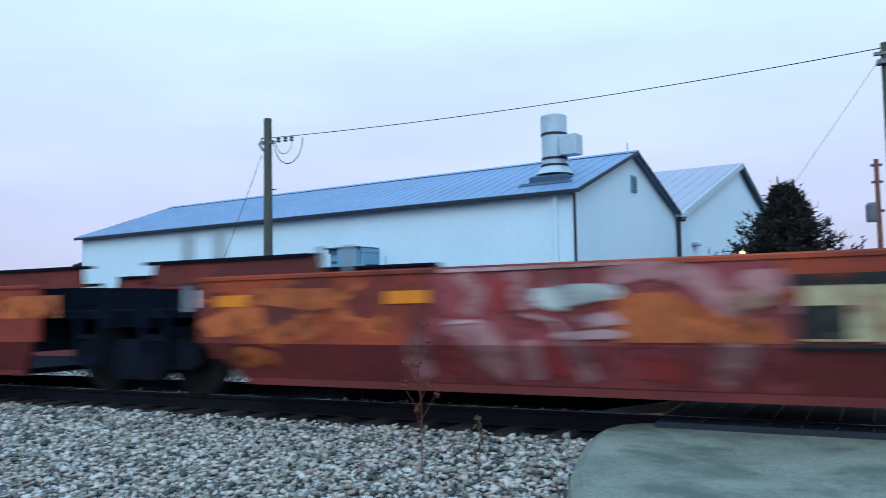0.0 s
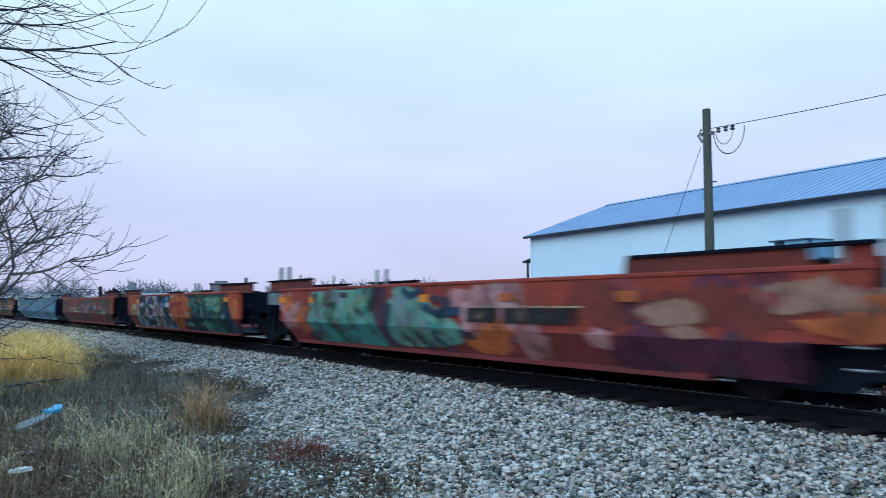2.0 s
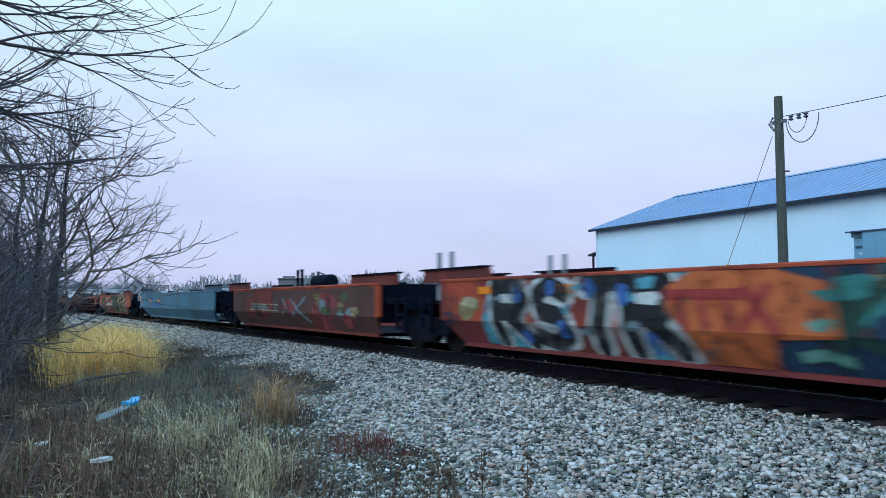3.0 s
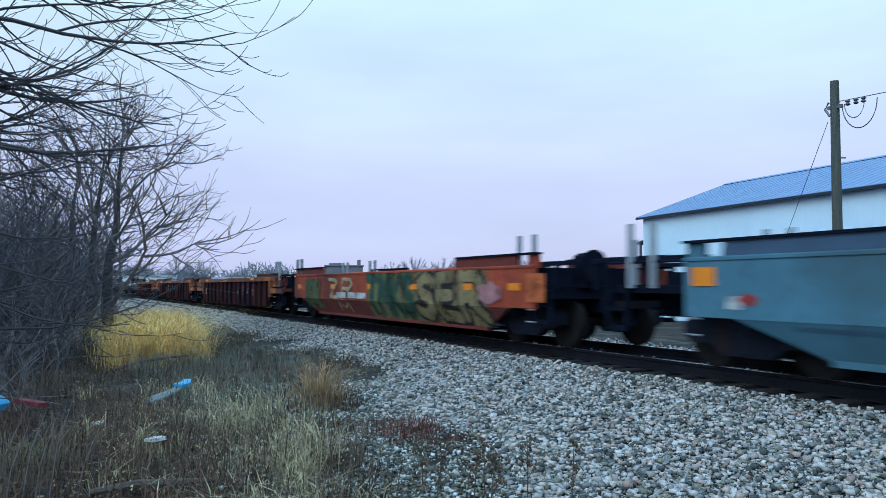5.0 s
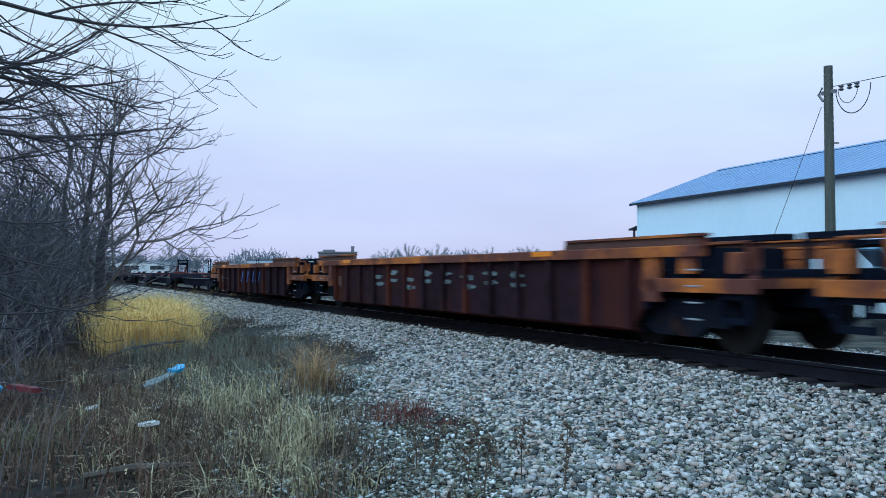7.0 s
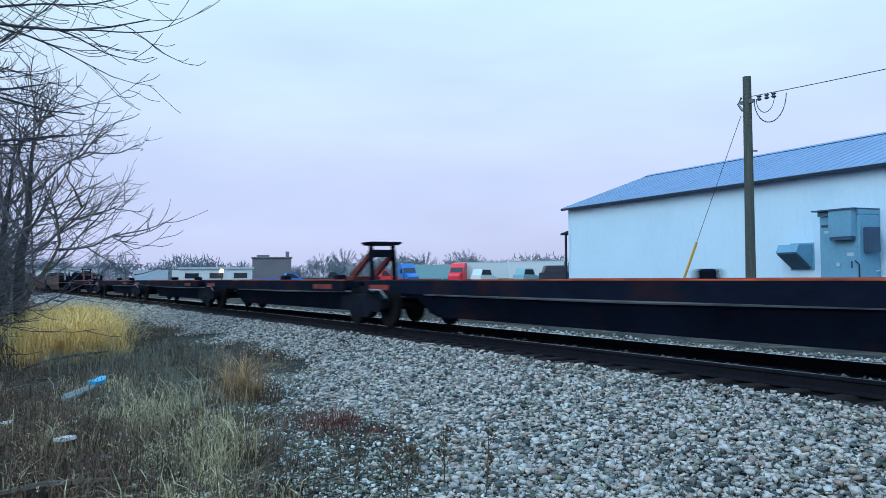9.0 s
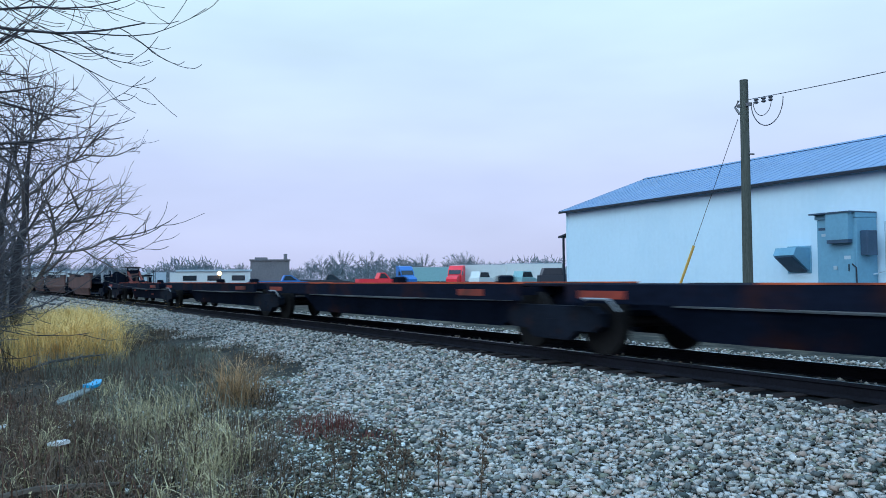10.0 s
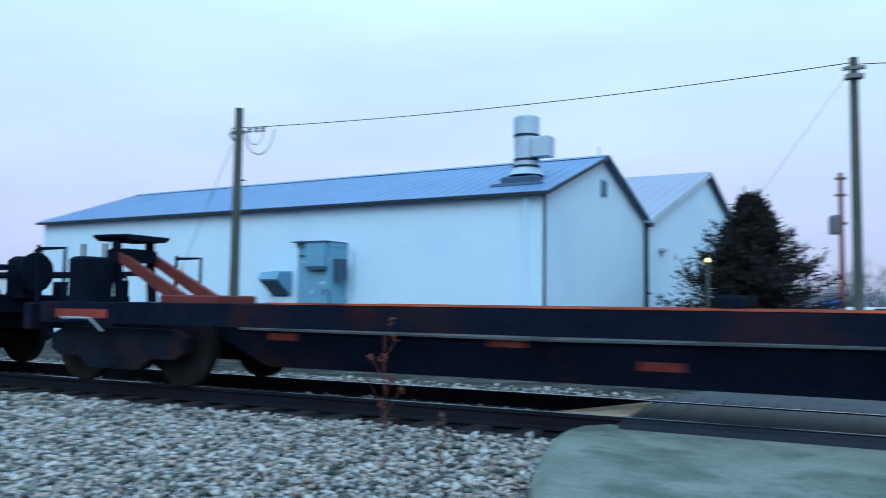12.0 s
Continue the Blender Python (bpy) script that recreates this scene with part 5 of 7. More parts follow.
pole = utility_pole(*P1, 6.54, (0, 0), "weathered wooden utility pole with one insulated wire")
part("bracket", Geo().box(-0.16, 0.20, -0.06, 0.02, 5.78, 5.86).tube([(-0.12, -0.05, 5.95), (-0.22, -0.05, 5.80), (-0.10, -0.05, 5.62)], 0.03, 6), "porcelain", pole)
for dx in (0.32, 0.52, 0.70):
    part("insulator", Geo().lathe([(0.03, 5.80), (0.065, 5.83), (0.03, 5.87), (0.065, 5.90), (0.03, 5.94)], 8, (dx, 0, 0)), "porcelain", pole)
part("jumper_loop", Geo().tube([(0.18 + 0.42 * (1 - math.cos(a)), 0.0, 5.86 - 0.62 * math.sin(a)) for a in (math.pi * i / 14 for i in range(15))], 0.012, 4), "wire", pole)
part("jumper_loop", Geo().tube([(0.22 + 0.24 * (1 - math.cos(a)), 0.03, 5.86 - 0.36 * math.sin(a)) for a in (math.pi * i / 12 for i in range(13))], 0.009, 4), "wire", pole)
part("stub", Geo().tube([(0.1, 0, 4.62), (0.24, 0, 4.60)], 0.02, 5), "porcelain", pole)
pole2 = utility_pole(*P2, 6.50, (0.0, 0.05), "tall grey wooden utility pole by the road", 0.78)
part("bracket", Geo().box(-0.16, 0.16, -0.1, 0.1, 5.98, 6.06).box(-0.2, 0.2, -0.04, 0.04, 6.16, 6.22), "porcelain", pole2)
wire("overhead_wire", (P1[0] + 0.12, P1[1], 6.04), (P2[0], P2[1], 6.40), 0.16)
wire("overhead_wire", (P2[0], P2[1], 6.36), (16.0, 15.6, 6.6), 0.3)
guy = thing("guy_wire", "thin guy wire with a yellow plastic guard at its foot", "guy wire")
GA, GB = Vector((P1[0] - 0.15, P1[1] - 0.05, 5.6)), Vector((-14.5, 18.0, 0.2))
part("strand", Geo().tube([GA, GB], 0.010, 4), "wire", guy)
part("guard", Geo().tube([GA.lerp(GB, 0.56), GA.lerp(GB, 0.985)], 0.035, 6), "guard", guy, "yellow plastic guard")
wire("guy_wire", (P2[0] - 0.1, P2[1], 6.2), (-0.4, 19.8, 2.6), 0.02, 0.005, "thin slanting guy wire from the roadside pole")


# ---- level crossing and road ----
def crossing():
    g = Geo()
    ring = [(-1.30, 7.86), (-1.40, 7.55), (-1.39, 7.1), (-1.33, 6.4), (-1.22, 5.6), (-1.05, 4.9), (-0.75, 3.6), (-0.5, 2.0), (-0.3, -4.0), (9.0, -5.5), (9.0, 6.80), (4.0, 7.50), (-0.8, 8.05), (-1.12, 8.02)]
    # a slab with a rolled edge: outer ring low, inner ring high
    cx, cy = 3.0, 3.0
    low = [(x - (cx - x) * 0.012, y - (cy - y) * (0.05 if y < 5 else 0.0), land(x, y) - 0.06) for x, y in ring]
    mid = [(x + (cx - x) * 0.008, y + (cy - y) * 0.008, (0.54 if y > 4 else 0.54 - 0.06 * (4 - y))) for x, y in ring]
    top = [(x + (cx - x) * 0.03, y + (cy - y) * 0.03, (0.60 if y > 4 else 0.60 - 0.06 * (4 - y))) for x, y in ring]
    n = len(ring)
    g.add(low + mid + top, [(i, (i + 1) % n, n + (i + 1) % n, n + i) for i in range(n)] + [(n + i, n + (i + 1) % n, 2 * n + (i + 1) % n, 2 * n + i) for i in range(n)] + [tuple(range(2 * n, 3 * n))])
    tagged(part("crossing_apron", g, "concrete"), "grey concrete apron with a rounded corner at the level crossing", "pavement", kind="structure")
    for k, (o0, o1) in enumerate(((-1.12, -0.83), (-0.66, 0.66), (0.83, 1.42))):
        for j in range(3):
            q = Geo()
            s0 = -0.75 + j * 2.5
            pts = [on_track(s, o, 0) for s, o in ((s0, o0), (s0 + 2.47, o0), (s0 + 2.47, o1), (s0, o1))]
            zt = RAIL_Z - 0.005
            q.add([(x, y, 0.44) for x, y, _ in pts] + [(x, y, zt) for x, y, _ in pts], [(3, 2, 1, 0), (4, 5, 6, 7), (0, 1, 5, 4), (1, 2, 6, 5), (2, 3, 7, 6), (3, 0, 4, 7)])
            for r in range(9):
                a = on_track(s0 + 0.12 + r * 0.27, o0 + 0.05, zt + 0.004)
                b = on_track(s0 + 0.12 + r * 0.27, o1 - 0.05, zt + 0.004)
                q.tube([a, b], 0.012, 4)
            tagged(part("crossing_panel", q, "panel"), "dark ribbed rubber crossing panel between the rails", "crossing panel", "panels of the crossing", "structure")
    w = Geo()
    a = [on_track(s, o, 0) for s, o in ((-2.0, -0.62), (-0.78, -0.62), (-0.78, 0.60), (-1.1, 0.60))]
    w.add([(x, y, 0.46) for x, y, _ in a] + [(x, y, z) for (x, y, _), z in zip(a, (0.56, 0.66, 0.66, 0.60))], [(3, 2, 1, 0), (4, 5, 6, 7), (0, 1, 5, 4), (1, 2, 6, 5), (2, 3, 7, 6), (3, 0, 4, 7)])
    tagged(part("crossing_ramp", w, "ramp"), "worn tan timber ramp at the end of the crossing panels", "ramp", kind="structure")
    r = Geo()
    pts = [(-0.6, 10.6), (8.0, 9.6), (12, 30), (14, 80), (6, 80), (4.5, 30)]
    r.add([(x, y, 0.56 if y < 12 else 0.34) for x, y in pts], [tuple(range(len(pts)))])
    tagged(part("road", r, "asphalt"), "asphalt road beyond the level crossing", "road", kind="structure")


crossing()


# ---- plants ----
def blades(name, spots, material, rng, h=(0.3, 0.7), w=0.008, lean=0.35, per=18, spread=0.12, label="", category="grass", bend=0.3, heads=None):
    """Tufts of thin bent blades at the given places; one mesh that nobody could count."""
    g = Geo()
    vs, fs = [], []
    for x, y in spots:
        z = land(x, y) - 0.01
        for _ in range(per):
            a, r = rng.uniform(0, 6.283), spread * rng.random() ** 0.5
            bx, by = x + r * math.cos(a), y + r * math.sin(a)
            q, hh = rng.uniform(0, 6.283), rng.uniform(*h)
            lx, ly = lean * hh * math.cos(q) * rng.random(), lean * hh * math.sin(q) * rng.random()
            p = q + 1.57
            k = len(vs)
            dx, dy = math.cos(p) * w, math.sin(p) * w
            m = (bx + lx * 0.4, by + ly * 0.4, z + hh * 0.6)
            t = (bx + lx * (1 + bend), by + ly * (1 + bend), z + hh * (1 - 0.65 * bend * rng.random()))
            vs += [(bx - dx, by - dy, z), (bx + dx, by + dy, z), (m[0] - dx, m[1] - dy, m[2]), (m[0] + dx, m[1] + dy, m[2]), t]
            fs += [(k, k + 1, k + 3, k + 2), (k + 2, k + 3, k + 4)]
            if heads and rng.random() < heads:
                for _j in range(4):
                    c = len(vs)
                    ox, oy, oz = t[0] + rng.uniform(-0.02, 0.02), t[1] + rng.uniform(-0.02, 0.02), t[2] - rng.uniform(0, 0.14)
                    s_ = rng.uniform(0.004, 0.009)
                    vs += [(ox - s_, oy, oz), (ox + s_, oy, oz - 0.01), (ox, oy + s_, oz + s_ * 1.4), (ox, oy - s_, oz - s_)]
                    fs += [(c, c + 1, c + 2), (c, c + 3, c + 1)]
    g.add(vs, fs)
    ob = part(name, g, material)
    return tagged(ob, label, category, kind="stuff")


def scatter(rng, n, x0, x1, d0, d1, keep=None):
    """Places between two distances from the track's middle, on the near side."""
    out = []
    while len(out) < n:
        x, d = rng.uniform(x0, x1), rng.uniform(d0, d1)
        y = float(track_y(x)) - d
        if keep is None or keep(x, y, d):
            out.append((x, y))
    return out


def stone_edge(x):
    """How far the clean ballast reaches from the track's middle."""
    return float(np.interp(x, [-60, -26, -15.6, -9.5, -5.5, -2], [2.9, 2.9, 3.5, 4.5, 5.5, 5.9]))


def on_soil(x, y, d):
    return d > stone_edge(x) + 0.9 + 0.8 * noise.noise((x * 0.6, y * 0.6, 5.1)) and noise.noise((x * 0.8, y * 0.8, 1.3)) > -0.22


R1 = random.Random(12)
blades("dead_grass", scatter(R1, 620, -24, -4.6, 4.6, 10.2, on_soil), "weed", R1, (0.08, 0.34), 0.006, 1.0, 15, 0.24, "low dark brown dead grass and weeds beside the gravel", bend=0.8)
blades("rust_stems", scatter(R1, 120, -12.5, -6.2, 7.4, 10.4), "rustweed", R1, (0.15, 0.5), 0.0032, 1.4, 12, 0.2, "rust-brown tangled dead stems", bend=0.7)
blades("wispy_weeds", scatter(R1, 130, -18, -9.0, 4.4, 7.6, on_soil), "greyweed", R1, (0.2, 0.62), 0.0035, 0.6, 13, 0.2, "grey-green wispy dead weeds", bend=0.6, heads=0.3)
blades("dead_weeds", scatter(R1, 120, -16, -4.8, 6.0, 9.6, on_soil), "weed", R1, (0.3, 0.75), 0.004, 0.8, 8, 0.16, "tall brown dead weed stalks with seed heads", bend=0.6, heads=0.25)
blades("pale_grass", scatter(R1, 66, -14, -5.6, 6.2, 8.6, on_soil), "drygrass", R1, (0.10, 0.36), 0.005, 1.2, 20, 0.12, "pale greenish straw grass in loose clumps", bend=0.9, heads=0.15)
blades("green_weeds", scatter(R1, 90, -10, -4.2, 4.6, 7.2), "greenish", R1, (0.03, 0.10), 0.009, 1.0, 9, 0.12, "small olive weeds in the gravel", bend=0.6)
blades("dead_grass", scatter(R1, 420, -60, -26, 5.0, 14), "weed", R1, (0.3, 0.8), 0.008, 0.5, 10, 0.4, "brown grass further along the track")
blades("sparse_grass", scatter(R1, 70, -13, -3.0, 4.2, 6.2), "greyweed", R1, (0.05, 0.16), 0.003, 0.9, 6, 0.1, "sparse thin blades in the gravel", bend=0.6)
blades("edge_weeds", scatter(R1, 150, -27, -13, 3.4, 5.6, lambda x, y, d: noise.noise((x * 0.5, y * 0.5, 8.0)) > -0.05), "weed", R1, (0.08, 0.30), 0.006, 0.9, 13, 0.25, "dark brown weeds at the edge of the far gravel", bend=0.7)


def leaf_litter():
    """Small fallen leaves and chips on the soil."""
    rng, g = random.Random(55), Geo()
    vs, fs = [], []
    for _ in range(9000):
        x, d = rng.uniform(-24, -3.5), rng.uniform(4.6, 10.2)
        if d < 6.2 and rng.random() < 0.75:
            continue
        y = float(track_y(x)) - d
        z = land(x, y) + rng.uniform(0.005, 0.04)
        r, a = rng.uniform(0.012, 0.045), rng.uniform(0, 6.283)
        k = len(vs)
        for i, q in enumerate((1.0, 0.5, 1.0, 0.5)):
            t = a + i * 1.571
            vs.append((x + r * q * math.cos(t), y + r * q * math.sin(t), z + rng.uniform(-0.01, 0.02)))
        fs.append((k, k + 1, k + 2, k + 3))
    g.add(vs, fs)
    tagged(part("leaf_litter", g, "litter"), "fallen dead leaves and chips on dark soil", "leaves", kind="stuff")


M["litter"] = mat("dead_leaf_litter", (0.30, 0.24, 0.18), 0.9, var=0.3, scale=2, fine=15, bump=0, tones=[(0.25, 0.22, 0.2), (0.5, 0.42, 0.36), (0.9, 0.85, 0.75), (0.35, 0.2, 0.15), (0.6, 0.55, 0.5), (0.15, 0.15, 0.15), (0.45, 0.35, 0.28)])
leaf_litter()


def tuft(x, y, h, r, n, material, label, heads=0.3, name="grass_tuft"):
    rr = random.Random(int(abs(x * 100 + y * 7)))
    g_spots = [(x + rr.uniform(-r, r), y + rr.uniform(-r, r)) for _ in range(max(4, n // 12))]
    return blades(name, g_spots, material, rr, (0.3 * h, h), 0.0035, 1.0, 16, 0.2, label, "grass", 0.5, heads)


for x_, y_, h_, r_, n_ in ((-10.42, 4.22, 0.92, 0.16, 170), (-10.30, 4.05, 0.70, 0.18, 110), (-10.75, 4.30, 0.60, 0.18, 70)):
    tuft(x_, y_, h_, r_, n_, "tan", "upright tuft of tan dry weeds at the gravel's edge")
tuft(-10.15, 4.45, 0.5, 0.2, 80, "weed", "brown dry tuft at the gravel's edge")
for x_, y_, h_, r_, n_ in ((-6.80, 2.58, 0.80, 0.14, 100), (-6.65, 2.40, 0.55, 0.16, 80), (-7.25, 2.75, 0.72, 0.2, 80), (-8.55, 1.66, 0.5, 0.25, 100), (-8.75, 2.50, 0.62, 0.3, 130), (-9.3, 2.85, 0.7, 0.3, 120), (-9.6, 3.2, 0.75, 0.3, 100), (-8.1, 2.95, 0.6, 0.25, 90), (-7.6, 2.1, 0.4, 0.3, 80)):
    tuft(x_, y_, 0.95 * h_, 0.75 * r_, int(0.75 * n_), "drygrass", "clump of pale greenish straw grass with drooping heads", 0.25)
for x_, y_, h_, r_ in ((-8.2, 2.2, 0.6, 0.4), (-7.5, 1.6, 0.45, 0.4), (-9.2, 1.8, 0.6, 0.5), (-6.6, 1.7, 0.35, 0.4), (-7.0, 2.9, 0.5, 0.3)):
    tuft(x_, y_, h_, r_, 150, "weed", "tangled dark brown weeds")
tuft(-9.0, 0.75, 0.4, 0.5, 130, "greenish", "olive-green low grass under the brush")
tuft(-7.95, 4.22, 0.34, 0.30, 170, "redleaf", "low clump of dried dark red weed stems in the gravel", 0.2)
tuft(-7.35, 4.42, 0.16, 0.22, 90, "redleaf", "low spread of dried red weed stems in the gravel", 0.2)
tuft(-8.6, 4.4, 0.22, 0.3, 90, "weed", "low brown weeds in the gravel")
tuft(-12.9, 4.9, 0.5, 0.5, 120, "weed", "brown weed clump at the gravel's edge")
for k_ in range(6):
    cx_, cy_ = -7.6 + 0.22 * k_, 0.25 + 0.17 * ((k_ * 5) % 4)
    tagged(part("dry_cane", Geo().tube([(cx_, cy_, land(cx_, cy_)), (cx_ + 0.03, cy_ + 0.05, 0.35 + 0.06 * (k_ % 3)), (cx_ + 0.02, cy_ + 0.16, 0.62 + 0.1 * (k_ % 3))], [0.005, 0.004, 0.002], 5), "brush"), "thin pale dry cane standing in weeds", "weed")
GOLD = [(x, y) for x, y in ((R1.uniform(-30, -17.6), R1.gauss(0, 1)) for _ in range(1100)) for y in (0.2025 * -x + 0.02 + 0.48 * y,) if 0.205 * (-x) - 1.25 < y < 0.20 * (-x) + 0.95 and y < 6.3]
blades("golden_grass", GOLD[0::2], "gold", R1, (0.35, 1.35), 0.004, 1.0, 24, 0.36, "thick stand of golden dead grass", "grass", 1.0)
blades("golden_grass", GOLD[1::3], "straw", R1, (0.3, 1.1), 0.004, 1.0, 12, 0.36, "pale dry blades in the golden grass", "grass", 1.0)
old_log = thing("fallen_branch", "dark fallen limb lying below golden grass", "branch", pose(-16.9, 3.35, 0.2, 0, -4, 118))
part("stick", Geo().tube([(-0.9, 0, 0), (-0.3, 0.05, 0.06), (0.4, 0, 0.05), (1.0, 0.08, 0)], [0.02, 0.028, 0.025, 0.012], 7), "bark", old_log)


def stalk_plant(x, y, h, seed, material="weed", label="tall dead weed stalk with dry seed clusters", n=7):
    """A dead upright weed: a stem, side twigs and small seed clusters."""
    rr = random.Random(seed)
    p = thing("weed_stalk", label, "weed", pose(x, y, land(x, y)))
    top = (rr.uniform(-0.05, 0.05), rr.uniform(-0.05, 0.05), h)
    g = Geo().tube([(0, 0, 0), (top[0] * 0.3 + 0.01, top[1] * 0.3, h * 0.5), top], [0.006, 0.005, 0.003], 5)
    k = Geo()
    for i in range(n):
        u = 0.35 + 0.6 * i / n
        a, l = rr.uniform(0, 6.28), rr.uniform(0.08, 0.22) * h
        b = (top[0] * u, top[1] * u, h * u)
        e_ = (b[0] + l * math.cos(a) * 0.6, b[1] + l * math.sin(a) * 0.6, b[2] + l)
        g.tube([b, e_], [0.004, 0.002], 4)
        for _ in range(7):
            c = [e_[j] + rr.uniform(-0.03, 0.03) for j in range(3)]
            k.lathe([(0.002, -0.012), (0.012, 0), (0.002, 0.014)], 5, c)
    part("stem", g, material, p)
    tagged(part("seed_head", k, material, p), kind="stuff")


stalk_plant(-2.60, 6.35, 1.15, 3, "redleaf", "tall reddish dead weed stalk in the gravel", 9)
stalk_plant(-2.1, 6.3, 0.5, 6, "weed", "short brown weed stalk in the gravel")
for i_, (x_, y_) in enumerate(((-5.3, 3.35), (-5.45, 3.55), (-5.15, 3.75), (-5.6, 3.2), (-5.0, 3.3), (-4.75, 3.85), (-6.0, 3.3))):
    stalk_plant(x_, y_, 0.42 + 0.05 * (i_ % 3), 20 + i_, "weed", "spindly brown weed stalk in the gravel", 6)


# ---- bare trees ----
def branch(g, p, d, length, r, depth, rng, up=0.12, kids=3, wild=0.5, sides=5, bend=0.25, min_r=0.004):
    """A limb that bends, tapers and divides."""
    pts, rad = [p.copy()], [r]
    n = 5 if depth > 1 else 4
    q = d.normalized()
    for i in range(n):
        q = (q + Vector((rng.gauss(0, bend * 0.4), rng.gauss(0, bend * 0.4), rng.gauss(0, bend * 0.4) + up * 0.3))).normalized()
        pts.append(pts[-1] + q * length / n)
        rad.append(max(min_r, r * (1 - 0.62 * (i + 1) / n)))
    g.tube(pts, rad, sides if depth > 1 else 3, False)
    if depth <= 0:
        return
    for _ in range(kids):
        u = rng.uniform(0.3, 1.0)
        k = min(n - 1, int(u * n))
        base = pts[k].lerp(pts[k + 1], u * n - k if u < 1 else 1)
        a = (pts[k + 1] - pts[k]).normalized()
        side = a.cross(Vector((rng.gauss(0, 1), rng.gauss(0, 1), rng.gauss(0, 1)))).normalized()
        branch(g, base, a * (1 - wild * 0.5) + side * wild * rng.uniform(0.7, 1.3), length * rng.uniform(0.45, 0.75), max(min_r, r * 0.55), depth - 1, rng, up, kids, wild, sides, bend, min_r)


def bare_tree(x, y, h, r, seed, label, depth=4, kids=4, spread=0.55, lean=(0, 0), limbs=7, first=0.25, min_r=0.005):
    rng = random.Random(seed)
    t = thing("bare_tree", label, "tree", pose(x, y, land(x, y) - 0.05))
    pts = [Vector((lean[0] * u * u, lean[1] * u * u, h * 0.8 * u)) + Vector((rng.gauss(0, 0.06), rng.gauss(0, 0.06), 0)) * (1 if u > 0 else 0) for u in (0, 0.2, 0.4, 0.6, 0.8, 1)]
    part("trunk", Geo().tube(pts, [r, r * 0.85, r * 0.68, r * 0.5, r * 0.32, r * 0.16], 9), "bark", t, smooth=True)
    g = Geo()
    for i in range(limbs):
        u = first + (1 - first) * i / limbs
        k = min(4, int(u * 5))
        b = pts[k].lerp(pts[k + 1], u * 5 - k)
        a = i * 2.4 + rng.uniform(-0.4, 0.4)
        d = Vector((math.cos(a), math.sin(a), rng.uniform(0.5, 1.1)))
        branch(g, b, d, h * spread * (1.0 - 0.55 * u) * rng.uniform(0.8, 1.15), r * 0.45 * (1 - 0.6 * u), depth - 1, rng, 0.25, kids, 0.55, 5, 0.3, min_r)
    branch(g, pts[-1], Vector((0, 0, 1)), h * 0.25, r * 0.18, depth - 2, rng, 0.2, kids, 0.5, 4, 0.3, min_r)
    part("crown", g, "brush", t, "leafless crown of thin twigs")
    return t


# the nearest tree stands outside the view and reaches in with long limbs
near_tree = thing("bare_tree", "large leafless tree whose limbs hang over the track side", "tree", pose(-10.6, -1.25, 0))
part("trunk", Geo().tube([(0, 0, -0.1), (0.1, 0.05, 2.0), (0.0, 0.1, 4.5), (-0.1, 0.1, 7.5)], [0.24, 0.2, 0.16, 0.08], 9), "bark", near_tree, smooth=True)
rt = random.Random(77)


def curl(g, p, d, length, r, depth, rng, kids):
    """A long whippy limb that sags, then turns up at its tip, with finer whips along it."""
    n = 8
    pts, rad, q = [p.copy()], [r], d.normalized()
    sway = rng.uniform(-0.10, 0.10)
    for i in range(n):
        u = i / n
        q = (q + Vector((rng.gauss(0, 0.07), rng.gauss(0, 0.05) , rng.gauss(0, 0.07) + (-0.05 if u < 0.5 else 0.13) + sway * (1 - u)))).normalized()
        pts.append(pts[-1] + q * length / n)
        rad.append(max(0.0042, r * (1 - 0.8 * (i + 1) / n)))
    g.tube(pts, rad, 5 if depth > 1 else 4, False)
    if depth == 0:
        return
    for k in range(kids):
        u = 0.12 + 0.85 * (k + rng.random()) / kids
        j = min(n - 1, int(u * n))
        base = pts[j].lerp(pts[j + 1], u * n - j)
        a = (pts[j + 1] - pts[j]).normalized()
        side = a.cross(Vector((rng.gauss(0, 1), rng.gauss(0, 1), rng.gauss(0, 1)))).normalized()
        curl(g, base, a + side * rng.uniform(0.25, 0.65), length * rng.uniform(0.34, 0.66) * (1.1 - 0.5 * u), max(0.0045, rad[j] * 0.6), depth - 1, rng, max(3, kids - 3))


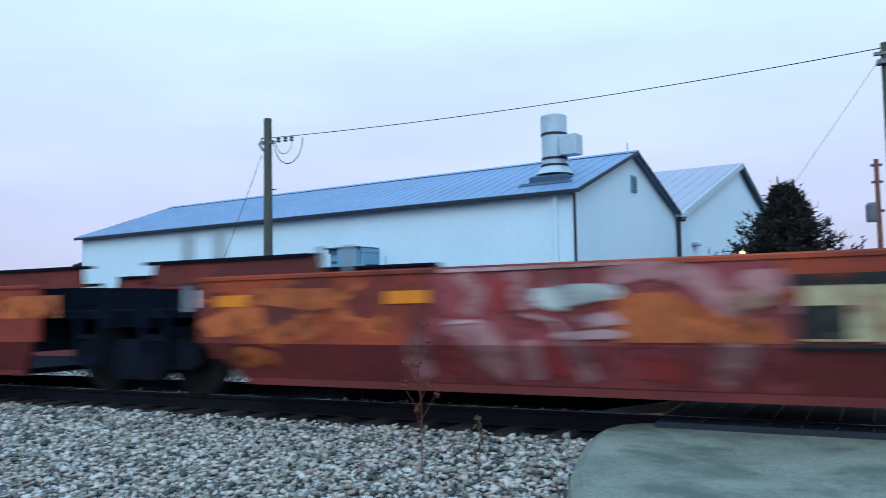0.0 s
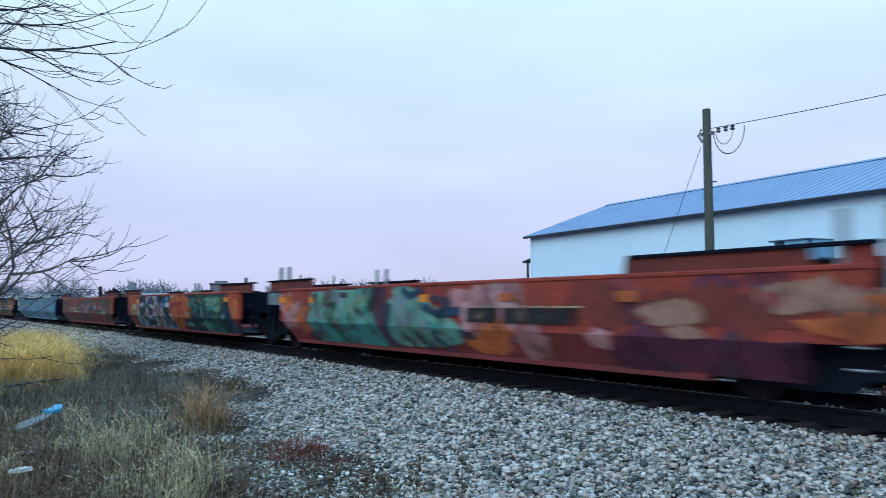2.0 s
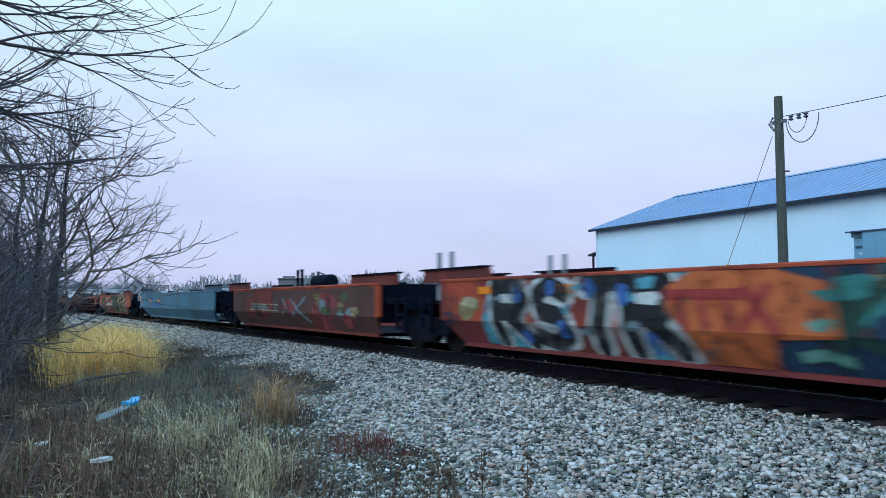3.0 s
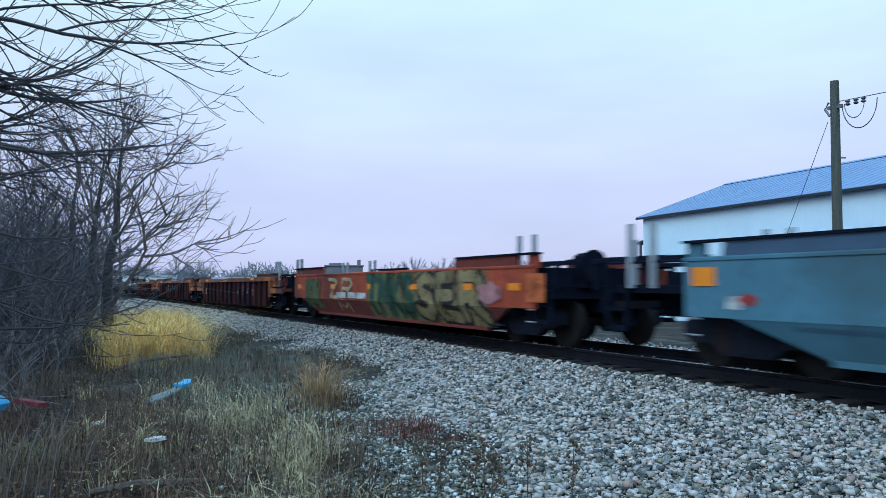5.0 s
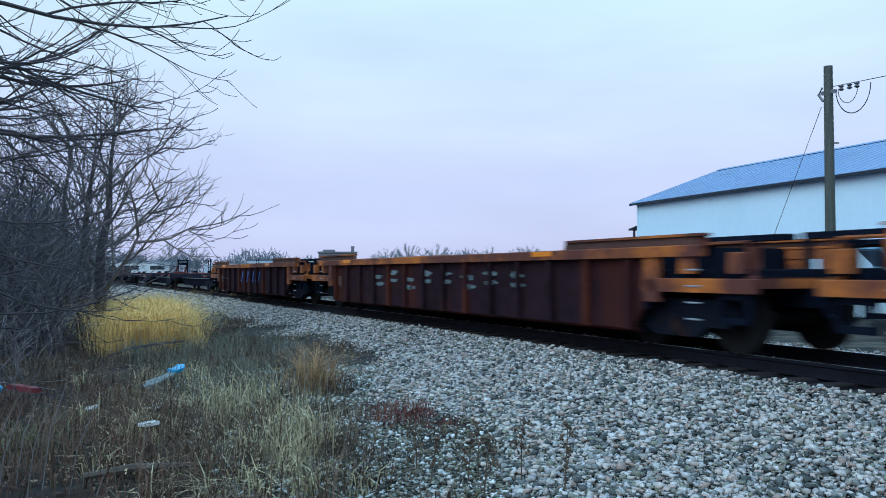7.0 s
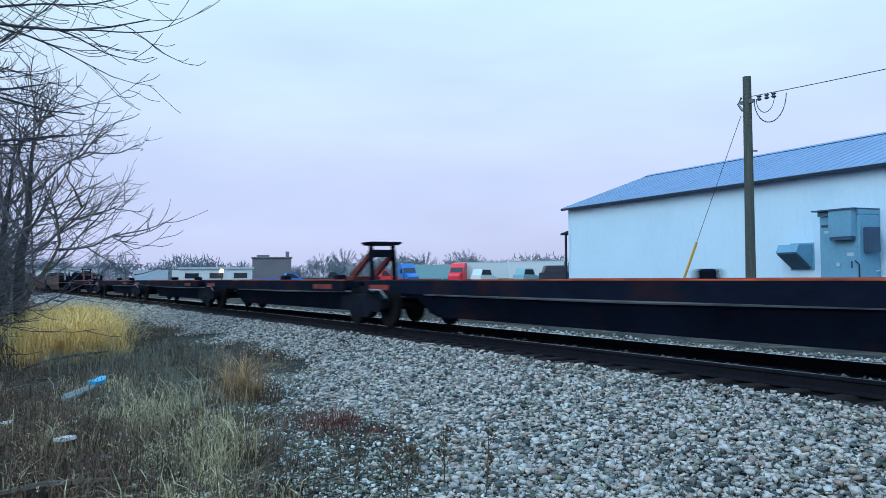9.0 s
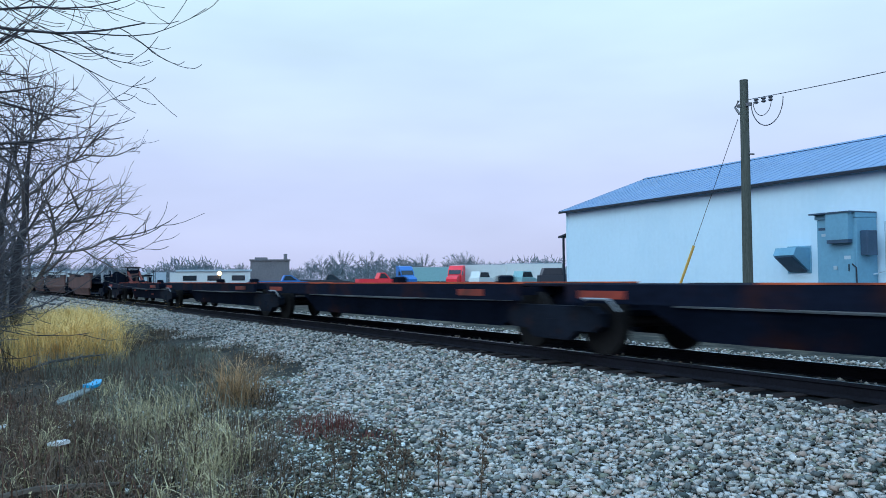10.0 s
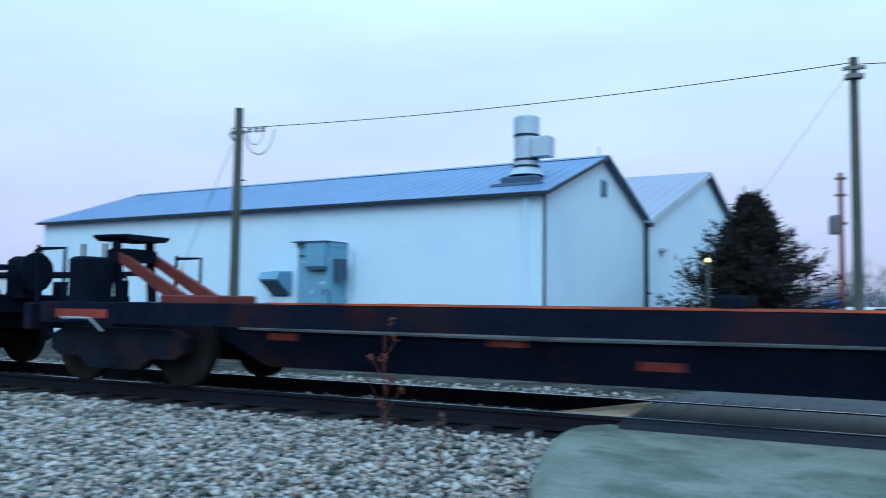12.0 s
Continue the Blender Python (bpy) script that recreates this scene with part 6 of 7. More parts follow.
NEAR_LIMBS = [(1.15, (-0.10, 0.99, 0.03), 4.3, 0.022, 4), (1.45, (-0.2, 0.97, 0.02), 3.3, 0.020, 4), (1.9, (-0.05, 0.98, 0.05), 3.2, 0.024, 4), (2.3, (-0.25, 0.95, 0.08), 2.9, 0.026, 5), (2.7, (-0.1, 0.97, 0.14), 2.5, 0.028, 6), (3.0, (-0.3, 0.93, 0.12), 2.9, 0.030, 7),
              (3.4, (0.0, 0.97, 0.14), 3.2, 0.042, 8), (3.75, (-0.25, 0.93, 0.16), 3.2, 0.040, 8), (4.05, (-0.05, 0.97, 0.18), 3.2, 0.044, 8), (4.4, (-0.3, 0.92, 0.22), 3.8, 0.038, 8), (4.7, (0.05, 0.96, 0.30), 4.3, 0.040, 7),
              (5.1, (-0.2, 0.94, 0.24), 4.2, 0.036, 7), (5.5, (0.0, 0.94, 0.28), 4.3, 0.034, 6), (3.5, (-0.6, 0.75, 0.2), 3.2, 0.030, 7), (4.6, (-0.6, 0.75, 0.25), 4.0, 0.030, 7), (0.9, (-0.3, 0.94, -0.04), 2.4, 0.018, 4), (0.7, (-0.1, 0.96, -0.02), 2.2, 0.016, 4),
              (3.15, (-0.15, 0.95, 0.30), 2.9, 0.034, 8), (2.5, (-0.2, 0.95, 0.28), 2.9, 0.026, 7), (3.9, (-0.4, 0.9, 0.05), 3.0, 0.034, 8)]
for z_, d_, l_, r_w, k_n in NEAR_LIMBS:
    gt = Geo()
    curl(gt, Vector((0.05, 0.08, z_)), Vector(d_), l_, r_w, 2, rt, k_n)
    part("limb", gt, "twig", near_tree, "long thin leafless limb")

TREES = [(-25.0, 3.75, 7.3, 0.19, 5, 4), (-26.4, 3.35, 6.9, 0.17, 6, 4), (-30.5, 3.2, 6.8, 0.2, 8, 4), (-21.5, 0.9, 4.2, 0.10, 7, 4), (-18.5, 0.0, 3.6, 0.08, 9, 3), (-24, 0.4, 4.4, 0.11, 10, 4), (-35, 2.6, 6.0, 0.2, 11, 3), (-29, -0.2, 4.6, 0.13, 12, 3), (-40, 3.4, 6.5, 0.2, 14, 3)]
for x_, y_, h_, r_, s_, dp_ in TREES:
    bare_tree(x_, y_, h_, r_, s_, "leafless young tree in a dark thicket beside the track", dp_, 4 if h_ > 7.2 else 3, 0.5, (0.2, 0.2), 9, 0.12, 0.006)


def thicket():
    """A tangle of thin upright stems that fills the gaps between the trees."""
    for seed, n, tall, material, label in ((31, 1000, (0.8, 2.9), "brush", "tangle of bare grey brush stems"), (32, 2100, (1.6, 4.3), "brush_dark", "dense dark wall of tall bare brush")):
        rng, g = random.Random(seed), Geo()
        for _ in range(n):
            x = rng.uniform(-46, -11.5 if tall[1] < 3 else -16.5)
            y = rng.uniform(-5.0, (0.122 if tall[1] < 3 else 0.105) * -x - 0.1) if x < -16 else rng.uniform(-4.5, 0.9)
            z = land(x, y)
            h = rng.uniform(*tall) * min(1.0, max(0.45, (-x - 9) / 12)) if x < -16 else rng.uniform(0.4, 1.2)
            branch(g, Vector((x, y, z)), Vector((rng.gauss(0, 0.3), rng.gauss(0, 0.3), 1)), h, 0.013, 1, rng, 0.1, 5, 0.7, 3, 0.35, 0.006)
        tagged(part("thicket", g, material), label, "brush", kind="stuff")


thicket()


def evergreen(x, y, h, r, seed):
    """A cedar-like tree: trunk, whorled boughs, and a ragged crown of small sprays."""
    rng = random.Random(seed)
    t = thing("evergreen_tree", "dark bushy evergreen tree beside the building", "tree", pose(x, y, 0.25))
    part("trunk", Geo().tube([(0, 0, 0), (0, 0, h * 0.9)], [0.16, 0.03], 8), "bark", t)
    g, boughs = Geo(), Geo()
    vs, fs = [], []
    for i in range(300):
        u = rng.random() ** 1.15
        z = 0.25 + (h - 0.75) * u
        reach = r * (1 - u) ** 1.1 * rng.uniform(0.5, 1.15) * (0.75 if u < 0.12 else 1) + 0.1
        a = rng.uniform(0, 6.283)
        tip = Vector((reach * math.cos(a), reach * math.sin(a), z + reach * rng.uniform(0.15, 0.6)))
        root = Vector((0, 0, z))
        boughs.tube([root, root.lerp(tip, 0.6) + Vector((0, 0, -0.05)), tip], [0.02, 0.012, 0.004], 3, False)
        for _ in range(95):
            p = root.lerp(tip, rng.uniform(0.25, 1.06)) + Vector((rng.gauss(0, 0.13), rng.gauss(0, 0.13), rng.gauss(0, 0.11)))
            d = (tip - root).normalized() * 0.6 + Vector((rng.gauss(0, 0.5), rng.gauss(0, 0.5), rng.gauss(0.4, 0.4)))
            d = d.normalized() * rng.uniform(0.10, 0.26)
            s = d.cross(Vector((rng.gauss(0, 1), rng.gauss(0, 1), rng.gauss(0, 1)))).normalized() * 0.035
            k = len(vs)
            vs += [p - s, p + s, p + d * 0.6 + s * 0.8, p + d]
            fs += [(k, k + 1, k + 2), (k, k + 2, k + 3)]
    g.add(vs, fs)
    part("boughs", boughs, "bark", t)
    part("crown", g, "needle", t, "ragged dark green foliage")


evergreen(0.85, 29.6, 5.6, 3.0, 4)


# ---- distance: tree line, far buildings, parked trucks ----
def at(yaw, dist):
    """A place seen from the camera's stand: degrees left of the y axis, metres."""
    return -dist * math.sin(radians(yaw)), dist * math.cos(radians(yaw))


def far_tree(g, x, y, z, h, rng):
    """A small far bare tree: a short trunk and a fan of fine limbs and twigs."""
    up = Vector((0, 0, 1))
    g.tube([(x, y, z), (x, y, z + h * 0.45)], [h * 0.022, h * 0.012], 4, False)
    wide, tall = h * rng.uniform(0.36, 0.5), h * 0.36
    for _ in range(28):
        a, e_ = rng.uniform(0, 6.283), math.asin(rng.uniform(-0.35, 1.0))
        tip = Vector((x + wide * math.cos(a) * math.cos(e_), y + wide * math.sin(a) * math.cos(e_), z + h * 0.62 + tall * math.sin(e_)))
        b = Vector((x, y, z + h * rng.uniform(0.2, 0.45)))
        g.tube([b, b.lerp(tip, 0.5) + up * h * 0.04, tip], [h * 0.006, h * 0.003, h * 0.0015], 3, False)
        for _j in range(20):
            c = b.lerp(tip, rng.uniform(0.45, 1.0))
            q = ((tip - b).normalized() + Vector((rng.gauss(0, 0.8), rng.gauss(0, 0.8), rng.gauss(0.1, 0.6)))).normalized() * h * rng.uniform(0.05, 0.11)
            g.tube([c, c + q], [h * 0.0038, h * 0.0018], 3, False)


def tree_line():
    rng, g, low = random.Random(90), Geo(), Geo()
    for i in range(210):
        yaw = rng.uniform(-20, 92)
        dist = rng.uniform(210, 330)
        x, y = at(yaw, dist)
        h = rng.choice((5.5, 6.2, 7.0, 8.0, 9.0)) * rng.uniform(0.9, 1.1) * (dist / 260) * (1.0 + 0.22 * math.sin(yaw * 0.55) * math.sin(yaw * 0.21 + 1))
        far_tree(g, x, y, 0.2, h, rng)
    for i in range(1500):
        yaw, dist = rng.uniform(-25, 95), rng.uniform(240, 360)
        x, y = at(yaw, dist)
        h = rng.uniform(3.6, 6.6) * dist / 260 * (1.0 + 0.3 * math.sin(yaw * 0.9) * math.sin(yaw * 0.37))
        for _ in range(34):
            c = Vector((x + rng.gauss(0, h * 0.45), y + rng.gauss(0, h * 0.3), 0.2 + h * rng.random() ** 1.3))
            d = Vector((rng.gauss(0, 0.6), rng.gauss(0, 0.6), rng.uniform(0.2, 1.2))).normalized() * h * rng.uniform(0.12, 0.3)
            low.tube([c, c + d], [h * 0.022, h * 0.008], 3, False)
    # farwood carries the haze over the far woods in its colour
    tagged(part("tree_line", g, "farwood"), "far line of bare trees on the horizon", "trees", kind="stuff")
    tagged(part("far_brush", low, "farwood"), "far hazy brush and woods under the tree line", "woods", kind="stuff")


tree_line()


def far_building(yaw, dist, w, d, h, material, label, name="far_building", windows=5):
    x, y = at(yaw, dist)
    b = thing(name, label, "building", pose(x, y, 0.2, 0, 0, yaw))
    part("wall", Geo().box(-w / 2, w / 2, 0, d, 0, h), material, b)
    part("roof", Geo().box(-w / 2 - 0.2, w / 2 + 0.2, -0.2, d + 0.2, h, h + 0.25), "galv" if material == "white" else material, b)
    for i in range(windows):
        cx = -w / 2 + w * (i + 0.5) / windows
        part("window", Geo().box(cx - w / windows * 0.28, cx + w / windows * 0.28, -0.06, -0.004, h * 0.55, h * 0.80), "glass", b)
    return b


# Far brick, its colour greyed to show haze.
M["farbrick"] = mat("haze_greyed_far_brick", (0.16, 0.16, 0.18), 0.9, var=0.15, scale=0.3, fine=3, bump=0)
M["white"] = mat("white_vehicle_paint", (0.62, 0.68, 0.70), 0.45, var=0.05, bump=0)
M["truck_red"] = mat("red_truck_paint", (0.80, 0.04, 0.06), 0.4, var=0.08, bump=0)
M["truck_blue"] = mat("blue_truck_paint", (0.03, 0.16, 0.48), 0.4, var=0.08, bump=0)
M["truck_teal"] = mat("teal_truck_paint", (0.22, 0.42, 0.46), 0.4, var=0.08, bump=0)
M["truck_dark"] = mat("dark_truck_paint", (0.03, 0.035, 0.05), 0.4, var=0.1, bump=0)
fb = far_building(66.1, 165, 7.6, 10, 5.5, "farbrick", "far flat-roofed brick building with a chimney", windows=0)
part("chimney", Geo().box(2.7, 3.4, 2, 2.8, 5.6, 6.9), "farbrick", fb)
part("roof_unit", Geo().box(-3, -0.5, 2, 4, 5.7, 6.2), "farbrick", fb)
far_building(69.8, 120, 10, 8, 2.9, "white", "far low white metal shed", windows=3)
far_building(80.5, 230, 26, 12, 4.2, "white", "far pale warehouse beyond the trees", windows=4)


def semi_tractor(yaw, dist, material, turn, label):
    """A parked highway tractor: sloped hood, sleeper cab with roof fairing, glass, wheels."""
    x, y = at(yaw, dist)
    t = thing("semi_truck", label, "truck", pose(x, y, 0.25, 0, 0, yaw + turn), "trucks in the yard")
    part("cab", Geo().prism([(-1.6, 0.9), (1.0, 0.9), (1.0, 2.3), (0.55, 3.1), (-0.2, 3.75), (-1.6, 3.85)], -1.2, 1.2), material, t)
    part("hood", Geo().prism([(1.0, 0.75), (2.9, 0.75), (3.0, 1.55), (2.6, 1.85), (1.0, 2.25)], -0.95, 0.95), material, t)
    part("windscreen", Geo().prism([(0.62, 3.02), (1.02, 2.32), (1.06, 2.32), (0.66, 3.04)], -1.05, 1.05), "glass", t)
    for sgn in (-1, 1):
        part("side_window", Geo().prism([(-0.3, 2.2), (0.85, 2.2), (0.55, 2.9), (-0.3, 2.9)], *sorted((sgn * 1.2, sgn * 1.215))), "glass", t)
        for wx in (2.1, -1.4, -2.7):
            part("wheel", Geo().lathe([(0.3, -0.14), (0.5, -0.14), (0.5, 0.14), (0.3, 0.14)], 14, (wx, sgn * 1.0, 0.5), "y"), "rubber", t)
    part("chassis", Geo().box(-3.6, 2.8, -0.45, 0.45, 0.55, 0.85), "truck_dark", t)
    part("bumper", Geo().box(2.95, 3.12, -1.15, 1.15, 0.4, 0.8, 0.03), "galv", t)
    return t


def trailer(yaw, dist, length, material, turn, label):
    x, y = at(yaw, dist)
    t = thing("box_trailer", label, "trailer", pose(x, y, 0.25, 0, 0, yaw + turn), "trailers in the yard")
    part("box", Geo().box(-length / 2, length / 2, -1.25, 1.25, 1.15, 3.95, 0.05), material, t)
    part("roof_rail", Geo().box(-length / 2, length / 2, -1.28, 1.28, 3.90, 3.98), "galv", t)
    for sgn in (-1, 1):
        for wx in (-length / 2 + 1.2, -length / 2 + 2.5):
            part("wheel", Geo().lathe([(0.3, -0.14), (0.5, -0.14), (0.5, 0.14), (0.3, 0.14)], 12, (wx, sgn * 1.0, 0.5), "y"), "rubber", t)
        part("landing_leg", Geo().box(length / 2 - 2.6, length / 2 - 2.45, sgn * 0.9 - 0.06, sgn * 0.9 + 0.06, 0, 1.15), "galv", t)
    return t


def parked_car(yaw, dist, material, turn, label, h=1.5, name="parked_car", length=4.6, pickup=False):
    x, y = at(yaw, dist)
    t = thing(name, label, "car", pose(x, y, 0.27, 0, 0, yaw + turn), "vehicles in the yard")
    k = length / 4.6
    roof_end = 0.1 if pickup else -1.6
    part("body", Geo().prism([(-2.3 * k, 0.35), (2.3 * k, 0.35), (2.3 * k, 0.75 * h / 1.5), (1.1 * k, 0.95 * h / 1.5), (-2.25 * k, 0.98 * h / 1.5)], -0.9, 0.9), material, t)
    part("cabin", Geo().prism([(1.1 * k, 0.95 * h / 1.5), (0.5 * k, h), (roof_end * k - 0.1, h), (roof_end * k - 0.5, 0.95 * h / 1.5)], -0.78, 0.78), material, t)
    for sgn in (-1, 1):
        part("side_window", Geo().prism([(0.9 * k, 1.0 * h / 1.5), (0.45 * k, h * 0.95), (roof_end * k, h * 0.95), (roof_end * k - 0.3, 1.0 * h / 1.5)], *sorted((sgn * 0.78, sgn * 0.795))), "glass", t)
        for wx in (1.45 * k, -1.45 * k):
            part("wheel", Geo().lathe([(0.2, -0.1), (0.34, -0.1), (0.34, 0.1), (0.2, 0.1)], 12, (wx, sgn * 0.85, 0.34), "y"), "rubber", t)
    return t


semi_tractor(53.15, 138, "truck_red", -105, "bright red highway tractor parked in the yard")
trailer(50.3, 142, 15, "white", 12, "long white box trailer parked in the yard")
trailer(47.7, 134, 9, "white", 8, "white box trailer parked beside another trailer")
semi_tractor(56.7, 140, "truck_blue", -70, "blue highway tractor parked in the yard")
trailer(55.3, 165, 11, "truck_teal", 5, "pale teal trailer parked in the yard")
parked_car(51.3, 122, "white", 60, "small white and green van parked in the yard", 2.6, "van", 5.0)
parked_car(48.3, 122, "truck_teal", 60, "pale teal van parked beside the trailers", 2.6, "van", 5.0)
parked_car(58.6, 118, "truck_red", 20, "dark red pickup truck parked in the yard", 2.5, "pickup_truck", 6.6, True)
parked_car(62.2, 120, "truck_dark", 5, "dark pickup truck parked in the yard", 2.3, "pickup_truck", 8.0, True)
parked_car(65.2, 116, "truck_blue", 8, "blue flatbed truck parked in the yard", 2.2, "flatbed_truck", 9.5, True)
parked_car(46.1, 120, "truck_dark", 15, "dark truck parked beside the building", 3.0, "box_truck", 5.5)
parked_car(-8.9, 45, "white", 60, "white car on the road beyond the crossing", 1.5)
for yaw_, mat_ in ((71.6, "white"), (74.0, "galv")):
    trailer(yaw_, 240, 9, mat_, 4, "pale trailer far along the track")


def lamp_post(yaw, dist, h, glow_mat, label, r=0.12):
    x, y = at(yaw, dist)
    t = thing("yard_lamp", label, "lamp", pose(x, y, 0.2))
    part("post", Geo().tube([(0, 0, 0), (0, 0, h)], 0.06, 6), "pole", t)
    part("globe", Geo().lathe([(0.02, h - r), (r * 0.7, h - r * 0.7), (r, h), (r * 0.7, h + r * 0.7), (0.02, h + r)], 10), glow_mat, t, "glowing lamp")


lamp_post(69.45, 85, 2.3, "sodium", "small orange yard lamp, lit", 0.22)
lamp_post(1.05, 27.0, 2.95, "lamp", "small lit lamp in front of the evergreen", 0.08)


def far_pole(yaw, dist, h, label):
    x, y = at(yaw, dist)
    t = thing("far_pole", label, "utility pole", pose(x, y, 0.2))
    part("shaft", Geo().tube([(0, 0, 0), (0, 0, h)], [0.12, 0.09], 8), "far_shaft", t, "reddish wooden shaft")
    for z in (h - 0.3, h - 1.0, h - 2.2):
        part("crossarm", Geo().box(-0.22, 0.22, -0.05, 0.05, z, z + 0.10), "pole", t)
    part("transformer", Geo().lathe([(0.22, h - 2.6), (0.24, h - 2.5), (0.24, h - 1.9), (0.15, h - 1.8)], 10, (-0.25, 0, 0)), "porcelain", t)


far_pole(-7.0, 38, 7.2, "reddish far utility pole with crossarms and a transformer")


def road_sign(yaw, dist):
    x, y = at(yaw, dist)
    t = thing("road_sign", "small blue sign on a thin post by the road", "sign", pose(x, y, 0.3, 0, 0, yaw))
    part("post", Geo().tube([(0, 0, 0), (0, 0, 1.7)], 0.03, 6), "galv", t)
    part("panel", Geo().box(-0.4, 0.4, -0.02, 0.02, 1.25, 1.75), "truck_blue", t, "blue sign panel")


road_sign(-6.45, 40)
for yaw_, d_far, h_far, sd_ in ((-7.4, 62, 4.2, 71), (-8.6, 70, 4.6, 72), (-6.6, 66, 3.8, 73)):
    bx_, by_ = at(yaw_, d_far)
    bare_tree(bx_, by_, h_far, 0.10, sd_, "small bare reddish tree beyond the road", 3, 4, 0.55, (0, 0), 9, 0.1, 0.012)


# ---- litter ----
def litter():
    t = thing("broken_board", "long pale broken board with a blue plastic end, lying in weeds", "board", pose(-11.76, 2.52, 0.24, 4, -5, 140))
    part("board", Geo().prism([(-0.62, -0.06), (-0.3, -0.10), (0.1, -0.07), (0.42, -0.05), (0.38, 0.07), (0.0, 0.05), (-0.35, 0.08), (-0.55, 0.03)], 0, 0.025, "z"), "board", t)
    part("plastic_end", Geo().prism([(0.22, -0.07), (0.40, -0.09), (0.62, 0.0), (0.58, 0.09), (0.40, 0.05), (0.24, 0.08)], 0.03, 0.07, "z"), "blueplastic", t, "torn blue plastic")
    t = thing("paper_scrap", "crumpled white paper on the ground", "litter", pose(-8.45, 1.66, 0.2, 10, -8, 20))
    part("sheet", Geo().prism([(-0.15, -0.04), (0.06, -0.06), (0.16, 0.015), (0.03, 0.06), (-0.13, 0.03)], 0, 0.03, "z"), "paper", t)
    t = thing("fallen_branch", "fallen grey branch on the ground", "branch", pose(-6.95, 1.32, 0.10, 0, 0, 82))
    part("stick", Geo().tube([(-0.45, 0, 0), (-0.1, 0.03, 0.03), (0.25, 0, 0.02), (0.5, 0.05, 0)], [0.03, 0.035, 0.03, 0.018], 7), "log", t)
    t = thing("plastic_bag", "blue plastic bag caught in weeds", "litter", pose(-11.4, 0.30, 0.30, 0, 0, 70))
    part("bag", Geo().lathe([(0.05, -0.12), (0.20, -0.09), (0.24, 0), (0.15, 0.08), (0.04, 0.11)], 9), "blueplastic", t)
    t = thing("plastic_scrap", "faded red plastic scrap in weeds", "litter", pose(-11.6, 0.75, 0.22, 0, 10, 60))
    part("scrap", Geo().prism([(-0.18, -0.05), (0.0, -0.09), (0.16, -0.05), (0.22, 0.05), (-0.05, 0.09)], 0, 0.06, "z"), "redplastic", t)
    rng = random.Random(3)
    for k in range(4):
        x, y = rng.uniform(-10.8, -8.0), rng.uniform(1.4, 2.6)
        t = thing("paper_scrap", "small pale scrap of litter in the weeds", "litter", pose(x, y, land(x, y) + 0.06, rng.uniform(-20, 20), rng.uniform(-20, 20), rng.uniform(0, 360)))
        part("sheet", Geo().prism([(-0.08, -0.04), (0.06, -0.05), (0.09, 0.03), (-0.05, 0.06)], 0, 0.02, "z"), "paper", t)


litter()


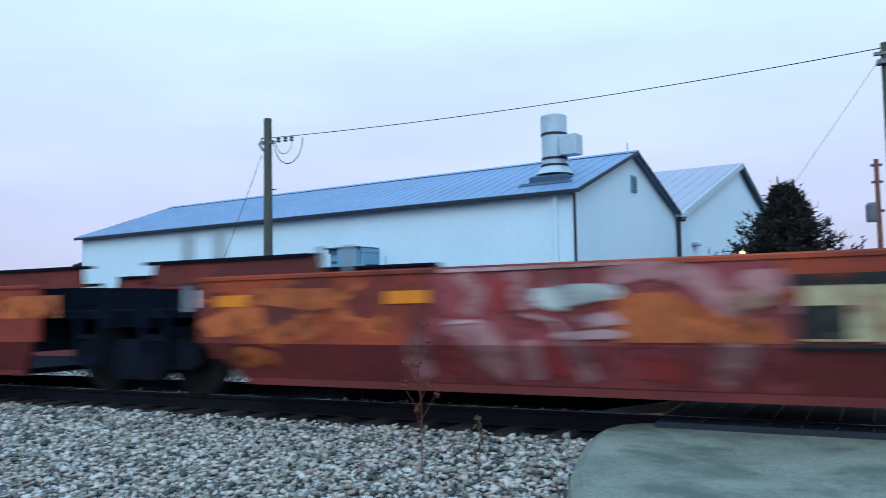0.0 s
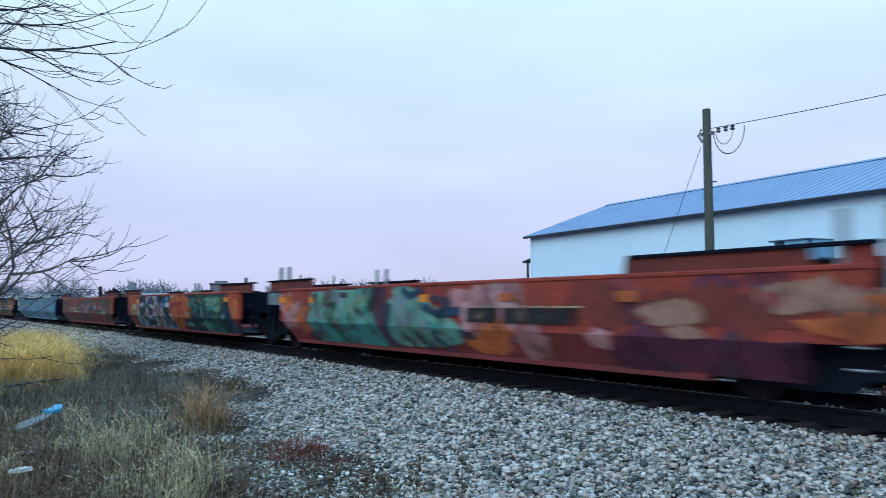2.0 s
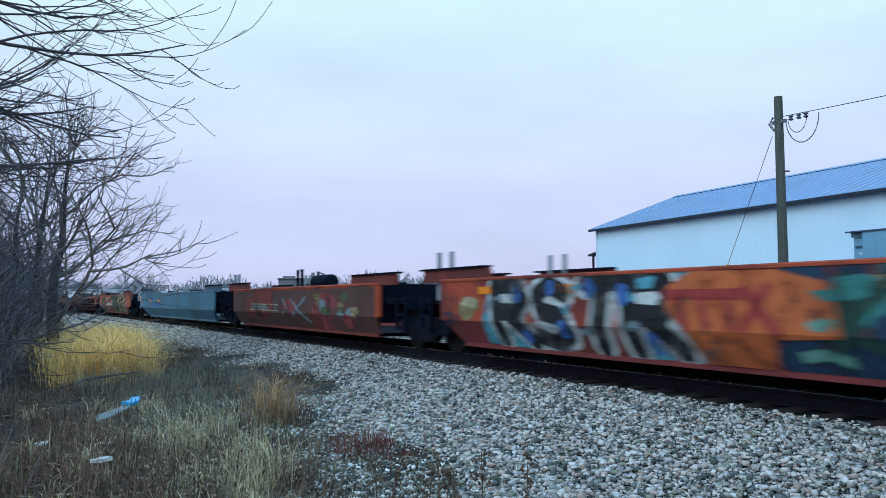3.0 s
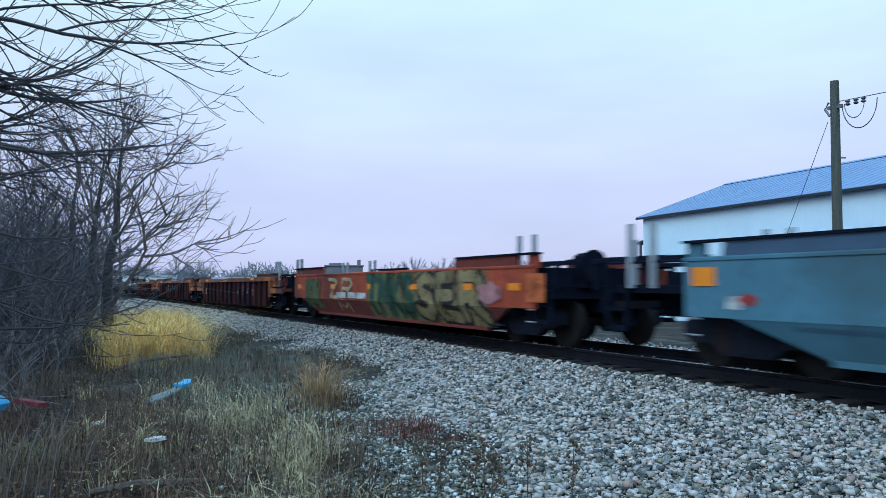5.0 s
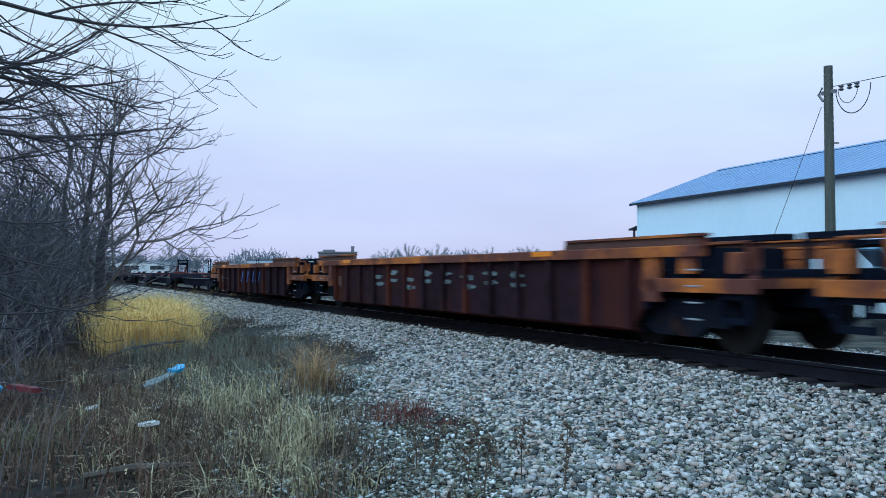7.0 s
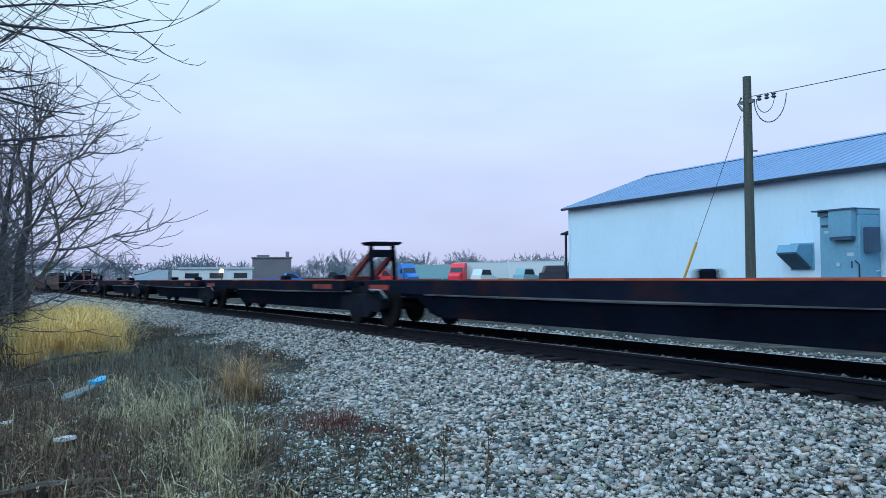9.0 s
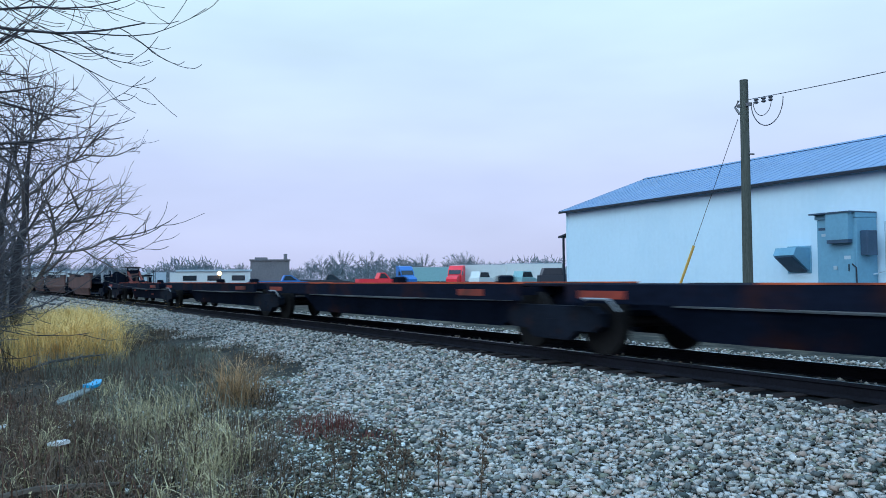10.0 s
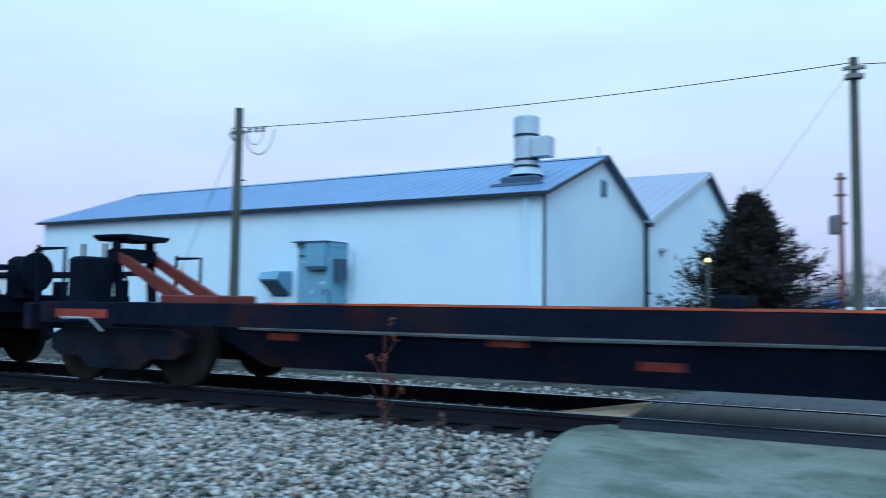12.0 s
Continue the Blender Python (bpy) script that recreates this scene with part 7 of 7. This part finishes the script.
# ---- ballast stones ----
def stones(x0, x1, d0, d1, count, size, seed, label, fine, side=-1, material="stone", soft=0.0, edge=0):
    """Loose angular stones in one mesh: each a squashed, knocked-about solid resting on the bed."""
    rng = np.random.default_rng(seed)
    if fine:
        bv = np.array([(x, y, z) for x in (-1, 1) for y in (-1, 1) for z in (-1, 1)], float) * 0.72
        bf = np.array([(0, 1, 3), (0, 3, 2), (4, 6, 7), (4, 7, 5), (0, 4, 5), (0, 5, 1), (2, 3, 7), (2, 7, 6), (0, 2, 6), (0, 6, 4), (1, 5, 7), (1, 7, 3)])
    else:
        bv = np.array([(1, 0, 0), (-1, 0, 0), (0, 1, 0), (0, -1, 0), (0, 0, 1), (0, 0, -1)], float)
        bf = np.array([(0, 2, 4), (2, 1, 4), (1, 3, 4), (3, 0, 4), (2, 0, 5), (1, 2, 5), (3, 1, 5), (0, 3, 5)])
    x = rng.uniform(x0, x1, count)
    d = d0 + (d1 - d0) * rng.random(count)
    d = d + soft * rng.random(count) ** 2 * (d > d1 - 0.6)
    y = np.interp(x, TX, TY) + side * d
    if edge:
        # clean stone ends in a ragged line; beyond it fine gravel lies in drifts with bare soil between
        rag = np.array([noise.noise((a * 0.55, b * 0.55, 2.2)) + 0.5 * noise.noise((a * 1.9, b * 1.9, 7.2)) for a, b in zip(x, y)])
        lim = np.array([stone_edge(a) for a in x]) + 0.9 * rag + rng.normal(0, 0.22, count)
        keep = d < lim if edge == 1 else (d > lim - 0.5) & (rag > -0.55 + 0.16 * (d - lim) + rng.normal(0, 0.15, count))
        x, y, d = x[keep], y[keep], d[keep]
    n, k = len(x), len(bv)
    z = np.array([land(a, b) for a, b in zip(x, y)])
    s = 1.16 * size * np.minimum(rng.lognormal(0, 0.40, n), 1.9)
    v = bv[None] * (1 + 0.5 * (rng.random((n, k, 1)) - 0.5)) * (1 + 0.95 * (rng.random((n, k, 3)) - 0.5))
    v = v * np.stack([np.ones(n), rng.uniform(0.5, 0.95, n), rng.uniform(0.30, 0.62, n)], 1)[:, None]
    a, b = rng.uniform(0, 6.283, n), rng.normal(0, 0.7, n)
    ca, sa, cb, sb = np.cos(a), np.sin(a), np.cos(b), np.sin(b)
    vy, vz = v[..., 1] * cb[:, None] - v[..., 2] * sb[:, None], v[..., 1] * sb[:, None] + v[..., 2] * cb[:, None]
    vx, vy = v[..., 0] * ca[:, None] - vy * sa[:, None], v[..., 0] * sa[:, None] + vy * ca[:, None]
    P = np.stack([vx, vy, vz], -1) * s[:, None, None] + np.stack([x, y, z + 0.012 + s * rng.uniform(-0.2, 1.3, n)], 1)[:, None]
    F = (bf[None] + (np.arange(n) * k)[:, None, None]).reshape(-1, 3)
    me = bpy.data.meshes.new("ballast_stones")
    me.vertices.add(n * k)
    me.vertices.foreach_set("co", P.ravel())
    me.loops.add(F.size)
    me.loops.foreach_set("vertex_index", F.ravel().astype(np.int32))
    me.polygons.add(len(F))
    me.polygons.foreach_set("loop_start", np.arange(0, F.size, 3, dtype=np.int32))
    me.update(calc_edges=True)
    me.materials.append(M[material])
    return tagged(new("ballast_stones", me), label, "stones", kind="stuff")


stones(-13.5, 2.0, 1.25, 6.6, 105000, 0.0188, 1, "loose pale grey ballast stones beside the track", True, edge=1)
stones(-13.5, -0.8, 3.8, 7.6, 85000, 0.0115, 2, "small dirty blue-grey gravel at the foot of the ballast", True, -1, "fines", edge=2)
stones(-34, -13.5, 1.25, 5.2, 70000, 0.023, 3, "grey ballast stones further along the track", False, edge=1)
stones(-80, -34, 1.25, 5.0, 40000, 0.042, 4, "far grey ballast stones", False)
stones(-60, 1.0, 1.3, 4.5, 26000, 0.030, 5, "grey ballast stones beyond the track", False, 1)
stones(-30, 1.0, -0.68, 0.68, 5000, 0.022, 6, "dark grey stones between the rails", False, 1)


# ---- ties: each one a piece of the track ----
def ties():
    track_bed = thing("railway_ties", "dark creosoted wooden ties under the rails", "ties", kind="structure")
    shapes = []
    for k in range(4):
        c = 0.012 + 0.006 * k
        shapes.append(Geo().box(-0.115, 0.115, -1.30 - 0.03 * k, 1.28 + 0.02 * k, -0.17, 0, c).mesh("tie", "tie"))
    s = 1.5
    n = 0
    rng = random.Random(8)
    while n < 290:
        if not -0.9 < s < 6:
            x, y, z = on_track(s, rng.uniform(-0.03, 0.03), RAIL_Z - 0.168)
            x2, y2, _ = on_track(s + 0.2, 0, 0)
            ob = part("tie", shapes[n % 4], "tie", track_bed)
            ob.matrix_basis = pose(x, y, z, 0, 0, math.degrees(math.atan2(y2 - on_track(s, 0, 0)[1], x2 - on_track(s, 0, 0)[0])) + rng.uniform(-1.2, 1.2))
        s -= 0.53
        n += 1


ties()


# ---- what moves: the cars run along the track, their wheels roll ----
def motions():
    times = sorted([0.5 * i for i in range(25)] + [1.6, 1.7, 1.8, 1.9])
    for car, rear, span in CARS:
        walk(car, [(t, car_pose(rear, span, t)) for t in times])
    turn = math.degrees(SPEED / 30 / 0.457)
    for w in WHEELS:
        at0 = w.matrix_basis.translation.copy()
        walk(w, [(k / 30, pose(*at0, 0, (turn * k) % 360, 0)) for k in range(361)])


motions()
